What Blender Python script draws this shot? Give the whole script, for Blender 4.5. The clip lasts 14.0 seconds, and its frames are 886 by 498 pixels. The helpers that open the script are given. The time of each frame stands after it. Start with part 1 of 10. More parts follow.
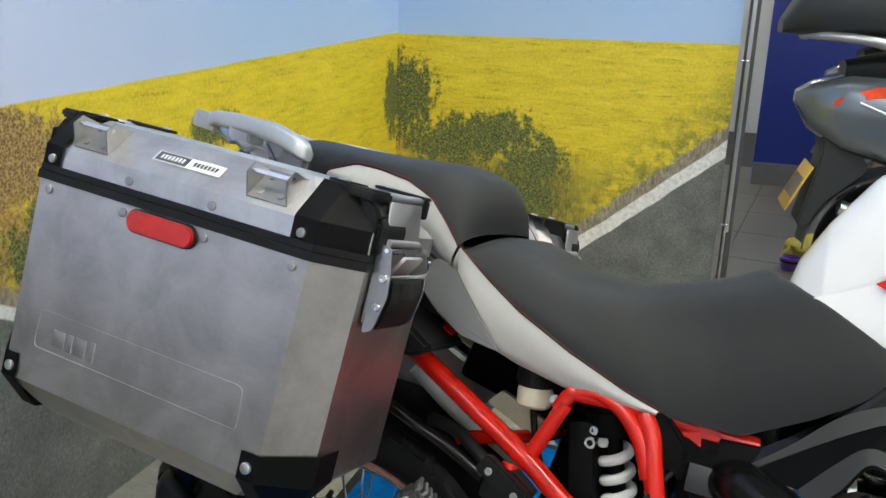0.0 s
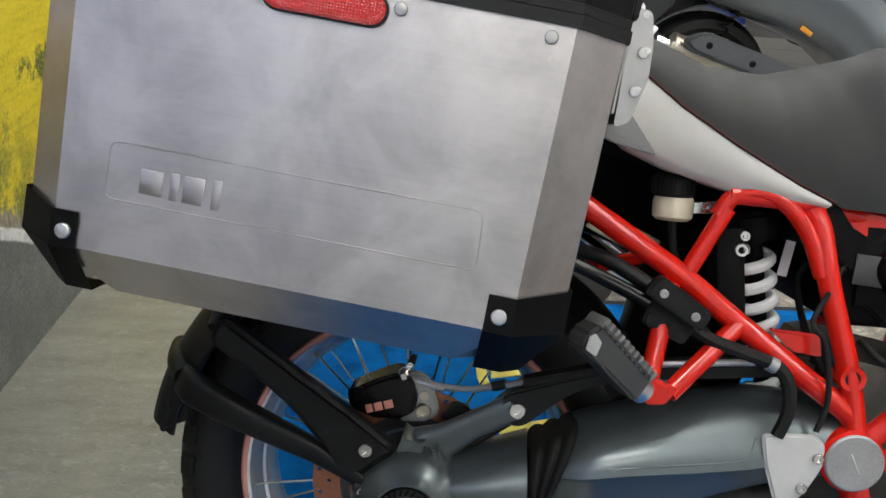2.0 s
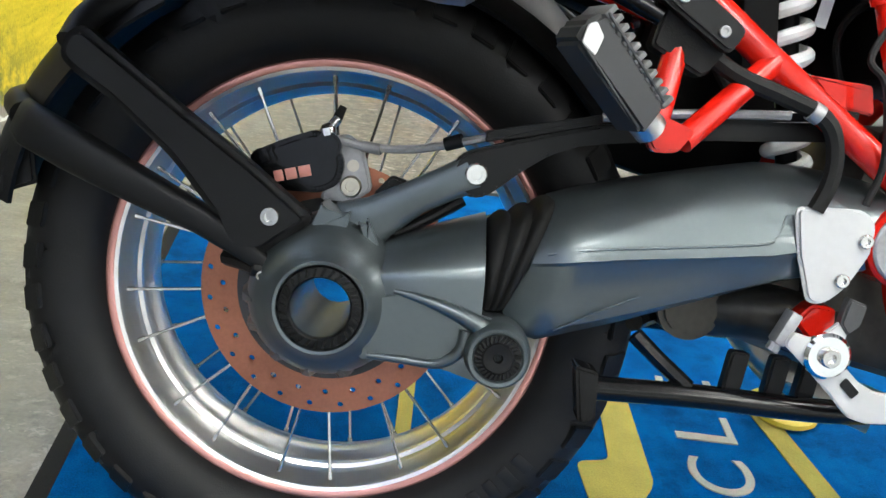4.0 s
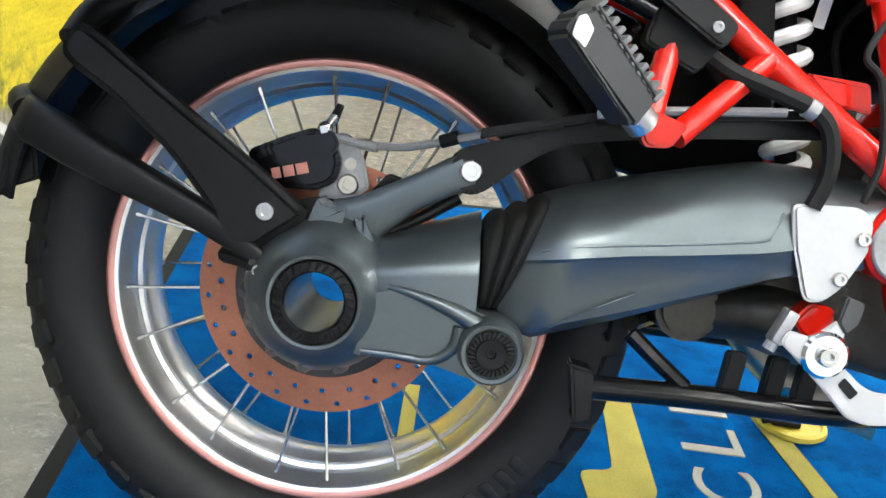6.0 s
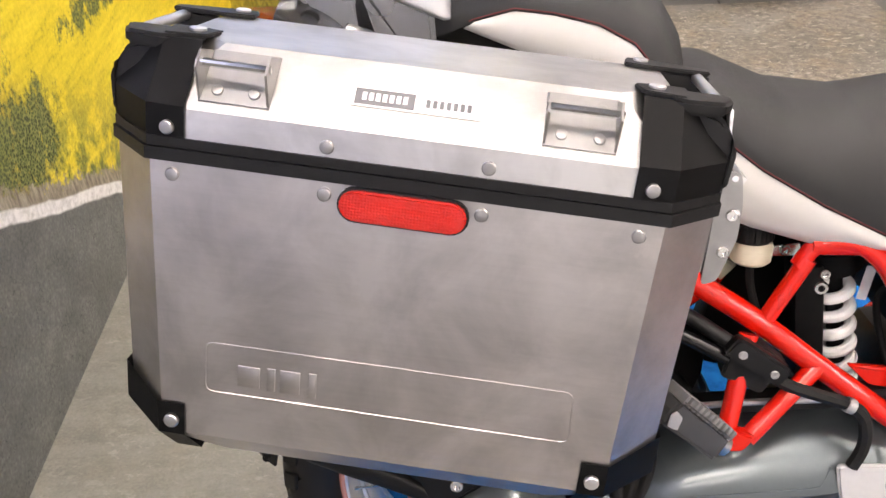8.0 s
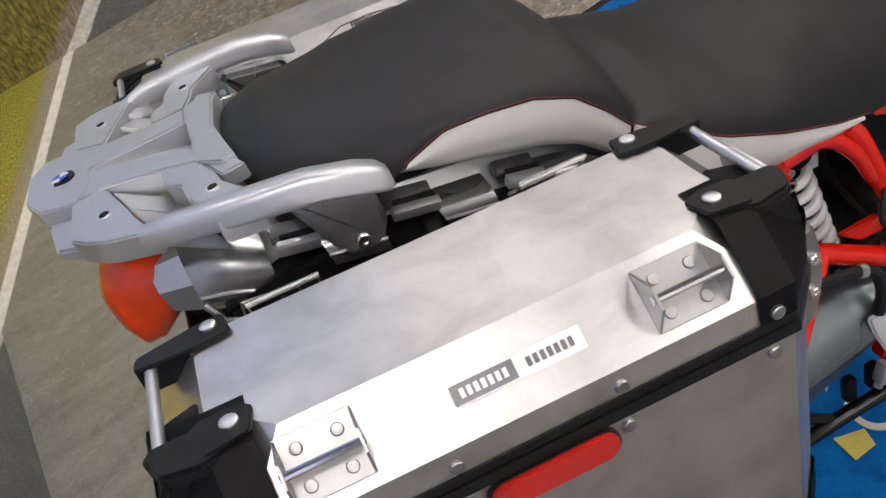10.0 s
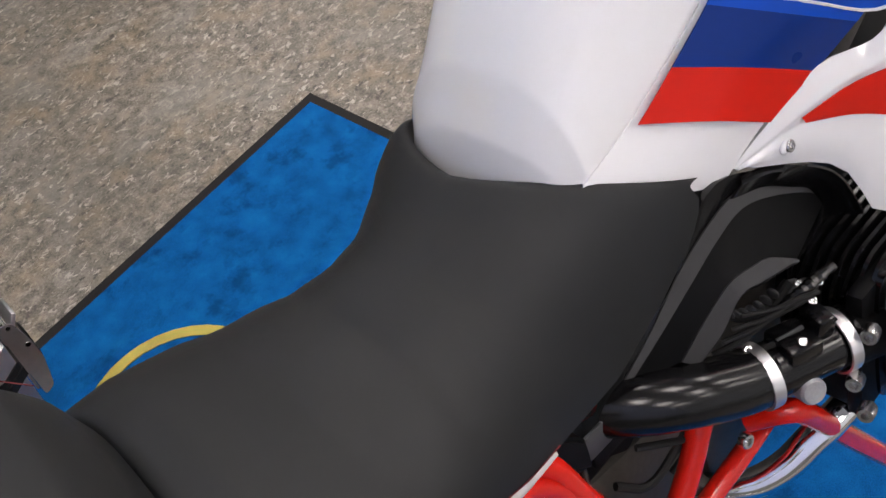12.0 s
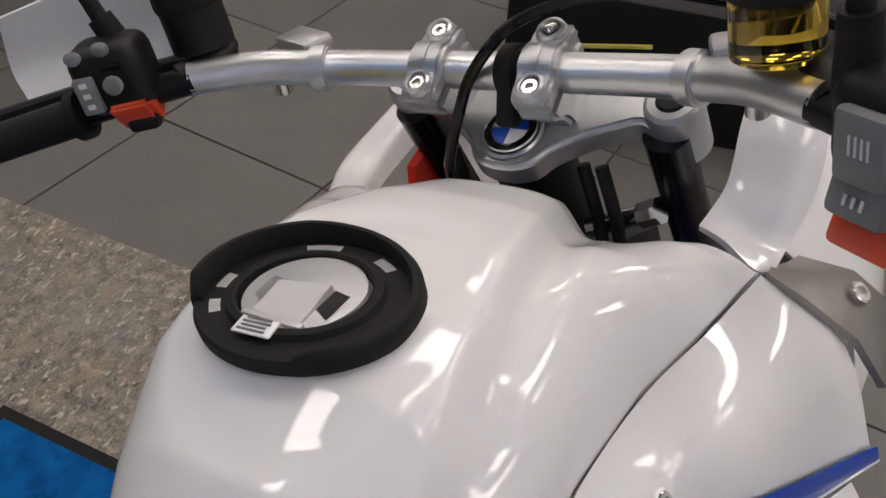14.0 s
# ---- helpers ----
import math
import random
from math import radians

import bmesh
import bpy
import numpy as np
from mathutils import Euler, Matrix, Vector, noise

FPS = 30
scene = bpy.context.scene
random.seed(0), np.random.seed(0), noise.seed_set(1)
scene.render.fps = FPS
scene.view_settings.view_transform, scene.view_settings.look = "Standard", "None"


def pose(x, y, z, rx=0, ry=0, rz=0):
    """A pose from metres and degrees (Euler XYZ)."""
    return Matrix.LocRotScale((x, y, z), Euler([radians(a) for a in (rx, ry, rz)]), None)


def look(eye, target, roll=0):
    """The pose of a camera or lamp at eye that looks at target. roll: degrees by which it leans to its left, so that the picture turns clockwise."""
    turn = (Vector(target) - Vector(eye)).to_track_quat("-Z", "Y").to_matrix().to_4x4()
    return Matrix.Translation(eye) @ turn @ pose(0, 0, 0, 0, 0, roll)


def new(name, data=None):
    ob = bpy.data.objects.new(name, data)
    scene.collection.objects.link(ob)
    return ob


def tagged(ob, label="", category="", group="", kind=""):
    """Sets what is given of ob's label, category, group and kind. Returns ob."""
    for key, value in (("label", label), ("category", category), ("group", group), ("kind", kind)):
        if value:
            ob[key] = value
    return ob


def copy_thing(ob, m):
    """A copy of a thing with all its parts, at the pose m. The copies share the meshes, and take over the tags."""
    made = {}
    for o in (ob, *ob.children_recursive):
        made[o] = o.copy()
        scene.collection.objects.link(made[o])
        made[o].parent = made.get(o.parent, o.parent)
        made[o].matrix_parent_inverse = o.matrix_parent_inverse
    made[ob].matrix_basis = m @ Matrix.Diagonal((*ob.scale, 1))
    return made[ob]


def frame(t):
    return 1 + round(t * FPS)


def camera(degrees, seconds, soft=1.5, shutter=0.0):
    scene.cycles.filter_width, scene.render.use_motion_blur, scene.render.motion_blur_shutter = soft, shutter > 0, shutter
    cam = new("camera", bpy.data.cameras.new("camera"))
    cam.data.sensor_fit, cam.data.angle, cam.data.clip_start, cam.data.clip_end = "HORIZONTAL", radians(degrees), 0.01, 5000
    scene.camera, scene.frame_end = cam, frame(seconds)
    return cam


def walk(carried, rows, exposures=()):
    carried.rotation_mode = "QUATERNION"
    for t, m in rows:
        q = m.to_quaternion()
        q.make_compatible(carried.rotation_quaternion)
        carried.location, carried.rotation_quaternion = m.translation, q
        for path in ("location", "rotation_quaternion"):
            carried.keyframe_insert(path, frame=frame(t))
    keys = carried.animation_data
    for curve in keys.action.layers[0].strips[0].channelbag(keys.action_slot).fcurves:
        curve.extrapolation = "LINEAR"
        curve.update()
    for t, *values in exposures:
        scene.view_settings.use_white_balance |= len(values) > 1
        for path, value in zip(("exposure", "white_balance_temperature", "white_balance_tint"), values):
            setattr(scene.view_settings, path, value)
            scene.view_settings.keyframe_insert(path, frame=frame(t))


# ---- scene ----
cam = camera(54.3, 14.0)
PATH = [
    (0, (0.606, -1.048, 1.228), (-0.173, 0.712, 0.682), 2.1),
    (0.5, (0.451, -1.004, 1.218), (-0.278, 0.759, 0.618), 2.0),
    (1, (0.313, -0.988, 1.195), (-0.19, 0.833, 0.539), 2.1),
    (1.5, (0.158, -1.008, 1.151), (-0.096, 0.845, 0.442), 2.0),
    (2, (0.075, -0.998, 1.064), (-0.025, 0.839, 0.279), 3.5),
    (2.5, (0.062, -0.957, 0.953), (0.009, 0.838, 0.072), 5.3),
    (3, (0.072, -0.918, 0.881), (0.051, 0.844, -0.065), 6.6),
    (3.5, (0.086, -0.874, 0.801), (0.109, 0.916, -0.091), 7.5),
    (3.7, (0.087, -0.857, 0.755), (0.139, 0.957, -0.085), 7.9),
    (5.8, (0.108, -0.852, 0.691), (0.129, 1.007, -0.046), 8.0),
    (6, (0.113, -0.865, 0.711), (0.11, 0.987, -0.044), 7.6),
    (6.5, (0.108, -0.915, 0.841), (0.071, 0.9, 0.003), 6.9),
    (7, (0.095, -0.937, 1.038), (0.007, 0.802, 0.055), 6.3),
    (7.5, (0.056, -0.905, 1.206), (-0.106, 0.743, 0.084), 3.5),
    (8, (0.026, -0.85, 1.34), (-0.158, 0.74, 0.14), -2.2),
    (8.2, (-0.01, -0.814, 1.378), (-0.151, 0.767, 0.161), -4.7),
    (10.3, (-0.107, -0.526, 1.523), (0.082, 0.741, -0.012), -25.8),
    (10.5, (-0.064, -0.49, 1.512), (0.161, 0.755, -0.036), -25.5),
    (11, (0.061, -0.409, 1.479), (0.401, 0.78, -0.093), -22.9),
    (11.5, (0.168, -0.34, 1.472), (0.64, 0.763, -0.129), -17.9),
    (12, (0.226, -0.261, 1.476), (0.954, 0.726, -0.104), -12.3),
    (12.5, (0.3, -0.196, 1.463), (1.252, 0.669, -0.069), -7.2),
    (13, (0.389, -0.131, 1.456), (1.465, 0.699, -0.012), -3.9),
    (13.5, (0.486, -0.074, 1.464), (1.648, 0.76, 0.067), -0.7),
    (14, (0.567, -0.016, 1.462), (1.851, 0.717, 0.115), 2.6),
]
EXPOSURES = [(0, -0.4, 6500, 2), (1.5, -0.35, 6600, 5), (2.0, -0.42, 6600, 5), (2.5, -0.12, 6600, 5), (3.5, 0.25, 6400, 3), (6.0, 0.56, 6400, 4), (6.5, 0.45, 6700, 8), (7.5, 0.4, 7300, 18), (8.2, 0.2, 7300, 18), (10.5, -0.8, 6700, 14), (12.0, -0.65, 6700, 15), (13.0, -0.8, 6700, 14), (13.5, -1.22, 6700, 14), (14.0, -1.46, 6900, 14)]
walk(cam, [(t, look(eye, target, roll)) for t, eye, target, roll in PATH], EXPOSURES)

# ---- world and light ----
world = bpy.data.worlds.new("showroom_air")
world.use_nodes = True
world.node_tree.nodes["Background"].inputs["Color"].default_value = (0.75, 0.78, 0.82, 1)
world.node_tree.nodes["Background"].inputs["Strength"].default_value = 0.10
scene.world = world
scene.view_settings.exposure = 0.0
SIDE_FILL = 0.9            # strength of the unseen glowing panel added on the south side
LAMP = 30.0          # strength of the ceiling diffusers

# The bike leans on its side stand; the room is turned a little against it.
BIKE = Matrix.Translation((0, -0.0819, 0)) @ pose(0, 0, 0, -14.83)
ROOM = pose(0, 0, 0, 0, 0, 6.4)


# ---- node helpers ----
class Net:
    """A small wrapper that builds shader nodes from expressions."""

    def __init__(self, name):
        self.mat = bpy.data.materials.new(name)
        self.mat.use_nodes = True
        self.t = self.mat.node_tree
        self.bsdf = self.t.nodes["Principled BSDF"]
        self.co = self.t.nodes.new("ShaderNodeTexCoord").outputs["Object"]

    def link(self, a, b):
        if hasattr(a, "links"):
            self.t.links.new(a, b)
        else:
            b.default_value = a

    def m(self, op, a, b=0.0, c=0.0, clamp=False):
        n = self.t.nodes.new("ShaderNodeMath")
        n.operation, n.use_clamp = op, clamp
        for k, v in enumerate((a, b, c)):
            self.link(v, n.inputs[k])
        return n.outputs[0]

    def noise(self, scale, detail=4.0, rough=0.55, co=None, dist=0.0):
        n = self.t.nodes.new("ShaderNodeTexNoise")
        self.t.links.new(co if co is not None else self.co, n.inputs["Vector"])
        n.inputs["Scale"].default_value, n.inputs["Detail"].default_value = scale, detail
        n.inputs["Roughness"].default_value, n.inputs["Distortion"].default_value = rough, dist
        return n.outputs["Fac"]

    def voronoi(self, scale, co=None, out="Distance", rand=1.0):
        n = self.t.nodes.new("ShaderNodeTexVoronoi")
        self.t.links.new(co if co is not None else self.co, n.inputs["Vector"])
        n.inputs["Scale"].default_value, n.inputs["Randomness"].default_value = scale, rand
        return n.outputs[out]

    def scaled(self, sx, sy, sz, co=None):
        n = self.t.nodes.new("ShaderNodeVectorMath")
        n.operation = "MULTIPLY"
        self.t.links.new(co if co is not None else self.co, n.inputs[0])
        n.inputs[1].default_value = (sx, sy, sz)
        return n.outputs[0]

    def xyz(self, co=None):
        n = self.t.nodes.new("ShaderNodeSeparateXYZ")
        self.t.links.new(co if co is not None else self.co, n.inputs[0])
        return n.outputs

    def ramp(self, fac, stops):
        n = self.t.nodes.new("ShaderNodeValToRGB")
        self.t.links.new(fac, n.inputs[0])
        e = n.color_ramp.elements
        while len(e) < len(stops):
            e.new(0.5)
        for k, (p, c) in enumerate(stops):
            e[k].position = p
            e[k].color = (*c, 1) if len(c) == 3 else c
        return n.outputs[0]

    def mix(self, fac, a, b):
        n = self.t.nodes.new("ShaderNodeMix")
        n.data_type = "RGBA"
        self.link(fac, n.inputs[0])
        for k, v in ((6, a), (7, b)):
            if hasattr(v, "links"):
                self.t.links.new(v, n.inputs[k])
            else:
                n.inputs[k].default_value = (*v, 1)
        return n.outputs[2]

    def step(self, v, lo, hi):
        """0 below lo, 1 above hi."""
        n = self.t.nodes.new("ShaderNodeMapRange")
        n.clamp = True
        self.link(v, n.inputs[0])
        n.inputs[1].default_value, n.inputs[2].default_value = lo, hi
        return n.outputs[0]

    def bump(self, height, strength, distance=0.01):
        n = self.t.nodes.new("ShaderNodeBump")
        self.t.links.new(height, n.inputs["Height"])
        n.inputs["Strength"].default_value, n.inputs["Distance"].default_value = strength, distance
        self.t.links.new(n.outputs[0], self.bsdf.inputs["Normal"])

    def set(self, **kw):
        for k, v in kw.items():
            socket = self.bsdf.inputs[k.replace("_", " ")]
            if isinstance(v, tuple) and len(v) == 3:
                v = (*v, 1)
            self.link(v, socket)
        return self.mat


def surface(name, color, rough=0.5, metal=0.0, vary=0.12, spec=0.5, scale=30.0, bump=0.0, bump_scale=300.0, wear=0.0, coat=0.0, rough_vary=0.12):
    """A surface with stains at a large scale and grain at a fine one."""
    n = Net(name)
    big, fine = n.noise(scale * 0.25, 3), n.noise(scale * 4, 3)
    both = n.m("ADD", n.m("MULTIPLY", big, 0.65), n.m("MULTIPLY", fine, 0.35))
    dark = tuple(c * (1 - vary) for c in color)
    light = tuple(min(1, c * (1 + vary)) for c in color)
    col = n.ramp(both, [(0.3, dark), (0.7, light)])
    if wear:
        dust = n.step(n.noise(scale * 1.7, 6, 0.7), 0.62, 0.78)
        col = n.mix(n.m("MULTIPLY", dust, wear), col, (0.35, 0.33, 0.3))
    r = n.m("ADD", rough - rough_vary / 2, n.m("MULTIPLY", big, rough_vary))
    if bump:
        n.bump(n.noise(bump_scale, 4, 0.6), bump, 0.001)
    return n.set(Base_Color=col, Roughness=r, Metallic=metal, Coat_Weight=coat, Coat_Roughness=0.025, Specular_IOR_Level=spec)


def brushed(name, color, rough, stretch, metal=1.0, haze=0.25, line=0.25):
    """Rolled sheet metal: fine lines along one axis, cloudy patches."""
    n = Net(name)
    lines = n.noise(220, 3, 0.6, n.scaled(*stretch))
    cloud = n.noise(13, 5, 0.6, None, 0.4)
    fine = n.noise(60, 5, 0.6)
    col = n.ramp(n.m("ADD", n.m("MULTIPLY", lines, line), n.m("MULTIPLY", cloud, 1 - line)), [(0.36, tuple(c * 0.72 for c in color)), (0.62, color)])
    scuff = n.step(n.noise(30, 7, 0.75, n.scaled(1, 1, 0.5)), 0.64, 0.72)
    col = n.mix(n.m("MULTIPLY", scuff, 0.3), col, tuple(min(1, c * 1.2) for c in color))
    r = n.m("ADD", rough, n.m("MULTIPLY", n.m("ADD", n.m("MULTIPLY", cloud, 0.7), n.m("MULTIPLY", fine, 0.3)), haze))
    n.bump(lines, line * 0.16, 0.0006)
    return n.set(Base_Color=col, Roughness=r, Metallic=metal)


ALU = brushed("pannier_aluminium", (0.55, 0.525, 0.515), 0.32, (0.04, 1, 1), haze=0.14, line=0.12)
ALU_TOP = brushed("lid_aluminium", (0.66, 0.65, 0.64), 0.27, (0.04, 1, 1), haze=0.2, line=0.08)
BLACK = surface("black_moulded_plastic", (0.0048, 0.0050, 0.0055), 0.46, vary=0.25, spec=0.26, bump=0.25, bump_scale=900)
# Darker copy of BLACK: the dimness round engine and inner frame is in the colour.
DIMMED_BLACK = surface("dimmed_black_plastic", (0.0036, 0.0037, 0.0040), 0.55, vary=0.25, spec=0.08, bump=0.25, bump_scale=900)
BLACK_GLOSS = surface("black_gloss_paint", (0.0045, 0.0045, 0.005), 0.2, vary=0.2, spec=0.28, coat=0.08)
RUBBER = surface("black_rubber", (0.005, 0.005, 0.005), 0.7, vary=0.3, spec=0.3, wear=0.05, bump=0.3, bump_scale=500)
TYRE = surface("tyre_rubber", (0.0075, 0.0075, 0.008), 0.48, vary=0.4, spec=0.28, scale=12, wear=0.05, bump=0.3, bump_scale=500)
RED = surface("red_frame_enamel", (0.56, 0.010, 0.004), 0.24, vary=0.06, spec=0.3, coat=0.45)
RED_DECAL = surface("red_decal", (0.60, 0.012, 0.004), 0.30, vary=0.04, spec=0.22, coat=0.10)
BLUE_DECAL = surface("blue_decal", (0.001, 0.062, 0.43), 0.30, vary=0.05, spec=0.2, coat=0.10)
NAVY_DECAL = surface("navy_decal", (0.001, 0.024, 0.17), 0.30, vary=0.05, spec=0.2, coat=0.10)
WHITE = surface("white_tank_paint", (0.76, 0.755, 0.755), 0.40, vary=0.02, spec=0.04, scale=8, coat=1.0, rough_vary=0.03)
WHITE_PLASTIC = surface("white_plastic", (0.76, 0.76, 0.755), 0.3, vary=0.03)
SEAT_BLACK = surface("black_seat_vinyl", (0.0100, 0.0108, 0.0118), 0.5, vary=0.12, scale=14, bump=0.35, bump_scale=1400, spec=0.3)
SEAT_GREY = surface("pale_grey_vinyl", (0.56, 0.55, 0.52), 0.45, vary=0.05, scale=14, bump=0.3, bump_scale=1400)
THREAD = surface("dark_red_thread", (0.10, 0.006, 0.008), 0.7, vary=0.3)
GREY_METAL = surface("dark_grey_metallic_casting", (0.115, 0.135, 0.142), 0.33, 0.72, vary=0.07, scale=40, coat=0.25, bump=0.06, bump_scale=900)
CAST = surface("silver_casting", (0.46, 0.465, 0.47), 0.38, 0.9, vary=0.08, bump=0.1, bump_scale=600)
BRACKET_METAL = surface("warm_satin_metal", (0.31, 0.29, 0.27), 0.34, 0.8, vary=0.08)
PALE_METAL = surface("pale_satin_metal", (0.50, 0.50, 0.50), 0.38, 0.2, vary=0.08)
SATIN_GREY = surface("scuffed_grey_alloy", (0.34, 0.34, 0.345), 0.42, 0.6, vary=0.25, scale=60)
SATIN = surface("satin_aluminium", (0.66, 0.66, 0.665), 0.36, 1.0, vary=0.05)
LATCH = surface("dull_latch_steel", (0.36, 0.355, 0.35), 0.38, 1.0, vary=0.12)
CHROME = surface("polished_steel", (0.8, 0.8, 0.8), 0.1, 1.0, vary=0.05)
STEEL = surface("bright_steel", (0.66, 0.65, 0.63), 0.24, 1.0, vary=0.12)
RACK_GREY = surface("silver_grey_rack_paint", (0.50, 0.52, 0.545), 0.33, 0.7, vary=0.05, bump=0.15, bump_scale=800)
COWL_GREY = surface("dark_silver_cowl", (0.25, 0.255, 0.262), 0.27, 0.75, vary=0.08, scale=20, coat=0.2)
CAP_SILVER = surface("silver_filler_cap", (0.50, 0.50, 0.505), 0.36, 0.35, vary=0.05)
SILVER_PLASTIC = surface("silver_plastic", (0.56, 0.575, 0.59), 0.34, 0.85, vary=0.05)
DISC = surface("rusty_brake_disc", (0.42, 0.17, 0.105), 0.42, 0.7, vary=0.22, scale=60)
RIM = surface("polished_rim", (0.74, 0.72, 0.71), 0.30, 1.0, vary=0.08)
RIM_BAND = surface("pink_rim_band", (0.70, 0.33, 0.29), 0.24, 0.6, vary=0.06)
SPRING = surface("white_spring_enamel", (0.76, 0.76, 0.75), 0.25, vary=0.05)
RESERVOIR = surface("cloudy_fluid_bottle", (0.56, 0.52, 0.40), 0.35, vary=0.1)
ENGINE = surface("engine_casting", (0.07, 0.066, 0.058), 0.45, 0.7, vary=0.35, scale=25, wear=0.2)
HEAT = surface("stained_silencer_steel", (0.50, 0.46, 0.38), 0.28, 1.0, vary=0.15)
STICKER = surface("white_sticker", (0.8, 0.8, 0.8), 0.4, vary=0.02)
LID_PRINT = surface("grey_metal_foil", (0.17, 0.17, 0.18), 0.34, 0.9, vary=0.05)
STICKER_DARK = surface("dark_grey_print", (0.11, 0.11, 0.12), 0.4, vary=0.05)
PINK_PRINT = surface("pale_red_lettering", (0.62, 0.25, 0.2), 0.4, vary=0.05)
AMBER = surface("amber_reflector", (0.75, 0.30, 0.03), 0.2, coat=0.5)
ORANGE_RED = surface("orange_red_plastic", (0.62, 0.06, 0.02), 0.3)
SCOOP_GREY = surface("satin_grey_plastic", (0.045, 0.045, 0.046), 0.55, spec=0.22, bump=0.2, bump_scale=900)
COVER_GREY = surface("grey_cast_cover", (0.27, 0.28, 0.285), 0.40, 0.7, vary=0.06, scale=40, bump=0.08, bump_scale=900)
SHIELD_GREY = surface("grey_satin_shield", (0.17, 0.17, 0.175), 0.5, vary=0.08, spec=0.3)
SWITCH_DARK = surface("dark_grey_plastic", (0.034, 0.035, 0.037), 0.45)
REST_GREY = surface("worn_grey_rubber", (0.050, 0.051, 0.052), 0.5, vary=0.25, bump=0.3, bump_scale=600)
REST_RUBBER = surface("pale_grey_rubber", (0.13, 0.13, 0.132), 0.55, vary=0.2, bump=0.3, bump_scale=600)
SWITCH_GREY = surface("grey_switch_plastic", (0.16, 0.165, 0.17), 0.5)
PRINT_GREY = surface("pale_switch_print", (0.55, 0.56, 0.57), 0.5)


def lens_material(name, color, rough=0.12, coat=0.8):
    """Coloured reflector plastic with a fine prism grid."""
    n = Net(name)
    grid = n.voronoi(420, rand=0.15)
    n.bump(grid, 0.35, 0.002)
    col = n.ramp(n.noise(25, 3), [(0.3, tuple(c * 0.7 for c in color)), (0.7, color)])
    return n.set(Base_Color=col, Roughness=rough, Coat_Weight=coat, Coat_Roughness=0.06)


RED_LENS = lens_material("red_reflector_plastic", (0.52, 0.010, 0.004), 0.12, 0.5)
TAIL_LENS = lens_material("orange_red_lamp_plastic", (0.95, 0.060, 0.004), 0.14, 0.2)


def clear(name, color, rough=0.05, trans=1.0):
    n = Net(name)
    return n.set(Base_Color=color, Roughness=rough, Transmission_Weight=trans, IOR=1.45)


FLUID = clear("amber_fluid_bottle", (0.75, 0.5, 0.06))


# ---- mesh helpers ----
def part(name, bm, material, parent=None, label="", smooth=35.0):
    """Links a bmesh as one mesh object under a thing or under a part."""
    bmesh.ops.recalc_face_normals(bm, faces=bm.faces[:])
    me = bpy.data.meshes.new(name)
    bm.to_mesh(me)
    bm.free()
    if material:
        me.materials.append(material)
    if smooth:
        me.shade_smooth()
        me.set_sharp_from_angle(angle=radians(smooth))
    ob = new(name, me)
    if parent:
        ob.parent = parent
    if label:
        tagged(ob, label)
    return ob


def thing(name, matrix, label, category, group="", kind=""):
    ob = new(name)
    ob.empty_display_size = 0.05
    ob.matrix_world = matrix
    return tagged(ob, label, category, group, kind)


def box(bm, c, size, rot=(0, 0, 0), bevel=0.0, seg=2):
    m = Matrix.Translation(c) @ Euler([radians(a) for a in rot]).to_matrix().to_4x4() @ Matrix.Diagonal((*size, 1))
    v = bmesh.ops.create_cube(bm, size=1, matrix=m)["verts"]
    if bevel:
        e = list({e for w in v for e in w.link_edges})
        bmesh.ops.bevel(bm, geom=e, offset=bevel, segments=seg, affect="EDGES", profile=0.5)
    return bm


def rod(bm, a, b, r, r2=None, n=14, bevel=0.0):
    a, b = Vector(a), Vector(b)
    d = b - a
    m = Matrix.Translation((a + b) / 2) @ d.to_track_quat("Z", "Y").to_matrix().to_4x4()
    v = bmesh.ops.create_cone(bm, cap_ends=True, segments=n, radius1=r, radius2=r if r2 is None else r2, depth=d.length, matrix=m)["verts"]
    if bevel:
        e = list({e for w in v for e in w.link_edges if len(e.link_faces) == 2 and max(len(f.verts) for f in e.link_faces) > 4})
        bmesh.ops.bevel(bm, geom=e, offset=bevel, segments=2, affect="EDGES")
    return bm


def ball(bm, c, r, squash=(1, 1, 1), n=12):
    m = Matrix.Translation(c) @ Matrix.Diagonal((r * squash[0], r * squash[1], r * squash[2], 1))
    bmesh.ops.create_uvsphere(bm, u_segments=n, v_segments=max(6, n // 2), radius=1, matrix=m)
    return bm


def spline(pts, n=8):
    """Catmull-Rom through the points."""
    p = [Vector(q) for q in pts]
    p = [2 * p[0] - p[1], *p, 2 * p[-1] - p[-2]]
    out = []
    for k in range(1, len(p) - 2):
        for j in range(n):
            t = j / n
            a, b, c, d = p[k - 1 : k + 3]
            out.append(0.5 * (2 * b + (c - a) * t + (2 * a - 5 * b + 4 * c - d) * t * t + (3 * b - a - 3 * c + d) * t**3))
    return [*out, p[-2]]


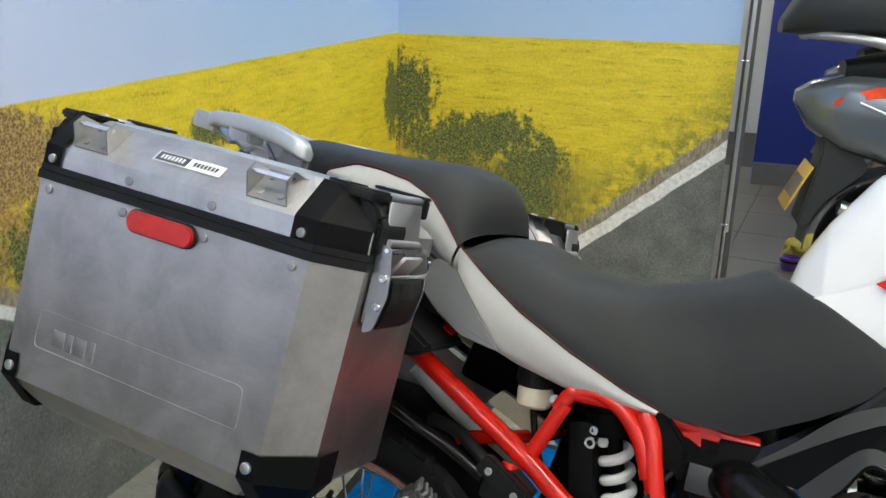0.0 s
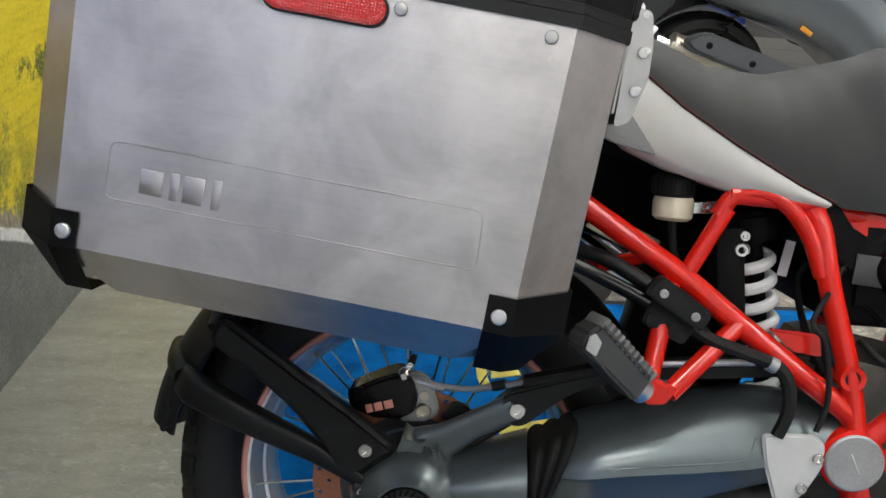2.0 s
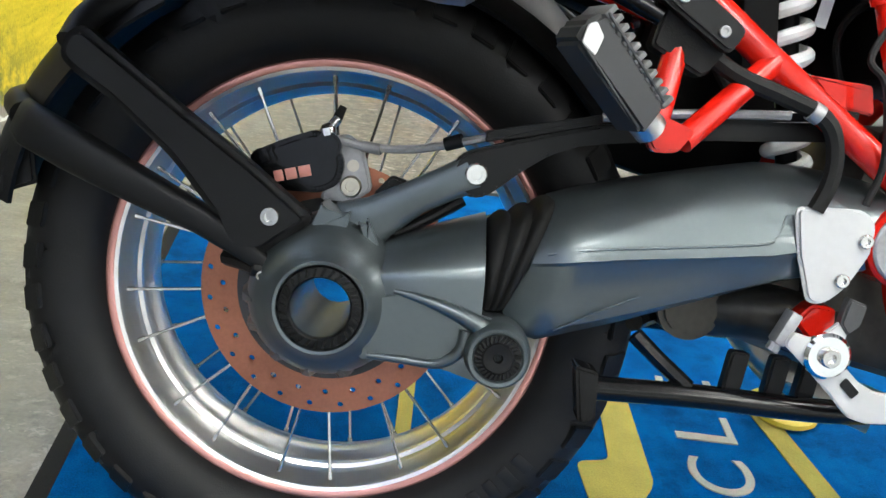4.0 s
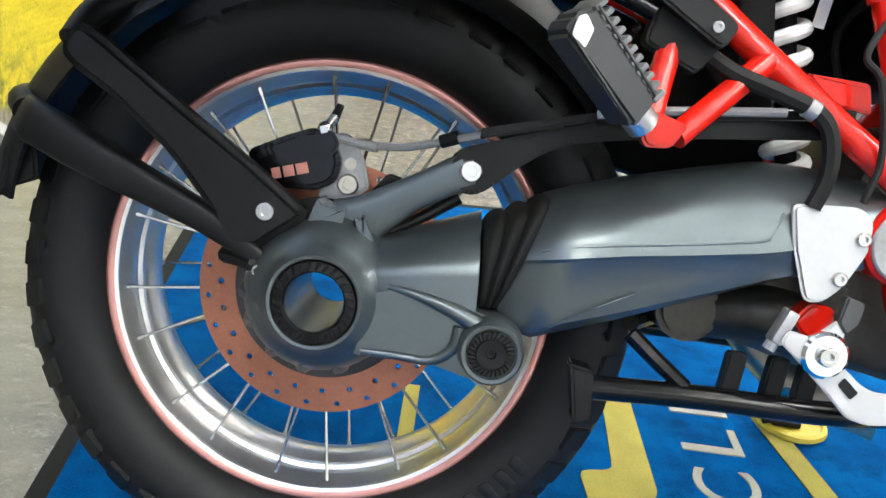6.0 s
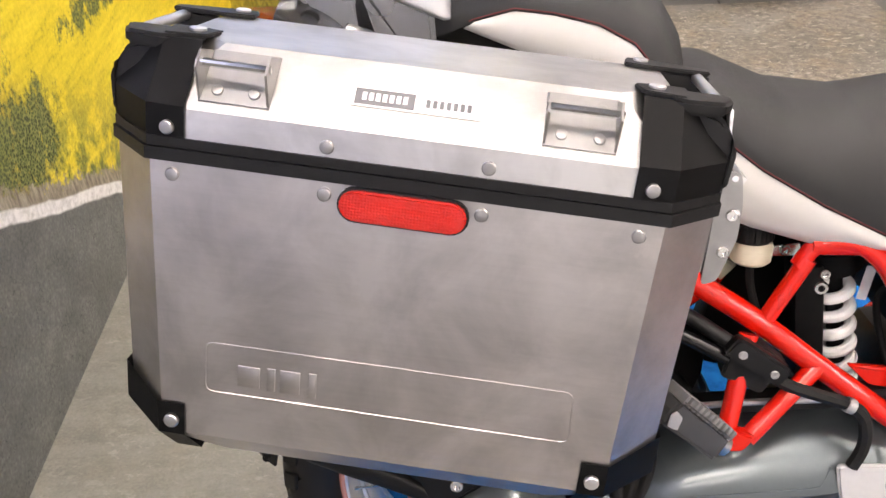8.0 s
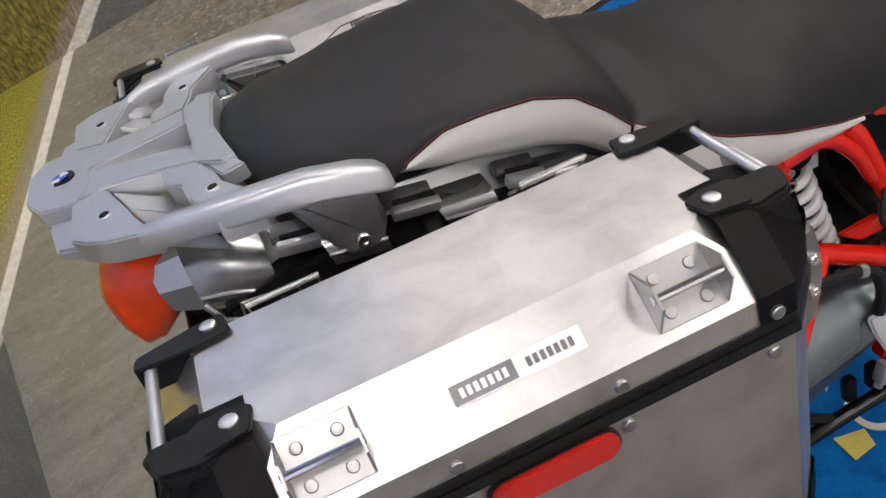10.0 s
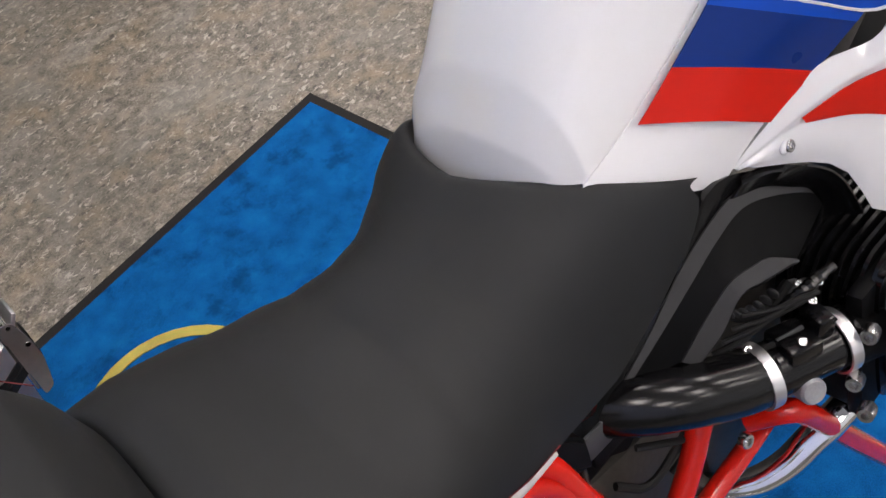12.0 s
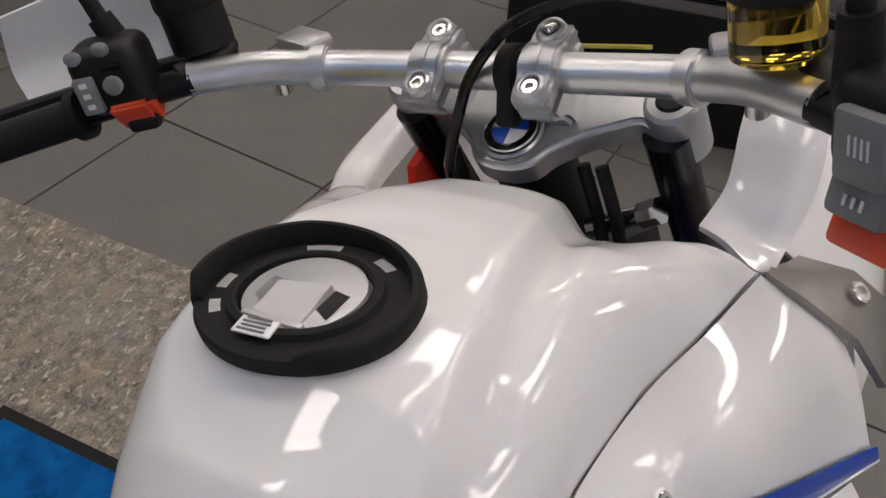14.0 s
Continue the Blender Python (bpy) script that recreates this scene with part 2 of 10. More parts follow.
def tube(bm, pts, r, n=10, smooth=True, steps=8, close=False, radii=None):
    """A pipe along a line of points."""
    line = spline(pts, steps) if smooth else [Vector(q) for q in pts]
    rings, up = [], None
    for k, c in enumerate(line):
        if close:
            d = line[(k + 1) % len(line)] - line[k - 1]
        else:
            d = line[min(k + 1, len(line) - 1)] - line[max(k - 1, 0)]
        d.normalize()
        if up is None:
            up = d.orthogonal().normalized()
        up = (up - d * up.dot(d)).normalized()
        side = d.cross(up)
        rr = r if radii is None else radii[0] + (radii[1] - radii[0]) * k / (len(line) - 1)
        rings.append([bm.verts.new(c + rr * (math.cos(2 * math.pi * j / n) * up + math.sin(2 * math.pi * j / n) * side)) for j in range(n)])
    for k in range(len(rings) - (0 if close else 1)):
        a, b = rings[k], rings[(k + 1) % len(rings)]
        for j in range(n):
            bm.faces.new((a[j], a[(j + 1) % n], b[(j + 1) % n], b[j]))
    if not close:
        bm.faces.new(rings[0][::-1])
        bm.faces.new(rings[-1])
    return bm


def prism(bm, poly, y0, y1, bevel=0.0, seg=2):
    """A plate: a polygon in x and z, drawn out from y0 to y1."""
    a = [bm.verts.new((x, y0, z)) for x, z in poly]
    b = [bm.verts.new((x, y1, z)) for x, z in poly]
    f = [bm.faces.new(a), bm.faces.new(b[::-1])]
    n = len(poly)
    for k in range(n):
        f.append(bm.faces.new((a[k], b[k], b[(k + 1) % n], a[(k + 1) % n])))
    bmesh.ops.recalc_face_normals(bm, faces=f)
    if bevel:
        bmesh.ops.bevel(bm, geom=list({e for q in f for e in q.edges}), offset=bevel, segments=seg, affect="EDGES")
    return bm


def rounded(poly, r=0.01, n=4):
    """The polygon with its corners rounded."""
    out, p = [], [Vector(q) for q in poly]
    for k, c in enumerate(p):
        a, b = (p[k - 1] - c), (p[(k + 1) % len(p)] - c)
        ra, rb = min(r, a.length * 0.45), min(r, b.length * 0.45)
        s, e = c + a.normalized() * ra, c + b.normalized() * rb
        for j in range(n + 1):
            t = j / n
            out.append(tuple((1 - t) ** 2 * s + 2 * t * (1 - t) * c + t * t * e))
    return out


def lathe(bm, profile, c=(0, 0, 0), axis="Y", n=48, close=False):
    """Turns pairs of (radius, offset along the axis) round the axis."""
    rings = []
    for r, o in profile:
        ring = []
        for j in range(n):
            a = 2 * math.pi * j / n
            u, v = r * math.cos(a), r * math.sin(a)
            p = (u, o, v) if axis == "Y" else (u, v, o) if axis == "Z" else (o, u, v)
            ring.append(bm.verts.new(Vector(c) + Vector(p)))
        rings.append(ring)
    for k in range(len(rings) - (0 if close else 1)):
        a, b = rings[k], rings[(k + 1) % len(rings)]
        for j in range(n):
            bm.faces.new((a[j], a[(j + 1) % n], b[(j + 1) % n], b[j]))
    if not close:
        for ring in (rings[0], rings[-1]):
            bm.faces.new(ring)
    return bm


def skin(bm, rows, close=False, caps=False):
    """Joins rows of points with faces."""
    v = [[bm.verts.new(p) for p in row] for row in rows]
    for a, b in zip(v, v[1:]):
        m = len(a)
        for j in range(m if close else m - 1):
            bm.faces.new((a[j], a[(j + 1) % m], b[(j + 1) % m], b[j]))
    if caps:
        bm.faces.new(v[0][::-1])
        bm.faces.new(v[-1])
    return bm


def thicken(bm, d):
    bmesh.ops.recalc_face_normals(bm, faces=bm.faces[:])
    bmesh.ops.solidify(bm, geom=bm.faces[:], thickness=d)
    return bm


def backed(bm, d):
    """Gives a sheet a back, d nearer to the middle plane, with closed edges."""
    bmesh.ops.recalc_face_normals(bm, faces=bm.faces[:])
    bm.normal_update()
    front = bm.verts[:]
    way = -d if sum(v.normal.y * v.co.y for v in front) > 0 else d
    faces, rim = bm.faces[:], [e for e in bm.edges if e.is_boundary]
    back = {v: bm.verts.new(v.co + v.normal * way) for v in front}
    for fa in faces:
        bm.faces.new([back[v] for v in reversed(fa.verts)])
    for e in rim:
        a, b = e.verts
        bm.faces.new((a, b, back[b], back[a]))
    return bm


def patch(name, grid, material, parent, label="", depth=0.004, cuts=4, smooth=60):
    """A smooth panel through a small net of points, given some thickness."""
    cols = []
    for row in grid:
        cols.append(spline(row, cuts))
    turned = list(zip(*cols))
    rows = [spline(c, cuts) for c in turned]
    bm = bmesh.new()
    skin(bm, rows)
    if depth:
        backed(bm, depth)
    return part(name, bm, material, parent, label, smooth)


def bolt(parent, c, d, r=0.006, h=0.004, material=STEEL, name="bolt", socket=True):
    """A cap screw with a recessed socket; c on the surface, d outwards."""
    bm = bmesh.new()
    d = Vector(d).normalized()
    m = Matrix.Translation(c) @ d.to_track_quat("Z", "Y").to_matrix().to_4x4()
    prof = [(r, -0.001), (r, h * 0.7), (r * 0.86, h)]
    prof += [(r * 0.5, h), (r * 0.48, h * 0.35)] if socket else [(r * 0.5, h * 1.12)]
    lathe(bm, prof, axis="Z", n=12)
    bmesh.ops.transform(bm, matrix=m, verts=bm.verts[:])
    return part(name, bm, material, parent)


def lerp(a, b, t):
    return a + (b - a) * t


def curve_at(keys, x):
    """Straight interpolation in a table of (x, value, ...)."""
    if x <= keys[0][0]:
        return keys[0][1:]
    for a, b in zip(keys, keys[1:]):
        if x <= b[0]:
            t = (x - a[0]) / (b[0] - a[0])
            t = t * t * (3 - 2 * t) * 0.5 + t * 0.5
            return tuple(lerp(p, q, t) for p, q in zip(a[1:], b[1:]))
    return keys[-1][1:]

# ---- the room ----
def mural_material(name, left):
    """A printed photo mural: sky, rape field, hedges, verge and road."""
    n = Net(name)
    x, y, z = n.xyz()
    s = n.m("SUBTRACT", y, 2.465) if left else n.m("ADD", x, 0.877)      # along the wall, 0 in the corner
    co = n.scaled(1, 1, 1)
    wob = n.m("MULTIPLY", n.m("SUBTRACT", n.noise(5, 4), 0.5), 0.03)
    zz = n.m("ADD", z, wob)
    if left:
        line = n.m("ADD", n.m("MULTIPLY", s, -0.505), -0.55)
        horizon = n.m("ADD", n.m("MULTIPLY", s, 0.047), 1.103)
    else:
        line = n.m("ADD", n.m("MULTIPLY", s, 0.825), -0.43)
        horizon = n.m("ADD", n.m("MULTIPLY", s, 0.012), 1.10)
    over = n.m("SUBTRACT", zz, line)
    # field
    fine, mid, big = n.noise(90, 5, 0.65), n.noise(22, 5, 0.6), n.noise(4, 3)
    rows = n.noise(30, 4, 0.6, n.scaled(0.25, 0.25, 1.6))
    yellow = n.ramp(n.m("ADD", n.m("MULTIPLY", fine, 0.45), n.m("MULTIPLY", rows, 0.55)), [(0.30, (0.30, 0.25, 0.015)), (0.43, (0.60, 0.47, 0.02)), (0.58, (0.74, 0.58, 0.035)), (0.78, (0.82, 0.68, 0.10))])
    green = n.ramp(fine, [(0.3, (0.035, 0.05, 0.012)), (0.5, (0.13, 0.16, 0.03)), (0.7, (0.30, 0.31, 0.07))])
    straw = n.ramp(fine, [(0.3, (0.14, 0.08, 0.025)), (0.5, (0.38, 0.23, 0.06)), (0.72, (0.62, 0.47, 0.17))])
    # lower down the field is ranker and greener
    rank = n.m("MULTIPLY", n.step(over, 0.34, 0.06), n.step(mid, 0.40, 0.58))
    col = n.mix(rank, yellow, green)
    if left:
        dry = n.m("MULTIPLY", n.step(s, -1.75, -2.1), n.m("MULTIPLY", n.step(n.m("ADD", z, n.m("MULTIPLY", big, 0.12)), 1.0, 0.9), n.step(mid, 0.36, 0.5)))
        col = n.mix(dry, col, straw)
    else:
        # rank olive grass below the hedge, with a straw strip, and darker drill rows up the slope
        tall = n.noise(55, 5, 0.7, n.scaled(1.6, 1.6, 0.45))
        olive = n.ramp(tall, [(0.34, (0.045, 0.045, 0.014)), (0.5, (0.17, 0.15, 0.035)), (0.68, (0.38, 0.32, 0.07))])
        across = n.m("MULTIPLY", n.step(s, -0.25, 0.12), n.step(s, 0.98, 0.70))
        patch_z = n.m("ADD", z, n.m("MULTIPLY", n.m("SUBTRACT", mid, 0.5), 0.28))
        col = n.mix(n.m("MULTIPLY", across, n.step(patch_z, 0.66, 0.54)), col, olive)
        col = n.mix(n.m("MULTIPLY", n.m("MULTIPLY", n.step(s, -0.1, 0.0), n.step(s, 0.34, 0.2)), n.m("MULTIPLY", n.step(patch_z, 0.60, 0.62), n.step(patch_z, 0.67, 0.65))), col, straw)
        drill = n.step(n.noise(26, 4, 0.6, n.scaled(0.45, 0.45, 2.4)), 0.60, 0.70)
        col = n.mix(n.m("MULTIPLY", drill, 0.5), col, (0.24, 0.19, 0.02))
    bushes = [(-2.22, 0.90, 0.22, 0.10), (-2.42, 0.74, 0.16, 0.11), (-2.02, 0.70, 0.20, 0.10), (-1.85, 0.52, 0.2, 0.1), (-1.45, 0.86, 0.14, 0.05), (-0.05, 0.83, 0.10, 0.17), (-1.2, 0.62, 0.3, 0.05)] if left else [
        (0.05, 0.83, 0.13, 0.18), (0.28, 0.66, 0.24, 0.12), (0.48, 0.70, 0.17, 0.10), (0.62, 0.60, 0.15, 0.10), (0.55, 0.45, 0.22, 0.09)]
    ragged = n.m("ADD", n.m("MULTIPLY", n.m("SUBTRACT", n.noise(13, 6, 0.7, n.scaled(1.6, 1.6, 0.8)), 0.5), 4.0), n.m("MULTIPLY", n.m("SUBTRACT", n.noise(48, 6, 0.72), 0.5), 3.4))
    leaf = n.voronoi(150)
    for k, (bs, bz, rs, rz) in enumerate(bushes):
        d = n.m("ADD", n.m("POWER", n.m("ABSOLUTE", n.m("DIVIDE", n.m("SUBTRACT", s, bs), rs)), 2), n.m("POWER", n.m("ABSOLUTE", n.m("DIVIDE", n.m("SUBTRACT", z, bz), rz)), 2))
        inside = n.step(n.m("ADD", d, ragged), 1.25, 0.55)
        if left and k in (0,):
            tone = n.ramp(n.m("ADD", n.m("MULTIPLY", leaf, 0.5), n.m("MULTIPLY", fine, 0.6)), [(0.25, (0.05, 0.028, 0.012)), (0.5, (0.22, 0.13, 0.045)), (0.7, (0.42, 0.30, 0.12))])
        else:
            tone = n.ramp(n.m("ADD", n.m("MULTIPLY", leaf, 0.5), n.m("MULTIPLY", fine, 0.6)), [(0.25, (0.012, 0.018, 0.006)), (0.45, (0.05, 0.065, 0.018)), (0.7, (0.20, 0.22, 0.06))])
        col = n.mix(inside, col, tone)
    # verge, line, road
    gravel = n.ramp(n.noise(60, 6, 0.7, n.scaled(1.5, 1.5, 0.4)), [(0.3, (0.10, 0.085, 0.065)), (0.5, (0.26, 0.225, 0.17)), (0.75, (0.48, 0.43, 0.34))])
    edge = n.m("ADD", over, n.m("MULTIPLY", n.m("SUBTRACT", n.noise(45, 5, 0.7), 0.5), 0.12))
    col = n.mix(n.step(edge, 0.105 if not left else 0.06, 0.085 if not left else 0.045), col, gravel)
    white = n.ramp(n.noise(70, 4), [(0.3, (0.55, 0.54, 0.52)), (0.6, (0.80, 0.79, 0.77))])
    wl = 0.033 if not left else 0.016
    col = n.mix(n.step(over, wl, wl - 0.006), col, white)
    road = n.ramp(n.m("ADD", n.m("MULTIPLY", n.noise(120, 5, 0.7), 0.6), n.m("MULTIPLY", n.noise(9, 4), 0.4)), [(0.32, (0.075, 0.079, 0.075)), (0.52, (0.150, 0.156, 0.146)), (0.75, (0.29, 0.295, 0.265))])
    crack = n.step(n.m("ABSOLUTE", n.m("SUBTRACT", n.noise(7, 6, 0.6), 0.5)), 0.004, 0.0)
    road = n.mix(n.m("MULTIPLY", crack, 0.75), road, (0.02, 0.02, 0.02))
    col = n.mix(n.step(over, -wl, -wl - 0.006), col, road)
    # sky
    sky = n.ramp(n.m("ADD", n.m("MULTIPLY", n.m("SUBTRACT", z, 1.0), 0.8), n.m("MULTIPLY", n.noise(1.5, 3), 0.3)), [(0.1, (0.42, 0.55, 0.78)), (0.5, (0.34, 0.50, 0.78)), (1.0, (0.25, 0.42, 0.74))])
    if left:
        pale = n.step(s, -1.2, -2.4)
        sky = n.mix(n.m("MULTIPLY", pale, 0.6), sky, (0.62, 0.62, 0.80))
    col = n.mix(n.step(n.m("SUBTRACT", n.m("ADD", z, n.m("MULTIPLY", wob, 0.3)), horizon), -0.002, 0.004), col, sky)
    return n.set(Base_Color=col, Roughness=0.55)


def floor_material():
    """Printed asphalt vinyl with the road's white edge line running into the corner."""
    n = Net("printed_asphalt_vinyl")
    x, y, z = n.xyz()
    chips = n.voronoi(95, n.scaled(1, 1.6, 1))
    fine, mid, big = n.noise(150, 5, 0.7), n.noise(28, 5, 0.65), n.noise(2.2, 4)
    g = n.m("ADD", n.m("MULTIPLY", fine, 0.45), n.m("MULTIPLY", mid, 0.55))
    col = n.ramp(g, [(0.40, (0.070, 0.058, 0.045)), (0.48, (0.150, 0.130, 0.105)), (0.55, (0.225, 0.198, 0.162)), (0.64, (0.36, 0.32, 0.26))])
    col = n.mix(n.m("MULTIPLY", n.step(big, 0.45, 0.62), 0.45), col, (0.115, 0.110, 0.092))
    col = n.mix(n.m("MULTIPLY", n.step(n.noise(7, 6, 0.68), 0.50, 0.66), 0.55), col, (0.235, 0.175, 0.105))
    col = n.mix(n.m("MULTIPLY", n.step(n.noise(3.2, 5, 0.6, None, 0.5), 0.52, 0.64), 0.5), col, (0.250, 0.240, 0.215))
    # stones: pale flecks and dark pits of two sizes
    stretched = n.scaled(1, 1.7, 1)
    dense = n.m("ADD", 0.35, n.m("MULTIPLY", n.step(n.noise(4.5, 4, 0.6), 0.40, 0.60), 0.65))
    col = n.mix(n.m("MULTIPLY", n.step(n.noise(33, 6, 0.72, stretched), 0.45, 0.37), n.m("MULTIPLY", dense, 0.9)), col, (0.030, 0.027, 0.023))
    col = n.mix(n.m("MULTIPLY", n.step(n.noise(36, 5, 0.68, stretched, 0.6), 0.57, 0.61), n.m("MULTIPLY", dense, 0.9)), col, (0.46, 0.41, 0.35))
    col = n.mix(n.m("MULTIPLY", n.step(n.noise(24, 5, 0.7, stretched, 1.0), 0.63, 0.67), 0.7), col, (0.40, 0.36, 0.29))
    col = n.mix(n.m("MULTIPLY", n.step(chips, 0.10, 0.04), 0.5), col, (0.46, 0.42, 0.35))
    # towards the wall the print is smoother and greyer
    streak = n.noise(9, 5, 0.6, n.scaled(0.5, 1.8, 1))
    col = n.mix(n.m("MULTIPLY", n.step(x, 0.1, -0.5), 0.72), col, n.ramp(n.m("ADD", n.m("MULTIPLY", streak, 0.7), n.m("MULTIPLY", fine, 0.3)), [(0.35, (0.19, 0.19, 0.165)), (0.65, (0.325, 0.32, 0.28))]))
    stain = n.step(n.noise(5, 3, 0.5, n.scaled(0.6, 2.0, 1)), 0.68, 0.74)
    col = n.mix(n.m("MULTIPLY", stain, 0.4), col, (0.15, 0.145, 0.14))
    over = n.m("SUBTRACT", n.m("MULTIPLY", n.m("ADD", x, 0.872), -0.905), n.m("MULTIPLY", n.m("SUBTRACT", y, 1.376), -0.426))
    edge = n.m("ADD", over, n.m("MULTIPLY", n.m("SUBTRACT", n.noise(35, 5, 0.7), 0.5), 0.10))
    verge = n.ramp(fine, [(0.3, (0.13, 0.115, 0.09)), (0.5, (0.30, 0.27, 0.21)), (0.75, (0.5, 0.46, 0.37))])
    grass = n.ramp(n.noise(120, 5, 0.7, n.scaled(2, 0.6, 1)), [(0.32, (0.05, 0.055, 0.012)), (0.5, (0.28, 0.25, 0.045)), (0.7, (0.62, 0.52, 0.09))])
    col = n.mix(n.step(over, 0.0, 0.006), col, verge)
    col = n.mix(n.step(edge, 0.07, 0.11), col, grass)
    band = n.m("MULTIPLY", n.step(over, -0.004, 0.0), n.step(over, 0.038, 0.034))
    col = n.mix(band, col, n.ramp(mid, [(0.3, (0.58, 0.57, 0.54)), (0.6, (0.80, 0.79, 0.76))]))
    n.bump(fine, 0.12, 0.001)
    return n.set(Base_Color=col, Roughness=n.m("ADD", 0.30, n.m("MULTIPLY", mid, 0.2)))


def tile_material():
    n = Net("grey_floor_tile")
    m = n.noise(5, 4)
    col = n.ramp(n.m("ADD", n.m("MULTIPLY", m, 0.6), n.m("MULTIPLY", n.noise(160, 3), 0.4)), [(0.3, (0.088, 0.083, 0.078)), (0.7, (0.125, 0.118, 0.110))])
    return n.set(Base_Color=col, Roughness=n.m("ADD", 0.36, n.m("MULTIPLY", m, 0.15)))


def room_box(name, lo, hi, material, label, category="wall", bevel=0.0):
    bm = bmesh.new()
    box(bm, [(a + b) / 2 for a, b in zip(lo, hi)], [b - a for a, b in zip(lo, hi)], bevel=bevel)
    ob = part(name, bm, material, None, "", smooth=0)
    ob.matrix_world = ROOM
    return tagged(ob, label, category, kind="structure")


PLAIN_WALL = surface("pale_wall_paint", (0.62, 0.63, 0.64), 0.6, vary=0.04, scale=4)
BLUE_WALL = surface("deep_blue_panel", (0.006, 0.018, 0.16), 0.4, vary=0.08, scale=4)
CEILING = surface("pale_grey_ceiling", (0.42, 0.42, 0.42), 0.8, vary=0.03, scale=4)
GROUT = surface("dark_grout", (0.045, 0.043, 0.041), 0.7)
TILE = tile_material()

room_box("floor", (-0.96, -2.4, -0.05), (1.69, 2.53, 0.0), floor_material(), "printed asphalt vinyl floor with a white road line", "floor")
tiles = room_box("floor_tiled", (-1.4, -4.6, -0.08), (7.0, 9.0, -0.009), GROUT, "grey tiled showroom floor with dark joints", "floor")
room_box("wall_left", (-0.96, -4.6, 0.0), (-0.877, 2.53, 3.2), mural_material("mural_left", True), "photo mural wall of a yellow rape field under blue sky")
room_box("wall_mural", (-0.877, 2.465, 0.0), (0.518, 2.51, 2.5), mural_material("mural_right", False), "photo mural panel of a rape field, hedge and road edge")
room_box("wall_far", (-1.4, 8.9, -0.05), (7.0, 9.0, 3.2), PLAIN_WALL, "plain pale showroom wall")
room_box("wall_east", (6.9, -4.6, -0.05), (7.0, 8.9, 3.2), PLAIN_WALL, "plain pale showroom wall")
# added front behind the walk, never in view: low wall, uprights, glowing panel outside
room_box("wall_south", (-0.96, -4.7, -0.05), (7.0, -4.6, 0.35), PLAIN_WALL, "low plinth wall of the added front, out of view")
room_box("wall_south_top", (-0.96, -4.7, 2.6), (7.0, -4.6, 3.2), PLAIN_WALL, "plain wall above the added front's opening, out of view")
for k in range(6):
    room_box("front_post", (-0.96 + 1.58 * k, -4.69, 0.35), (-0.90 + 1.58 * k, -4.61, 2.6), PLAIN_WALL, "pale upright of the added front, out of view", "window")
# No such source is seen; the panel glows to brighten the bike's near side.
glow_panel = Net("side_fill_glow")
glow_panel.set(Base_Color=(0.1, 0.1, 0.1), Emission_Color=(0.93, 0.97, 1.0), Emission_Strength=SIDE_FILL)
room_box("backdrop", (-1.4, -5.6, -0.05), (7.6, -5.5, 3.4), glow_panel.mat, "unseen glowing panel added to brighten the bike's near side", "backdrop")
room_box("wall_west", (-1.5, 2.53, -0.05), (-1.4, 8.9, 3.2), PLAIN_WALL, "plain pale showroom wall")
room_box("ceiling", (-1.5, -4.7, 3.2), (7.0, 9.0, 3.3), CEILING, "pale grey showroom ceiling", "ceiling")
room_box("baseboard", (0.75, 5.74, 0.0), (2.6, 5.8, 0.16), surface("dark_grey_skirting", (0.10, 0.10, 0.11), 0.5), "dark grey skirting under the blue panel", "skirting")
room_box("wall_blue", (0.75, 5.8, 0.0), (2.6, 5.86, 2.4), BLUE_WALL, "deep blue display panel")


def ceiling_lamp(m):
    lamp = thing("ceiling_light", m, "flat white ceiling light with a bright diffuser", "ceiling light", "ceiling lights")
    bm = bmesh.new()
    for a, b, c, d in ((-0.30, 0, 0.03, 0.60), (0.30, 0, 0.03, 0.60), (0, -0.30, 0.57, 0.03), (0, 0.30, 0.57, 0.03)):
        box(bm, (a, b, 0.0), (c, d, 0.03), bevel=0.003)
    part("frame", bm, WHITE_PLASTIC, lamp)
    bm = bmesh.new()
    box(bm, (0, 0, 0.004), (0.57, 0.57, 0.008))
    glow = Net("lamp_diffuser")
    glow.set(Base_Color=(0.9, 0.9, 0.9), Emission_Color=(1.0, 0.965, 0.93), Emission_Strength=LAMP)
    part("diffuser", bm, glow.mat, lamp)
    return lamp


first_lamp = ceiling_lamp(ROOM @ pose(1.6, -0.9, 3.17))
for lx in (-0.2, 1.6, 3.4, 5.2):
    for ly in (-3.9, -2.4, -0.9, 0.6, 2.1, 4.2, 6.4):
        if (lx, ly) not in ((1.6, -0.9), (-0.2, 0.6)) and not (lx > 4 and ly > 5):
            copy_thing(first_lamp, ROOM @ pose(lx, ly, 3.17))


def mat_material():
    n = Net("blue_carpet_pile")
    fine, mid = n.noise(420, 4, 0.7), n.noise(14, 4, 0.6)
    blot = n.step(n.noise(11, 5, 0.65), 0.53, 0.66)
    col = n.ramp(n.m("ADD", n.m("MULTIPLY", fine, 0.5), n.m("MULTIPLY", mid, 0.5)), [(0.3, (0.0005, 0.036, 0.13)), (0.5, (0.0006, 0.105, 0.345)), (0.7, (0.001, 0.165, 0.48))])
    col = n.mix(n.m("MULTIPLY", blot, 0.6), col, (0.0005, 0.030, 0.115))
    n.bump(fine, 0.8, 0.004)
    return n.set(Base_Color=col, Roughness=0.95, Specular_IOR_Level=0.08)


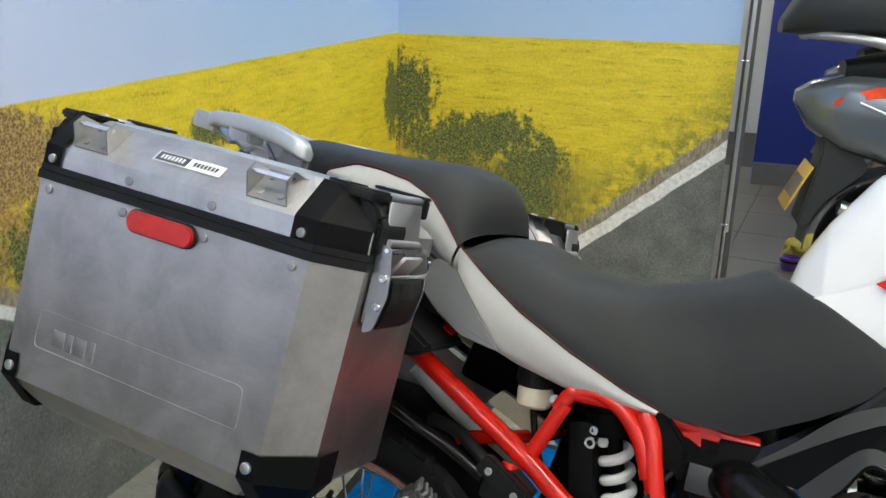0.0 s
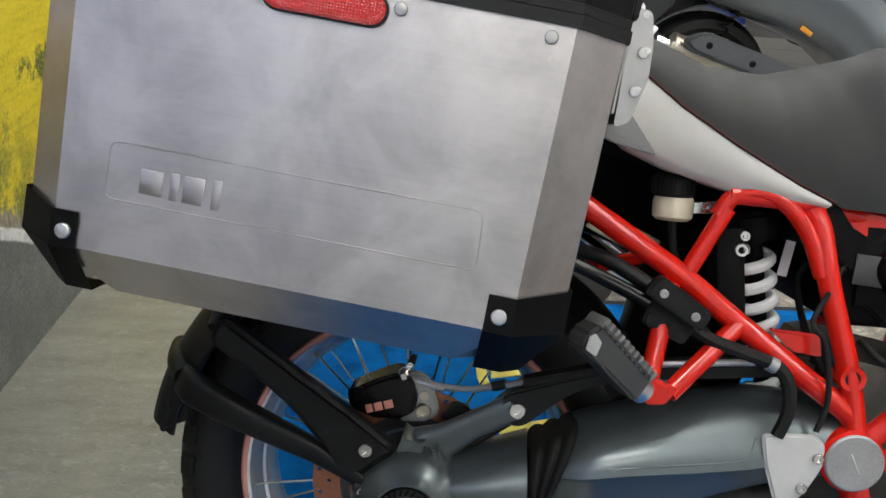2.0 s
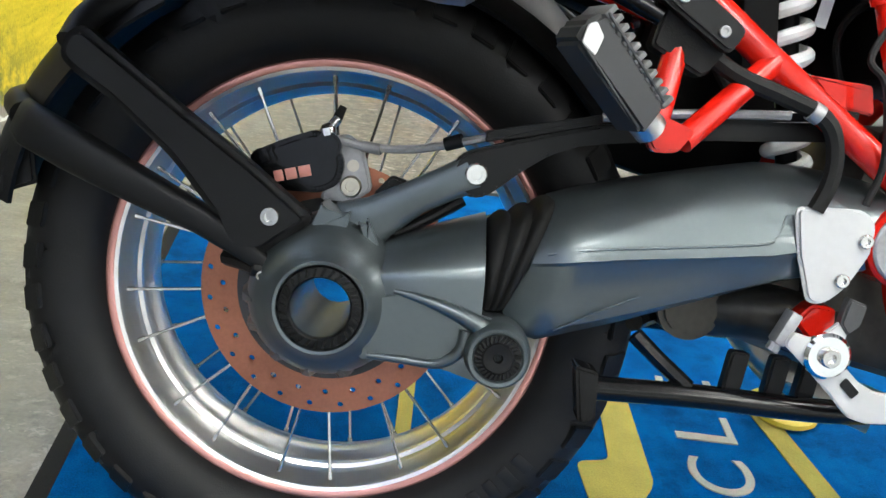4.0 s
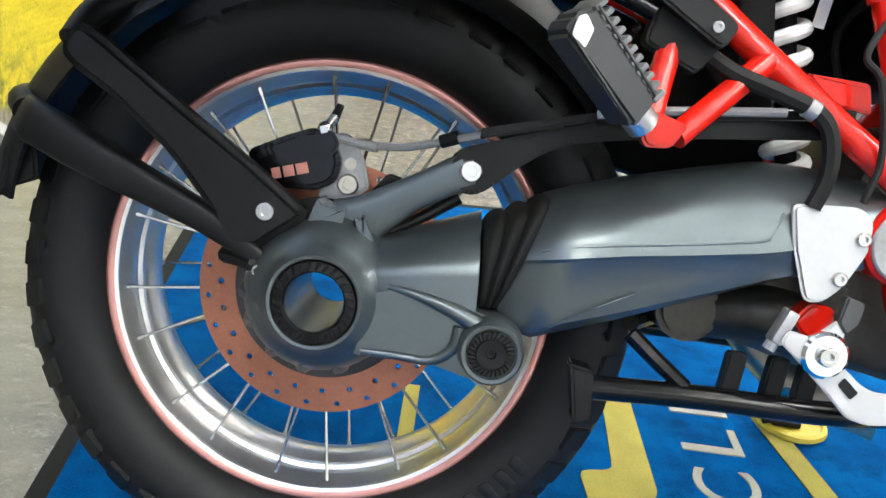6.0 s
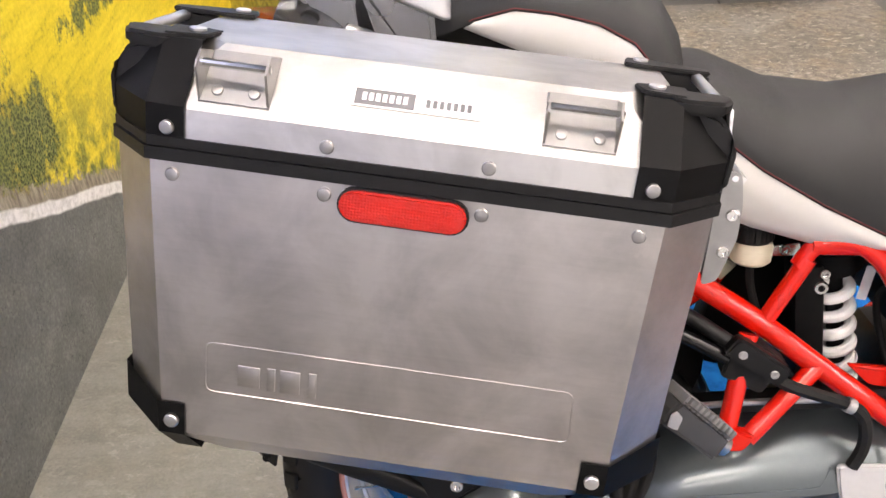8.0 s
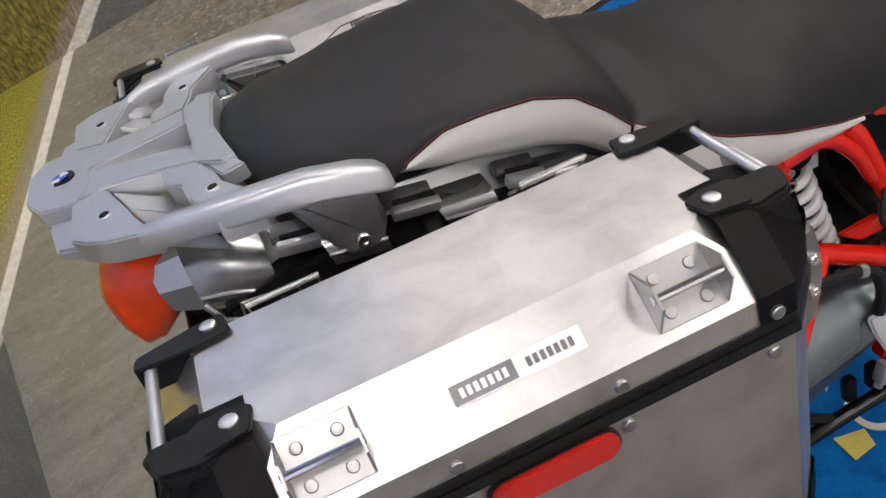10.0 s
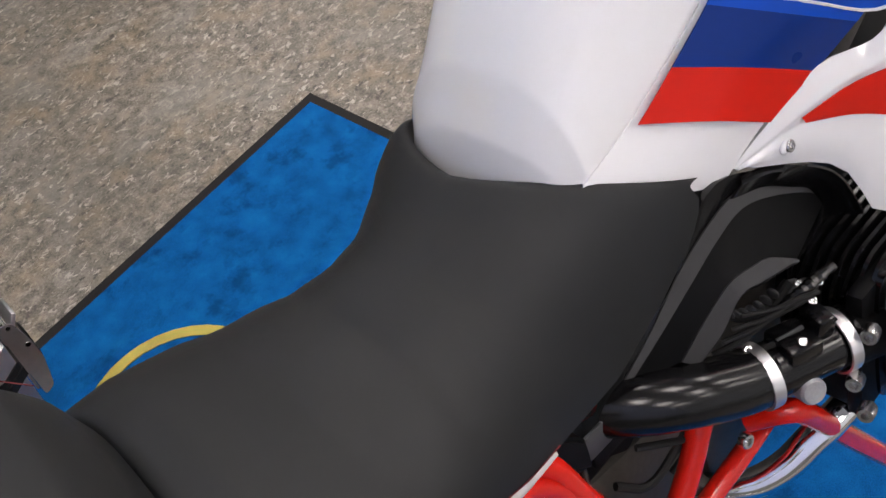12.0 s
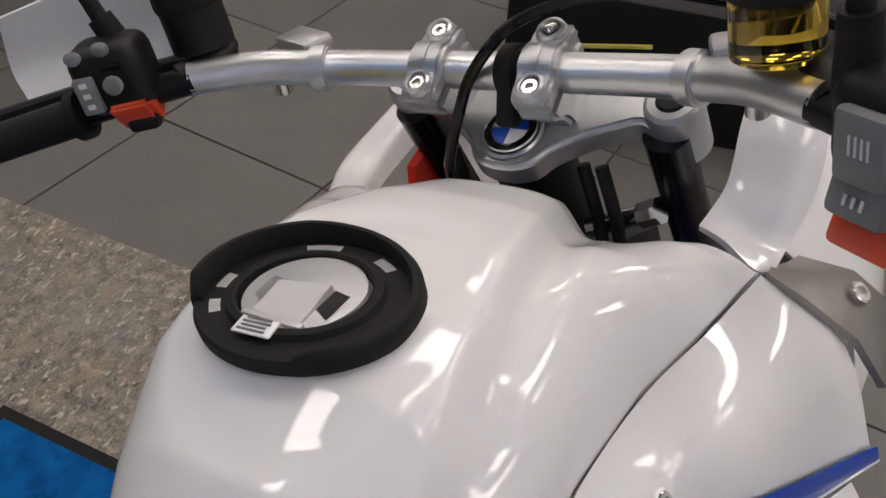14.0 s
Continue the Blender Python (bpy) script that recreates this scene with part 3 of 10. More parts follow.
def pile(name, color):
    n = Net(name)
    fine = n.noise(420, 4, 0.7)
    col = n.ramp(n.m("ADD", n.m("MULTIPLY", fine, 0.6), n.m("MULTIPLY", n.noise(18, 4), 0.4)), [(0.3, tuple(c * 0.55 for c in color)), (0.7, color)])
    n.bump(fine, 0.8, 0.004)
    return n.set(Base_Color=col, Roughness=0.9)


MAT_YELLOW, MAT_WHITE = pile("yellow_carpet_pile", (0.70, 0.60, 0.13)), pile("cream_carpet_pile", (0.66, 0.64, 0.54))
MX0, MX1, MY0, MY1 = -0.34, 1.19, -0.95, 1.155
mat_thing = thing("floor_mat", ROOM, "blue printed carpet mat with black rubber edge under the bike", "mat")
bm = bmesh.new()
prism_poly = [(MX0, MY0), (MX1, MY0), (MX1, MY1), (MX0, MY1)]
box(bm, ((MX0 + MX1) / 2, (MY0 + MY1) / 2, 0.003), (MX1 - MX0 - 0.05, MY1 - MY0 - 0.05, 0.008), bevel=0.002)
part("carpet", bm, mat_material(), mat_thing)
bm = bmesh.new()
for lo, hi in (((MX0, MY0), (MX0 + 0.026, MY1)), ((MX1 - 0.026, MY0), (MX1, MY1)), ((MX0 + 0.026, MY0), (MX1 - 0.026, MY0 + 0.026)), ((MX0 + 0.026, MY1 - 0.026), (MX1 - 0.026, MY1))):
    box(bm, ((lo[0] + hi[0]) / 2, (lo[1] + hi[1]) / 2, 0.0025), (hi[0] - lo[0], hi[1] - lo[1], 0.005))
part("rubber_edge", bm, RUBBER, mat_thing, "black rubber edge")


def flat_print(name, poly, material, z=0.0095, label=""):
    bm = bmesh.new()
    v = [bm.verts.new((x, y, z - 0.003)) for x, y in poly]
    f = bm.faces.new(v)
    r = bmesh.ops.extrude_face_region(bm, geom=[f])
    bmesh.ops.translate(bm, verts=[g for g in r["geom"] if isinstance(g, bmesh.types.BMVert)], vec=(0, 0, 0.003))
    return part(name, bm, material, mat_thing, label, smooth=0)

# ---- the motorcycle ----
bike = thing("motorcycle", BIKE, "white, blue and red touring motorcycle leaning on its side stand", "motorcycle")
AX = Vector((0, 0, 0.32))       # rear axle


def rear_wheel():
    bm = bmesh.new()
    half = [(0.2295, 0.060), (0.238, 0.072), (0.252, 0.081), (0.272, 0.0865), (0.288, 0.086), (0.300, 0.080), (0.3095, 0.070), (0.3155, 0.057), (0.319, 0.040), (0.3215, 0.020), (0.3225, 0.004)]
    prof = [(r, -y) for r, y in half] + [(r, y) for r, y in half[::-1]]
    n = 216
    rings = []
    for r, y in prof:
        ring = []
        for j in range(n):
            a = 2 * math.pi * j / n
            d = 0.0
            if 0.272 < r <= 0.297 and abs(y) > 0.06:
                # the grooves run out on the side wall
                w = (j + abs(y) * 170 + (0 if y < 0 else 6)) % 12
                d = 0.0075 * max(0.0, min(1.0, (r - 0.272) / 0.012)) if w < 2.4 else 0.0
            if r > 0.297:
                # slanting tread grooves, deepest on the shoulders
                w = (j + (abs(y) * 170 if y < 0 else abs(y) * 170 + 6)) % 12
                if w < 2.2 and abs(y) > 0.014:
                    d = 0.0105
                if 0.034 < abs(y) < 0.05 and (j + 3) % 12 < 7:
                    d = max(d, 0.003)
            ring.append(bm.verts.new(AX + Vector(((r - d) * math.cos(a), y, (r - d) * math.sin(a)))))
        rings.append(ring)
    for a, b in zip(rings, rings[1:]):
        for j in range(n):
            bm.faces.new((a[j], a[(j + 1) % n], b[(j + 1) % n], b[j]))
    wheel = new("rear_wheel")
    wheel.parent = bike
    tagged(wheel, "spoked rear wheel with a polished rim and block-tread tyre")
    part("tyre", bm, TYRE, wheel, "black tyre with slanting tread grooves", smooth=28)
    # shoulder blocks of the tread
    bm = bmesh.new()
    prism(bm, [(-0.014, -0.013), (0.012, -0.013), (0.018, 0.014), (-0.008, 0.014)], -0.0035, 0.0035, bevel=0.0012)
    first = part("tread_block", bm, TYRE, wheel)
    mould = first.data
    for side in (-1, 1):
        for k in range(44):
            a = radians(k * 360 / 44 + (3 if side > 0 else 0))
            ob = first if side < 0 and k == 0 else new("tread_block", mould)
            ob.parent = wheel
            c = AX + Vector((0.2972 * math.cos(a), side * 0.0790, 0.2972 * math.sin(a)))
            out = Vector((math.cos(a), 0, math.sin(a)))
            nor = (out * 0.60 + Vector((0, side * 0.80, 0))).normalized()
            up = (out - nor * out.dot(nor)).normalized()
            m = Matrix.Identity(4)
            for r in range(3):
                m[r][0], m[r][1], m[r][2], m[r][3] = nor.cross(up)[r], nor[r], up[r], c[r]
            ob.matrix_basis = m
    # moulded bars of lettering on the side wall
    for k, a0 in enumerate((-58, -53.5, -49, -44.5, -40, -35.5)):
        bm = bmesh.new()
        a = radians(a0)
        c = AX + Vector((0.268 * math.cos(a), -0.0862, 0.268 * math.sin(a)))
        box(bm, (0, 0, 0), (0.012, 0.0018, 0.022), bevel=0.0004)
        bmesh.ops.transform(bm, matrix=Matrix.Translation(c) @ pose(0, 0, 0, 0, -(a0 + 90), 0), verts=bm.verts[:])
        part("side_wall_bar", bm, TYRE, wheel)
    bm = bmesh.new()
    inner = [(0.2225, -0.0635), (0.2185, -0.062), (0.2165, -0.0545), (0.2095, -0.0455), (0.2085, -0.034), (0.2045, -0.0315), (0.2035, -0.0265), (0.206, -0.0235), (0.199, -0.012), (0.197, 0.0), (0.199, 0.012), (0.206, 0.0235), (0.2035, 0.0265), (0.2045, 0.0315), (0.2085, 0.034), (0.2095, 0.0455), (0.2165, 0.0545), (0.2185, 0.062), (0.2225, 0.0635)]
    lathe(bm, inner, AX, n=96)
    bmesh.ops.delete(bm, geom=[f for f in bm.faces if len(f.verts) > 8], context="FACES_ONLY")
    part("rim", bm, RIM, wheel, "polished aluminium rim")
    for s in (-1, 1):
        bm = bmesh.new()
        lathe(bm, [(0.2222, s * 0.0637), (0.2250, s * 0.0652), (0.2285, s * 0.0650), (0.2308, s * 0.0628), (0.2300, s * 0.0590)], AX, n=96)
        bmesh.ops.delete(bm, geom=[f for f in bm.faces if len(f.verts) > 8], context="FACES_ONLY")
        part("rim_band", bm, RIM_BAND, wheel, "pink edge band of the rim")
    for s, off in ((-1, -92), (1, -74)):
        for k in range(10):
            for d in (-1, 1):
                a, b = radians(off + 36 * k + d * 7.5), radians(off + 36 * k + d * 1.5)
                bm = bmesh.new()
                p = AX + Vector((0.214 * math.cos(a), s * 0.050, 0.214 * math.sin(a)))
                q = AX + Vector((0.066 * math.cos(b), s * 0.030, 0.066 * math.sin(b)))
                rod(bm, p, q, 0.0017, n=6)
                rod(bm, p, p + (q - p) * 0.05, 0.0028, n=6)
                part("spoke", bm, STEEL, wheel)
    bm = bmesh.new()
    lathe(bm, [(0.062, -0.034), (0.070, -0.030), (0.070, -0.022), (0.045, -0.012), (0.045, 0.012), (0.070, 0.022), (0.070, 0.03), (0.062, 0.034)], AX, n=32)
    bmesh.ops.delete(bm, geom=[f for f in bm.faces if len(f.verts) > 8], context="FACES_ONLY")
    part("hub", bm, CAST, wheel)
    # brake disc: a ring of cells, each with a round drilled hole
    bm = bmesh.new()
    y0, y1 = -0.075, -0.070
    n = 48

    def spot(r, k, y):
        return (AX.x + r * math.cos(math.pi * k / n), y, AX.z + r * math.sin(math.pi * k / n))

    for r0, r1, shift in ((0.0935, 0.1025, None), (0.1025, 0.1145, 0), (0.1145, 0.1300, 2)):
        for c in range(0, 2 * n, 2):
            for y in (y0, y1):
                rim_pts = [spot(r0, c, y), spot(r0, c + 1, y), spot(r0, c + 2, y), spot((r0 + r1) / 2, c + 2, y), spot(r1, c + 2, y), spot(r1, c + 1, y), spot(r1, c, y), spot((r0 + r1) / 2, c, y)]
                edge = [bm.verts.new(p) for p in rim_pts]
                if shift is None or c % 4 != shift:
                    bm.faces.new(edge)
                    continue
                mid = Vector(spot((r0 + r1) / 2, c + 1, y))
                hole = []
                for p in rim_pts:
                    hole.append(bm.verts.new(mid + (Vector(p) - mid).normalized() * 0.0034))
                for k in range(8):
                    bm.faces.new((edge[k], edge[(k + 1) % 8], hole[(k + 1) % 8], hole[k]))
    bmesh.ops.remove_doubles(bm, verts=bm.verts[:], dist=0.00005)
    part("brake_disc", bm, DISC, wheel, "rust-brown drilled brake disc", smooth=30)
    bm = bmesh.new()
    lathe(bm, [(0.076, -0.072), (0.0945, -0.0745), (0.0945, -0.0705), (0.076, -0.066)], AX, n=64, close=True)
    part("disc_carrier", bm, SWITCH_DARK, wheel, "dark disc carrier")


rear_wheel()


def open_ends(bm):
    """Takes the flat end faces off a turned shape."""
    bmesh.ops.delete(bm, geom=[f for f in bm.faces if len(f.verts) > 8], context="FACES_ONLY")
    return bm


def final_drive():
    fd = new("final_drive")
    fd.parent = bike
    tagged(fd, "dark grey metallic shaft drive with a hollow axle")
    C = Vector((0.0055, 0, 0.3285))
    # bell housing
    bm = bmesh.new()
    lathe(bm, [(0.0378, -0.1915), (0.0392, -0.1955), (0.0420, -0.1960), (0.0440, -0.1935), (0.0468, -0.1880), (0.0530, -0.1815), (0.0610, -0.1740), (0.0680, -0.1640), (0.0735, -0.1490), (0.0765, -0.1320), (0.0775, -0.1120), (0.0750, -0.1020), (0.0300, -0.1000)], C, n=64)
    part("housing", open_ends(bm), GREY_METAL, fd, smooth=50)
    bm = bmesh.new()
    lathe(bm, [(0.0265, -0.193), (0.0262, -0.05)], C, n=40)
    part("axle_bore", open_ends(bm), GREY_METAL, fd, "hollow axle tube")
    bm = bmesh.new()
    lathe(bm, [(0.0268, -0.190), (0.0272, -0.1955), (0.0285, -0.1970), (0.0365, -0.1960), (0.0378, -0.1915)], C, n=56)
    ring = part("axle_ring", open_ends(bm), BLACK, fd, "black ribbed axle ring")
    for k in range(28):
        a = 2 * math.pi * k / 28
        bm = bmesh.new()
        m = Matrix.Translation(C + Vector((0.0327 * math.cos(a), -0.1968, 0.0327 * math.sin(a)))) @ Matrix.Rotation(-a + 0.42, 4, "Y") @ Matrix.Diagonal((0.0076, 0.0022, 0.0023, 1))
        bmesh.ops.create_cube(bm, size=1, matrix=m)
        part("rib", bm, BLACK_GLOSS, ring, smooth=0)
    # small fins round the bell's edge
    for a0 in (186, 208, 236, 262, 288):
        a = radians(a0)
        bm = bmesh.new()
        rows = []
        for r, y, w in ((0.066, -0.168, 0.0025), (0.078, -0.150, 0.0060), (0.0815, -0.128, 0.0085), (0.0815, -0.108, 0.0085)):
            base = C + Vector((r * math.cos(a), y, r * math.sin(a)))
            side = Vector((-math.sin(a), 0, math.cos(a)))
            out = Vector((math.cos(a), 0, math.sin(a)))
            rows.append([base - side * w * 1.5 - out * 0.008, base - side * w * 0.6, base + side * w * 0.6, base + side * w * 1.5 - out * 0.008])
        skin(bm, rows, close=True, caps=True)
        part("lug", bm, GREY_METAL, fd)
    # crown-shaped boss and a fin on top
    for x, z, w, turn in ((0.004, 0.404, 0.026, 12), (0.036, 0.396, 0.009, -28)):
        bm = bmesh.new()
        prism(bm, rounded([(-w * 0.62, -0.016), (w * 0.62, -0.016), (w * 0.52, 0.010), (w * 0.30, 0.0065), (-w * 0.30, 0.0065), (-w * 0.52, 0.010)], 0.0015), -0.160, -0.108, bevel=0.0014)
        bmesh.ops.transform(bm, matrix=Matrix.Translation((x, 0, z)) @ pose(0, 0, 0, 0, turn, 0), verts=bm.verts[:])
        part("boss", bm, GREY_METAL, fd)
    # neck towards the swingarm: a flat roof, a crease and a flank
    bm = bmesh.new()
    rows = []
    for x, zt, zc, zb, yo in ((0.030, 0.372, 0.356, 0.300, -0.170), (0.048, 0.380, 0.361, 0.296, -0.176), (0.098, 0.400, 0.367, 0.300, -0.178), (0.146, 0.418, 0.374, 0.318, -0.178)):
        rows.append([(x, -0.085, zt - 0.010), (x - 0.002, -0.105, zt + 0.004), (x - 0.003, -0.130, zt + 0.004), (x - 0.003, -0.150, zt), (x - 0.002, -0.164, lerp(zt, zc, 0.40)), (x, yo + 0.003, lerp(zt, zc, 0.80)), (x, yo, zc), (x + 0.001, yo - 0.001, zc - 0.006), (x + 0.003, yo - 0.002, zb), (x + 0.003, -0.120, zb - 0.012)])
    skin(bm, rows, close=True, caps=True)
    e = [e for e in bm.edges if len(e.link_faces) == 2 and e.calc_face_angle() > 1.0]
    bmesh.ops.bevel(bm, geom=e, offset=0.003, segments=2, affect="EDGES")
    part("neck", bm, GREY_METAL, fd, smooth=40)
    # web with a recess, framed by two ribs that run into the pivot eye
    bm = bmesh.new()
    prism(bm, rounded([(0.040, 0.282), (0.052, 0.345), (0.080, 0.352), (0.140, 0.338), (0.180, 0.330), (0.185, 0.300), (0.158, 0.272), (0.112, 0.284)], 0.010), -0.181, -0.105, bevel=0.004)
    part("torque_web", bm, GREY_METAL, fd)
    for pts, r0, r1 in (([(0.068, -0.1795, 0.3490), (0.092, -0.1815, 0.3455), (0.120, -0.1835, 0.3385), (0.146, -0.1850, 0.3285), (0.165, -0.186, 0.318)], 0.0022, 0.0110),
                        ([(0.050, -0.1790, 0.2875), (0.082, -0.1800, 0.2875), (0.110, -0.1810, 0.2870), (0.124, -0.1830, 0.2930), (0.1335, -0.1845, 0.3050), (0.1360, -0.1840, 0.3220)], 0.0035, 0.0060)):
        bm = bmesh.new()
        tube(bm, pts, r0, n=12, radii=(r0, r1))
        part("edge_rib", bm, GREY_METAL, fd, smooth=60)
    bm = bmesh.new()
    lathe(bm, [(0.0215, -0.1985), (0.0230, -0.2010), (0.0262, -0.2015), (0.0285, -0.1985), (0.0300, -0.188), (0.0310, -0.1)], (0.166, 0, 0.305), n=48)
    eye = part("pivot_eye", bm, GREY_METAL, fd, "pivot eye with a bright rim")
    bm = bmesh.new()
    lathe(bm, [(0.0035, -0.1985), (0.0045, -0.2020), (0.0130, -0.2028), (0.0140, -0.2010), (0.0205, -0.2005), (0.0214, -0.198)], (0.166, 0, 0.305), n=40)
    cap = part("pivot_cap", bm, BLACK, eye, "black ribbed pivot cap")
    for k in range(28):
        a = 2 * math.pi * k / 28
        bm = bmesh.new()
        m = Matrix.Translation((0.166 + 0.0175 * math.cos(a), -0.2012, 0.305 + 0.0175 * math.sin(a))) @ Matrix.Rotation(-a + 0.3, 4, "Y") @ Matrix.Diagonal((0.0058, 0.0026, 0.0018, 1))
        bmesh.ops.create_cube(bm, size=1, matrix=m)
        part("cap_rib", bm, BLACK_GLOSS, eye, smooth=0)
    # broad upper arm to the torque stay
    bm = bmesh.new()
    rows = []
    for x, z, h, w, y in ((0.022, 0.392, 0.030, 0.016, -0.130), (0.045, 0.408, 0.021, 0.014, -0.133), (0.075, 0.430, 0.0165, 0.012, -0.137), (0.105, 0.448, 0.0165, 0.011, -0.141), (0.126, 0.459, 0.019, 0.010, -0.142)):
        up = Vector((-0.60, 0, 0.80))
        rows.append([Vector((x, y, z)) + up * h * math.copysign(abs(math.sin(a)) ** 0.6, math.sin(a)) + Vector((0, w, 0)) * math.copysign(abs(math.cos(a)) ** 0.6, math.cos(a)) for a in [2 * math.pi * k / 20 for k in range(20)]])
    skin(bm, rows, close=True, caps=True)
    part("upper_arm", bm, GREY_METAL, fd, smooth=50)
    bm = bmesh.new()
    tube(bm, [(0.060, -0.125, 0.392), (0.090, -0.120, 0.410), (0.120, -0.115, 0.432)], 0.005, n=10, radii=(0.004, 0.007))
    part("lower_strut", bm, BLACK, fd)
    bm = bmesh.new()
    prism(bm, rounded([(0.078, 0.398), (0.086, 0.416), (0.100, 0.422), (0.098, 0.404)], 0.003), -0.112, -0.104, bevel=0.001)
    part("sensor_tab", bm, DISC, fd, "rust-brown sensor tab")
    bolt(fd, (-0.049, -0.1745, 0.401), (0, -1, 0), 0.0092, 0.006)
    # swingarm: a rounded upper flank over a crease, a flat lower flank
    sw = new("swingarm")
    sw.parent = bike
    tagged(sw, "dark grey metallic single-sided swingarm")
    keys = [(0.0, 0.200, 0.447, 0.186, 0.388, 0.168, 0.338), (0.07, 0.220, 0.455, 0.208, 0.393, 0.194, 0.313), (0.28, 0.275, 0.473, 0.270, 0.4045, 0.272, 0.341), (0.50, 0.340, 0.490, 0.336, 0.4145, 0.340, 0.369), (0.72, 0.395, 0.503, 0.396, 0.4245, 0.410, 0.397), (0.86, 0.442, 0.504, 0.442, 0.437, 0.452, 0.410), (1.0, 0.500, 0.498, 0.500, 0.450, 0.505, 0.420)]
    rows = []
    for i in range(21):
        u = i / 20
        tx, tz, cx, cz, bx, bz = curve_at(keys, u)
        inset = 0.012 * max(0.0, 1 - u / 0.12) ** 2
        row = [(tx, -0.065, tz - 0.022), (tx, -0.082, tz - 0.006), (tx, -0.105, tz)]
        for k in range(1, 8):
            a = radians(90 * k / 8)
            row.append((lerp(tx, cx, 1 - math.cos(a)), -0.105 - (0.081 - inset) * math.sin(a) ** 0.92, lerp(tz, cz, (1 - math.cos(a)) ** 0.9)))
        row += [(cx, -0.1870 + inset, cz), (cx, -0.1840 + inset, cz - 0.0035), (lerp(cx, bx, 0.5), -0.1800 + inset, lerp(cz, bz, 0.5)), (lerp(cx, bx, 0.85), -0.1740 + inset, lerp(cz, bz, 0.85)), (bx, -0.160, bz), (bx, -0.130, bz - 0.004), (bx, -0.065, bz + 0.004)]
        rows.append(row)
    bm = bmesh.new()
    skin(bm, rows, close=True, caps=True)
    part("arm", bm, GREY_METAL, sw, smooth=34)
    bm = bmesh.new()
    tube(bm, [(0.199, -0.1795, 0.3985), (0.230, -0.1840, 0.4070), (0.268, -0.1850, 0.4135), (0.339, -0.1850, 0.4245), (0.386, -0.1850, 0.4330), (0.396, -0.1830, 0.4400), (0.404, -0.1780, 0.4600)], 0.0013, n=8)
    part("ridge", bm, GREY_METAL, sw)
    bm = bmesh.new()
    tube(bm, [(0.215, -0.1745, 0.330), (0.250, -0.1795, 0.352), (0.286, -0.1815, 0.372)], 0.0010, n=6)
    part("mould_line", bm, GREY_METAL, sw)
    # pleated rubber boot: wide on top, pinched below
    bm = bmesh.new()
    rows = []
    for k in range(29):
        t = k / 28
        ring = []
        fold = 0.0055 * abs(math.sin(t * math.pi * 3)) ** 0.7 - 0.002
        for j in range(36):
            a = 2 * math.pi * j / 36
            c, q = math.cos(a), math.sin(a)
            h = 0.5 + 0.5 * math.copysign(abs(q) ** 0.8, q)
            zt, zb = lerp(0.417, 0.446, t) + fold, 0.333
            ring.append((lerp(lerp(0.1500, 0.1465, h), lerp(0.166, 0.204, h), t), -0.122 - (0.0545 + fold) * math.copysign(abs(c) ** 0.6, c), lerp(zb, zt, h)))
        rows.append(ring)
    skin(bm, rows, close=True, caps=True)
    part("bellows", bm, RUBBER, sw, "black pleated rubber boot", smooth=60)
    # torque stay
    st = new("torque_stay")
    st.parent = bike
    bm = bmesh.new()
    end = [(0.128 + 0.0222 * math.cos(radians(a)), 0.4595 + 0.0222 * math.sin(radians(a))) for a in range(105, 301, 15)]
    prism(bm, end + [(0.150, 0.449), (0.168, 0.466), (0.191, 0.484), (0.214, 0.495), (0.240, 0.501), (0.300, 0.512), (0.470, 0.532), (0.470, 0.549), (0.300, 0.530), (0.232, 0.517), (0.180, 0.501)], -0.151, -0.128, bevel=0.003)
    part("stay_bar", bm, BLACK, st)
    bm = bmesh.new()
    prism(bm, rounded([(0.132, 0.489), (0.235, 0.519), (0.46, 0.550), (0.46, 0.558), (0.235, 0.527), (0.132, 0.499)], 0.003), -0.158, -0.132, bevel=0.002)
    part("hose_channel", bm, BLACK, st)
    bm = bmesh.new()
    tube(bm, [(0.232, -0.160, 0.524), (0.300, -0.164, 0.536), (0.395, -0.166, 0.547)], 0.0042, n=8)
    part("braided_line", bm, SATIN_GREY, st, "grey braided line on the stay")
    bolt(st, (0.128, -0.152, 0.4595), (0, -1, 0), 0.0105, 0.006)


final_drive()


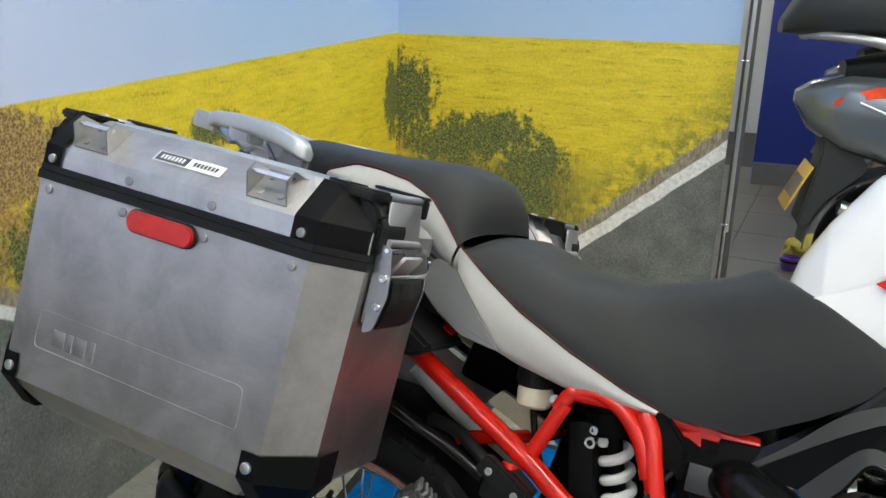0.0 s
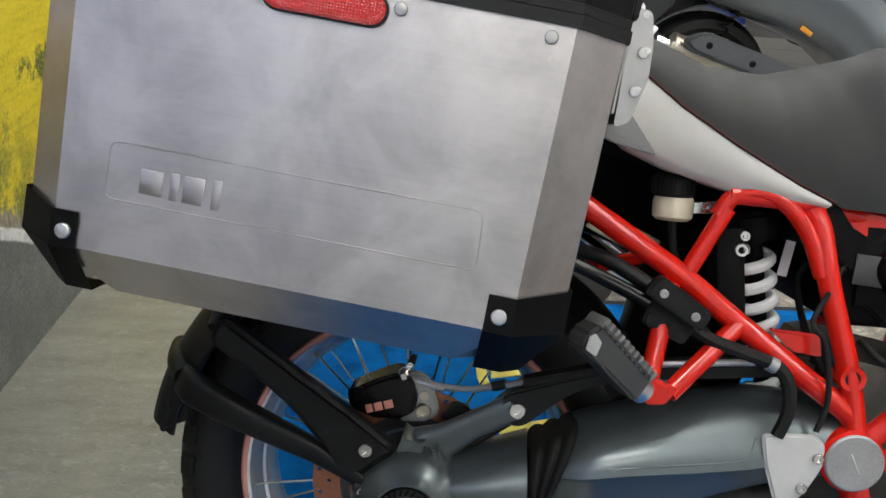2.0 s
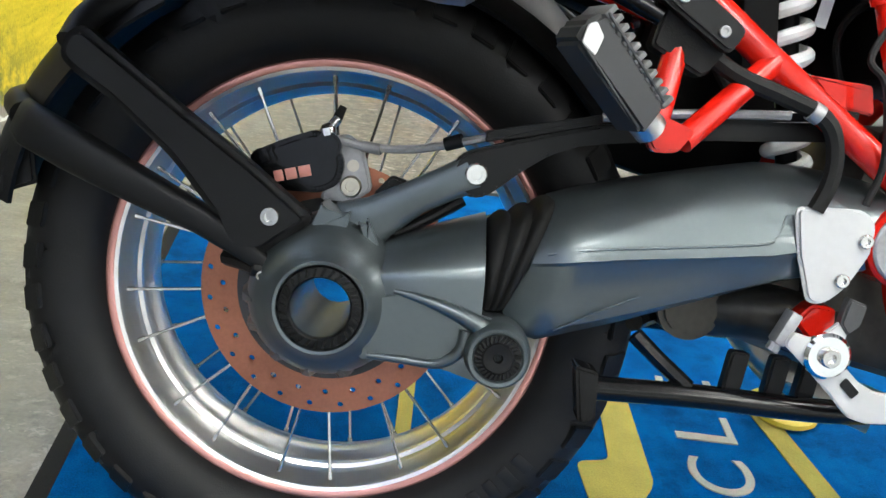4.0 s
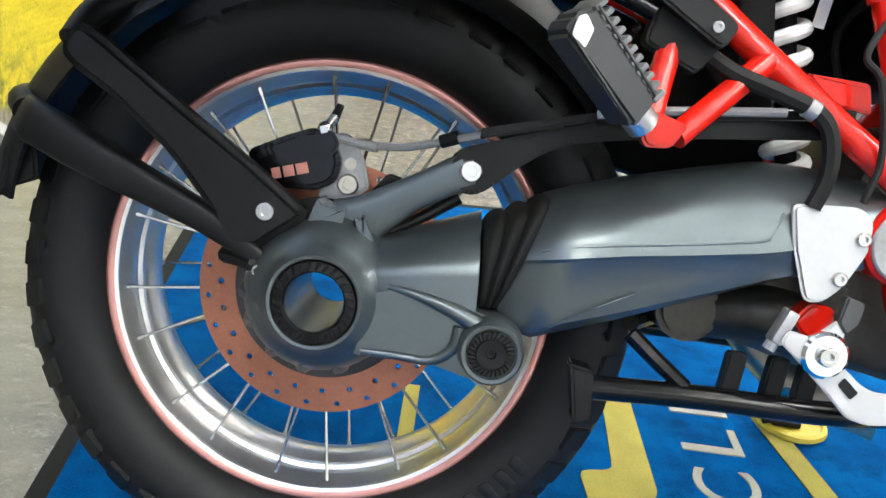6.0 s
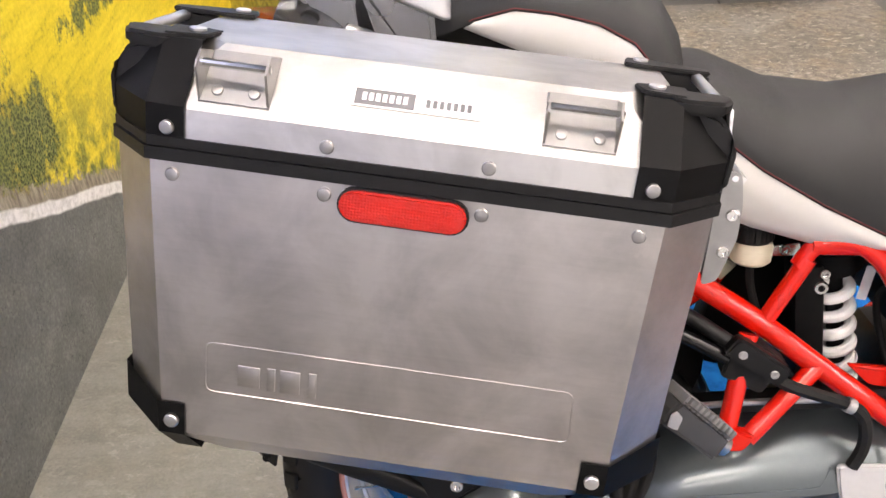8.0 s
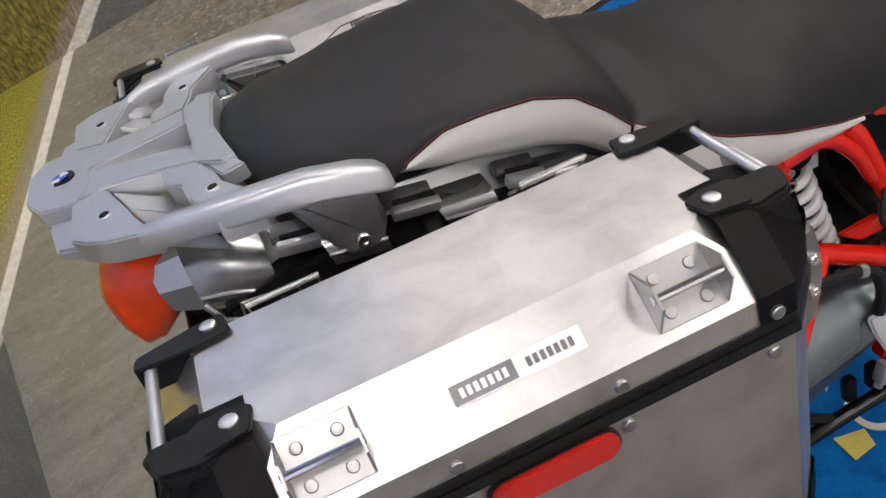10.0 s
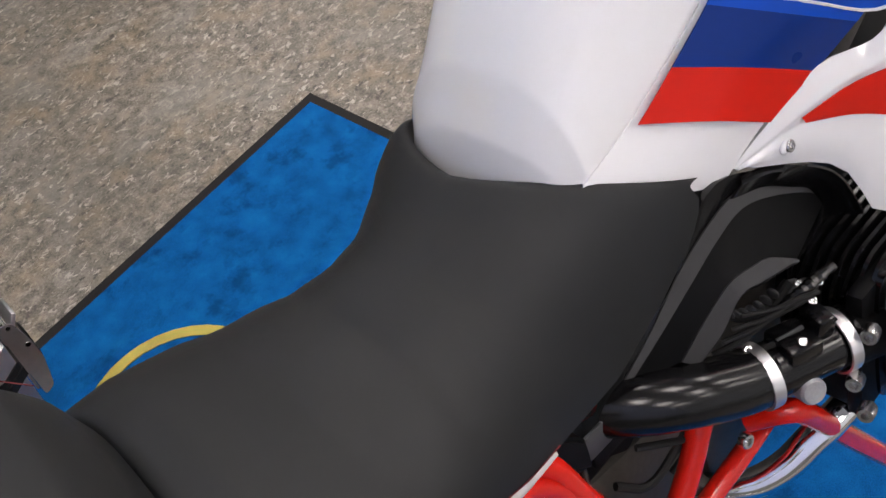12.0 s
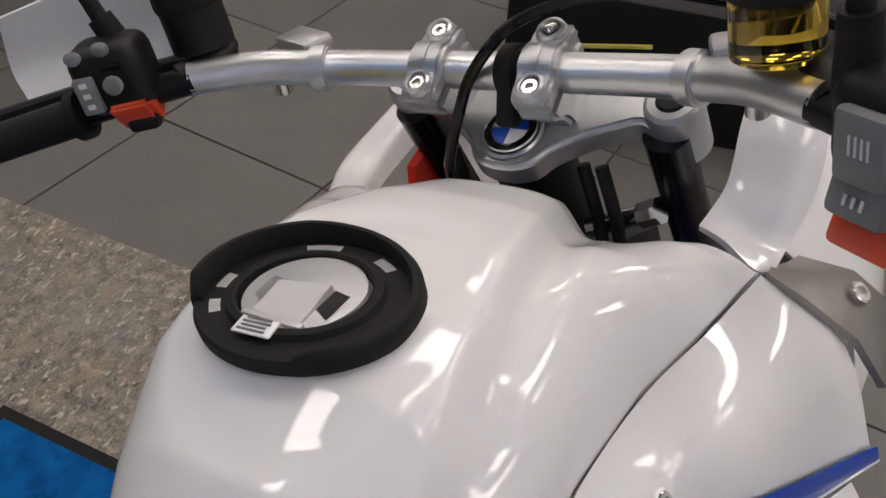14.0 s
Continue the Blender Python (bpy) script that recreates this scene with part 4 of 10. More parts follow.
def brake_and_guard():
    cal = new("rear_caliper")
    cal.parent = bike
    bm = bmesh.new()
    prism(bm, rounded([(-0.086, 0.450), (-0.053, 0.468), (-0.025, 0.480), (-0.006, 0.473), (0.005, 0.450), (0.001, 0.430), (-0.016, 0.420), (-0.049, 0.418), (-0.080, 0.428)], 0.008), -0.115, -0.055, bevel=0.006)
    part("caliper_body", bm, BLACK_GLOSS, cal, "black brake caliper")
    bm = bmesh.new()
    prism(bm, rounded([(-0.080, 0.449), (-0.066, 0.460), (-0.058, 0.446), (-0.072, 0.436)], 0.004), -0.124, -0.108, bevel=0.004)
    part("caliper_ear", bm, BLACK_GLOSS, cal)
    bm = bmesh.new()
    rod(bm, (-0.012, -0.110, 0.466), (-0.012, -0.122, 0.466), 0.013, n=20, bevel=0.003)
    part("piston_boss", bm, BLACK_GLOSS, cal)
    for x, z, w in ((-0.0555, 0.432, 0.0085), (-0.0440, 0.4355, 0.0105), (-0.0315, 0.4395, 0.0115)):
        bm = bmesh.new()
        box(bm, (x, -0.1158, z), (w, 0.001, 0.0105), (0, -18, 0), bevel=0.0003)
        part("lettering_bar", bm, PINK_PRINT, cal)
    bm = bmesh.new()
    prism(bm, rounded([(-0.012, 0.472), (0.003, 0.480), (0.018, 0.470), (0.027, 0.446), (0.033, 0.427), (0.016, 0.414), (-0.018, 0.412), (-0.010, 0.435)], 0.007), -0.098, -0.084, bevel=0.003)
    part("bracket", bm, SATIN_GREY, cal, "dull cast caliper bracket")
    bm = bmesh.new()
    rod(bm, (0.012, -0.098, 0.449), (0.012, -0.1005, 0.449), 0.0058, n=18)
    part("blind_plug", bm, HEAT, cal)
    bm = bmesh.new()
    prism(bm, rounded([(0.034, 0.424), (0.050, 0.446), (0.072, 0.440), (0.062, 0.418)], 0.006), -0.108, -0.090, bevel=0.003)
    part("pad_cover", bm, BLACK, cal)
    bolt(cal, (0.012, -0.098, 0.429), (0, -1, 0), 0.0105, 0.007, HEAT)
    bm = bmesh.new()
    ball(bm, (-0.014, -0.110, 0.479), 0.0088)
    rod(bm, (-0.012, -0.110, 0.484), (-0.007, -0.106, 0.492), 0.0048)
    rod(bm, (-0.017, -0.117, 0.478), (-0.011, -0.117, 0.480), 0.0070, n=6)
    part("banjo", bm, STEEL, cal)
    bm = bmesh.new()
    rod(bm, (-0.008, -0.106, 0.490), (-0.003, -0.104, 0.504), 0.0052, 0.0036)
    part("bleed_cap", bm, RUBBER, cal)
    bm = bmesh.new()
    tube(bm, [(-0.008, -0.114, 0.473), (0.025, -0.118, 0.470), (0.065, -0.130, 0.473), (0.105, -0.142, 0.484), (0.150, -0.146, 0.499)], 0.0040, n=8)
    part("brake_hose", bm, SATIN_GREY, cal, "braided brake hose")
    for a, b, r in (((0.020, -0.117, 0.470), (0.038, -0.122, 0.4690), 0.0054), ((0.097, -0.1395, 0.482), (0.112, -0.144, 0.488), 0.0064)):
        bm = bmesh.new()
        rod(bm, a, b, r)
        part("hose_ferrule", bm, SATIN_GREY if r < 0.006 else BLACK, cal)
    # mudguard carried by two arms from the drive housing
    g = new("rear_mudguard")
    g.parent = bike
    tagged(g, "black plastic rear mudguard on two moulded arms")
    bm = bmesh.new()
    prism(bm, rounded([(-0.245, 0.517), (-0.240, 0.537), (-0.226, 0.545), (-0.207, 0.533), (-0.130, 0.482), (-0.070, 0.444), (-0.013, 0.404), (-0.020, 0.392), (-0.038, 0.380), (-0.052, 0.366), (-0.078, 0.362), (-0.092, 0.376), (-0.101, 0.396), (-0.142, 0.441), (-0.196, 0.483), (-0.233, 0.505)], 0.009), -0.175, -0.146, bevel=0.007, seg=3)
    part("upper_arm", bm, BLACK, g, "broad moulded guard arm", smooth=50)
    bm = bmesh.new()
    rows = []
    for x, y, z, h, w in ((-0.296, -0.120, 0.462, 0.010, 0.008), (-0.288, -0.140, 0.459, 0.0175, 0.013), (-0.270, -0.157, 0.452, 0.0195, 0.0155), (-0.230, -0.162, 0.436, 0.0195, 0.0155), (-0.183, -0.163, 0.417, 0.0175, 0.0150), (-0.112, -0.163, 0.389, 0.0135, 0.0130), (-0.068, -0.162, 0.366, 0.0105, 0.0110), (-0.045, -0.160, 0.352, 0.0085, 0.0090)):
        up = Vector((0.38, 0, 0.925))
        rows.append([Vector((x, y, z)) + up * h * math.copysign(abs(math.sin(a)) ** 0.55, math.sin(a)) + Vector((0, w, 0)) * math.copysign(abs(math.cos(a)) ** 0.65, math.cos(a)) for a in [2 * math.pi * k / 24 for k in range(24)]])
    skin(bm, rows, close=True, caps=True)
    part("lower_arm", bm, BLACK, g, "tapering moulded guard arm", smooth=50)
    bm = bmesh.new()
    rows = []
    for k in range(19):
        a = radians(lerp(124, 170, k / 18))
        wide = 0.122 + 0.014 * math.sin(math.pi * k / 18)
        row = []
        for j in range(17):
            v = -1 + 2 * j / 16
            r = 0.360 - 0.050 * abs(v) ** 3.4
            row.append(AX + Vector((r * math.cos(a), wide * math.copysign(abs(v) ** 0.8, v), r * math.sin(a))))
        rows.append(row)
    skin(bm, rows)
    thicken(bm, 0.004)
    part("guard_shell", bm, BLACK, g, smooth=50)
    for pts in ([(-0.240, -0.158, 0.528), (-0.232, -0.128, 0.560), (-0.190, -0.095, 0.590)], [(-0.240, 0.158, 0.528), (-0.232, 0.128, 0.560), (-0.190, 0.095, 0.590)], [(-0.285, -0.140, 0.460), (-0.305, -0.11, 0.470), (-0.322, -0.05, 0.474)]):
        bm = bmesh.new()
        tube(bm, pts, 0.013, n=12)
        part("guard_bracket", bm, BLACK, g)
    bm = bmesh.new()
    prism(bm, rounded([(-0.302, 0.447), (-0.318, 0.416), (-0.317, 0.405), (-0.325, 0.379), (-0.319, 0.374), (-0.310, 0.384), (-0.282, 0.396), (-0.288, 0.433)], 0.005), -0.118, -0.108, bevel=0.003)
    part("flap", bm, BLACK, g)
    bolt(g, (-0.052, -0.1685, 0.346), (0, -1, 0), 0.0055, 0.005)
    bm = bmesh.new()
    tube(bm, [(-0.052, -0.165, 0.349), (-0.062, -0.168, 0.351)], 0.007, n=8, smooth=False)
    tube(bm, [(-0.100, -0.100, 0.345), (-0.076, -0.125, 0.347), (-0.052, -0.155, 0.346)], 0.0085, n=8)
    part("sensor", bm, BLACK, g, "wheel sensor on the guard arm")


brake_and_guard()


def frame_tube(name, pts, r=0.0155, parent=None, material=RED, smooth=True):
    bm = bmesh.new()
    tube(bm, pts, r, n=14, smooth=smooth, steps=6)
    return part(name, bm, material, parent)


def trellis():
    fr = new("trellis_frame")
    fr.parent = bike
    tagged(fr, "glossy red tubular trellis frame")
    for s in (-1, 1):
        frame_tube("main_tube", [(0.08, s * 0.150, 0.775), (0.184, s * 0.155, 0.712), (0.302, s * 0.158, 0.640), (0.372, s * 0.162, 0.590), (0.515, s * 0.168, 0.492)], 0.0136, fr)
        frame_tube("front_strut", [(0.306, s * 0.157, 0.640), (0.345, s * 0.157, 0.722)], 0.0104, fr, smooth=False)
        frame_tube("top_arch", [(0.335, s * 0.156, 0.712), (0.352, s * 0.155, 0.736), (0.385, s * 0.155, 0.742), (0.418, s * 0.152, 0.726), (0.445, s * 0.153, 0.692), (0.461, s * 0.157, 0.652)], 0.0102, fr)
        frame_tube("top_rail", [(0.345, s * 0.155, 0.738), (0.434, s * 0.145, 0.734), (0.500, s * 0.124, 0.722), (0.580, s * 0.112, 0.712)], 0.0115, fr)
        frame_tube("rear_post", [(0.444, s * 0.143, 0.728), (0.456, s * 0.148, 0.704), (0.471, s * 0.158, 0.640), (0.502, s * 0.165, 0.545), (0.518, s * 0.172, 0.470)], 0.0130, fr)
        frame_tube("fore_post", [(0.518, s * 0.172, 0.455), (0.590, s * 0.171, 0.530), (0.636, s * 0.168, 0.592)], 0.0136, fr)
        frame_tube("lower_post", [(0.520, s * 0.158, 0.445), (0.536, s * 0.161, 0.385), (0.578, s * 0.163, 0.325), (0.650, s * 0.160, 0.285)], 0.017, fr)
        frame_tube("low_rail", [(0.53, s * 0.172, 0.445), (0.62, s * 0.170, 0.447), (0.74, s * 0.164, 0.444), (0.80, s * 0.150, 0.44)], 0.0125, fr)
        frame_tube("engine_bar", [(0.705, s * 0.170, 0.500), (0.728, s * 0.208, 0.520), (0.756, s * 0.217, 0.485), (0.821, s * 0.225, 0.370), (0.90, s * 0.235, 0.231), (0.965, s * 0.243, 0.125), (1.010, s * 0.215, 0.105)], 0.0145, fr)
        bolt(fr, (0.679, s * 0.181, 0.501), (0, s, 0.2), 0.010, 0.008, STEEL)
    frame_tube("cross_tube", [(0.10, -0.15, 0.763), (0.10, 0.15, 0.763)], 0.012, fr, smooth=False)
    frame_tube("cross_stay", [(0.20, -0.14, 0.64), (0.29, 0.0, 0.64), (0.30, 0.15, 0.64)], 0.010, fr)
    # foot rest triangle
    frame_tube("rest_stay_fore", [(0.372, -0.165, 0.590), (0.292, -0.205, 0.512)], 0.0112, fr, smooth=False)
    frame_tube("rest_stay_rear", [(0.288, -0.172, 0.632), (0.268, -0.205, 0.520)], 0.0112, fr, smooth=False)
    bm = bmesh.new()
    prism(bm, rounded([(0.255, 0.522), (0.268, 0.532), (0.300, 0.522), (0.288, 0.502), (0.266, 0.500)], 0.006), -0.218, -0.200, bevel=0.003)
    part("rest_lug", bm, RED, fr)
    # pivot plate with the round cap
    bm = bmesh.new()
    lathe(bm, [(0.034, -0.188), (0.037, -0.184), (0.037, -0.14)], (0.513, 0, 0.445), n=32)
    part("pivot_boss", bm, RED, fr)
    bm = bmesh.new()
    lathe(bm, [(0.0315, -0.1915), (0.0335, -0.190), (0.0335, -0.18)], (0.513, 0, 0.445), n=40)
    cap = part("pivot_cover", bm, SATIN_GREY, fr, "round scuffed alloy pivot cover")
    bm = bmesh.new()
    box(bm, (0.513, -0.1918, 0.445), (0.026, 0.001, 0.0022), (0, 65, 0), bevel=0.0004)
    part("cover_rib", bm, SATIN, cap)
    # gusset between main tube and rear post
    bm = bmesh.new()
    prism(bm, rounded([(0.412, 0.585), (0.470, 0.583), (0.476, 0.556), (0.440, 0.560)], 0.005), -0.152, -0.142, bevel=0.002)
    part("gusset", bm, RED, fr)
    bm = bmesh.new()
    lathe(bm, [(0.009, -0.178), (0.0145, -0.179), (0.0155, -0.176), (0.0155, -0.15)], (0.503, 0, 0.540), n=24)
    bmesh.ops.delete(bm, geom=[f for f in bm.faces if len(f.verts) > 8], context="FACES_ONLY")
    part("through_eye", bm, RED, fr)
    bm = bmesh.new()
    lathe(bm, [(0.0092, -0.177), (0.0088, -0.13)], (0.503, 0, 0.540), n=20)
    part("eye_bore", bm, RUBBER, fr)
    # weld beads at the joints
    for x, y, z in ((0.306, -0.157, 0.640), (0.372, -0.162, 0.590)):
        bm = bmesh.new()
        ball(bm, (x, y, z), 0.0142, (1, 0.9, 0.95), n=14)
        part("weld_bead", bm, RED, fr)
    # clamp plate of the pannier rack
    bm = bmesh.new()
    prism(bm, rounded([(0.252, 0.626), (0.268, 0.648), (0.330, 0.608), (0.318, 0.586)], 0.008), -0.214, -0.196, bevel=0.003)
    cl = part("rack_clamp", bm, BLACK, fr, "black clamp plate of the pannier rack")
    bolt(cl, (0.273, -0.2145, 0.627), (0, -1, 0), 0.0050, 0.002, SATIN_GREY)
    bolt(cl, (0.310, -0.2145, 0.604), (0, -1, 0), 0.0050, 0.002, SATIN_GREY)
    bm = bmesh.new()
    prism(bm, rounded([(0.256, 0.588), (0.264, 0.622), (0.300, 0.628), (0.330, 0.606), (0.304, 0.566)], 0.006), -0.196, -0.168, bevel=0.003)
    part("clamp_block", bm, RUBBER, cl, "black rubber clamp block")
    frame_tube("seat_stub", [(0.129, -0.150, 0.747), (0.171, -0.156, 0.788)], 0.0092, fr, smooth=False)
    bm = bmesh.new()
    prism(bm, rounded([(0.452, 0.734), (0.535, 0.724), (0.539, 0.700), (0.529, 0.690), (0.500, 0.706), (0.470, 0.712)], 0.004), -0.133, -0.127, bevel=0.0015)
    part("rail_gusset", bm, RED, fr, "red plate between rail and post")
    frame_tube("rack_tube", [(0.02, -0.196, 0.704), (0.10, -0.190, 0.678), (0.148, -0.187, 0.659), (0.20, -0.185, 0.638), (0.262, -0.196, 0.612)], 0.0085, fr, BLACK_GLOSS)
    frame_tube("rack_stay", [(0.262, -0.19, 0.63), (0.21, -0.17, 0.655), (0.16, -0.15, 0.66)], 0.009, fr, BLACK)


trellis()


def foot_gear():
    # passenger foot rest, folded up
    rest = new("passenger_foot_rest")
    rest.parent = bike
    bm = bmesh.new()
    a, b = Vector((0.252, -0.232, 0.522)), Vector((0.182, -0.262, 0.592))
    m = Matrix.Translation((a + b) / 2) @ (b - a).to_track_quat("X", "Z").to_matrix().to_4x4()
    prism(bm, [(-0.050, -0.015), (0.046, -0.019), (0.052, -0.004), (0.047, 0.015), (-0.046, 0.015)], -0.019, 0.019, bevel=0.004)
    bmesh.ops.transform(bm, matrix=m, verts=bm.verts[:])
    part("rest_body", bm, SWITCH_DARK, rest, "dark folding foot rest")
    for k in range(11):
        bm = bmesh.new()
        box(bm, (-0.044 + k * 0.0088, 0, 0.0185), (0.0050, 0.037, 0.0125), bevel=0.0014)
        bmesh.ops.transform(bm, matrix=m, verts=bm.verts[:])
        part("rubber_rib", bm, REST_RUBBER, rest)
    bm = bmesh.new()
    prism(bm, rounded([(0.028, -0.0135), (0.043, -0.0165), (0.0500, -0.004), (0.0470, 0.003), (0.034, 0.001)], 0.002), 0.0188, 0.0208, bevel=0.0006)
    bmesh.ops.transform(bm, matrix=m, verts=bm.verts[:])
    part("end_plate", bm, SATIN, rest, "bright end plate")
    for dz in (-0.0155, 0.0155):
        bm = bmesh.new()
        box(bm, (0.002, 0.0185, dz), (0.086, 0.0025, 0.0022), bevel=0.0006)
        bmesh.ops.transform(bm, matrix=m, verts=bm.verts[:])
        part("edge_bead", bm, SWITCH_DARK, rest)
    bm = bmesh.new()
    rod(bm, (0.262, -0.226, 0.516), (0.243, -0.236, 0.532), 0.014, n=14, bevel=0.003)
    part("hinge", bm, SATIN, rest)
    # heel plate
    hp = new("heel_guard")
    hp.parent = bike
    bm = bmesh.new()
    prism(bm, rounded([(0.406, 0.470), (0.466, 0.474), (0.479, 0.464), (0.480, 0.438), (0.463, 0.403), (0.447, 0.387), (0.431, 0.386), (0.414, 0.432)], 0.008), -0.190, -0.182, bevel=0.003)
    part("guard_plate", bm, PALE_METAL, hp, "pale grey heel guard plate")
    for q in ((0.471, -0.190, 0.447), (0.457, -0.190, 0.410)):
        bolt(hp, q, (0, -1, 0), 0.0065, 0.004)
    # silver pedal bracket
    ped = new("foot_brake_bracket")
    ped.parent = bike
    bm = bmesh.new()
    prism(bm, rounded([(0.414, 0.349), (0.419, 0.361), (0.440, 0.357), (0.452, 0.368), (0.462, 0.378), (0.468, 0.366), (0.464, 0.350), (0.469, 0.337), (0.488, 0.322), (0.502, 0.316), (0.545, 0.316), (0.548, 0.291), (0.500, 0.286), (0.482, 0.290), (0.463, 0.308), (0.440, 0.328)], 0.004), -0.200, -0.194, bevel=0.0015)
    part("bracket_plate", bm, PALE_METAL, ped, "silver pedal bracket")
    bm = bmesh.new()
    prism(bm, rounded([(0.458, 0.374), (0.462, 0.397), (0.479, 0.393), (0.476, 0.374), (0.466, 0.364)], 0.003), -0.203, -0.190, bevel=0.002)
    part("bracket_arm", bm, REST_GREY, ped, "grey moulded pedal arm")
    bm = bmesh.new()
    prism(bm, rounded([(0.4685, 0.3190), (0.4735, 0.3265), (0.4875, 0.3145), (0.4815, 0.3075)], 0.002), -0.2014, -0.1935)
    part("bracket_slot", bm, BLACK_GLOSS, ped)
    bm = bmesh.new()
    prism(bm, rounded([(0.430, 0.366), (0.444, 0.384), (0.466, 0.382), (0.467, 0.360), (0.446, 0.350)], 0.006), -0.176, -0.150, bevel=0.003)
    part("pivot_lug", bm, RED, ped, "red frame lug behind the pedal")
    bm = bmesh.new()
    lathe(bm, [(0.010, -0.206), (0.018, -0.206), (0.021, -0.203), (0.021, -0.198)], (0.452, 0, 0.344), n=28)
    part("washer", bm, CHROME, ped)
    bolt(ped, (0.452, -0.206, 0.344), (0, -1, 0), 0.009, 0.006)
    bm = bmesh.new()
    box(bm, (0.417, -0.188, 0.362), (0.011, 0.018, 0.032), (0, 22, 0), bevel=0.002)
    rod(bm, (0.411, -0.188, 0.347), (0.408, -0.188, 0.340), 0.006, n=10)
    part("brake_switch", bm, SATIN_GREY, ped, "small grey brake switch")
    # rider's foot peg
    peg = new("rider_foot_peg")
    peg.parent = bike
    bm = bmesh.new()
    tube(bm, [(0.584, -0.186, 0.360), (0.612, -0.190, 0.362), (0.629, -0.204, 0.362), (0.640, -0.236, 0.360), (0.626, -0.246, 0.358), (0.600, -0.214, 0.358), (0.580, -0.194, 0.358)], 0.0042, n=10)
    part("peg_ring", bm, STEEL, peg, "serrated steel peg ring")
    bm = bmesh.new()
    tube(bm, [(0.540, -0.176, 0.366), (0.575, -0.192, 0.362), (0.589, -0.200, 0.360)], 0.0065, n=10)
    part("peg_arm", bm, STEEL, peg)
    bm = bmesh.new()
    tube(bm, [(0.586, -0.192, 0.361), (0.606, -0.176, 0.370), (0.620, -0.171, 0.366), (0.622, -0.188, 0.361)], 0.003, n=8)
    part("return_spring_loop", bm, STEEL, peg)
    for k in range(7):
        w = k / 6
        bm = bmesh.new()
        ball(bm, (0.627 + 0.013 * w, -0.202 - 0.033 * w, 0.3655), 0.0034, (1, 1, 1), n=8)
        part("peg_tooth", bm, STEEL, peg)
        bm = bmesh.new()
        ball(bm, (0.598 + 0.026 * w, -0.213 - 0.031 * w, 0.3625), 0.0034, (1, 1, 1), n=8)
        part("peg_tooth", bm, STEEL, peg)
    # centre stand, folded up
    cs = new("centre_stand")
    cs.parent = bike
    for s in (-1, 1):
        bm = bmesh.new()
        tube(bm, [(0.262, s * 0.160, 0.277), (0.36, s * 0.160, 0.281), (0.48, s * 0.158, 0.281), (0.58, s * 0.14, 0.285)], 0.0115, n=12)
        part("stand_leg", bm, BLACK_GLOSS, cs)
    bm = bmesh.new()
    tube(bm, [(0.295, -0.150, 0.330), (0.320, -0.155, 0.310), (0.350, -0.158, 0.288)], 0.008, n=8)
    tube(bm, [(0.30, -0.12, 0.335), (0.36, 0, 0.335), (0.30, 0.12, 0.335)], 0.009, n=8)
    part("stand_brace", bm, BLACK_GLOSS, cs)
    bm = bmesh.new()
    prism(bm, rounded([(0.240, 0.300), (0.262, 0.296), (0.266, 0.250), (0.250, 0.246)], 0.005), -0.176, -0.145, bevel=0.003)
    part("stand_foot", bm, BLACK_GLOSS, cs, "black stand foot")
    for x in (0.385, 0.425, 0.455):
        bm = bmesh.new()
        prism(bm, rounded([(x, 0.285), (x + 0.018, 0.285), (x + 0.022, 0.325), (x + 0.004, 0.325)], 0.004), -0.150, -0.135, bevel=0.002)
        part("stand_lug", bm, BLACK, cs)


foot_gear()


# dark filler added between tail and pannier, where the gap is only shade
for side in (-1,):
    bm = bmesh.new()
    prism(bm, rounded([(-0.235, 0.850), (-0.10, 0.846), (0.13, 0.812), (0.19, 0.770), (0.16, 0.755), (-0.225, 0.812)], 0.012), min(side * 0.135, side * 0.252), max(side * 0.135, side * 0.252), bevel=0.006)
    part("gap_filler", bm, BLACK, bike, "black filler added for the dark gap beside the tail")

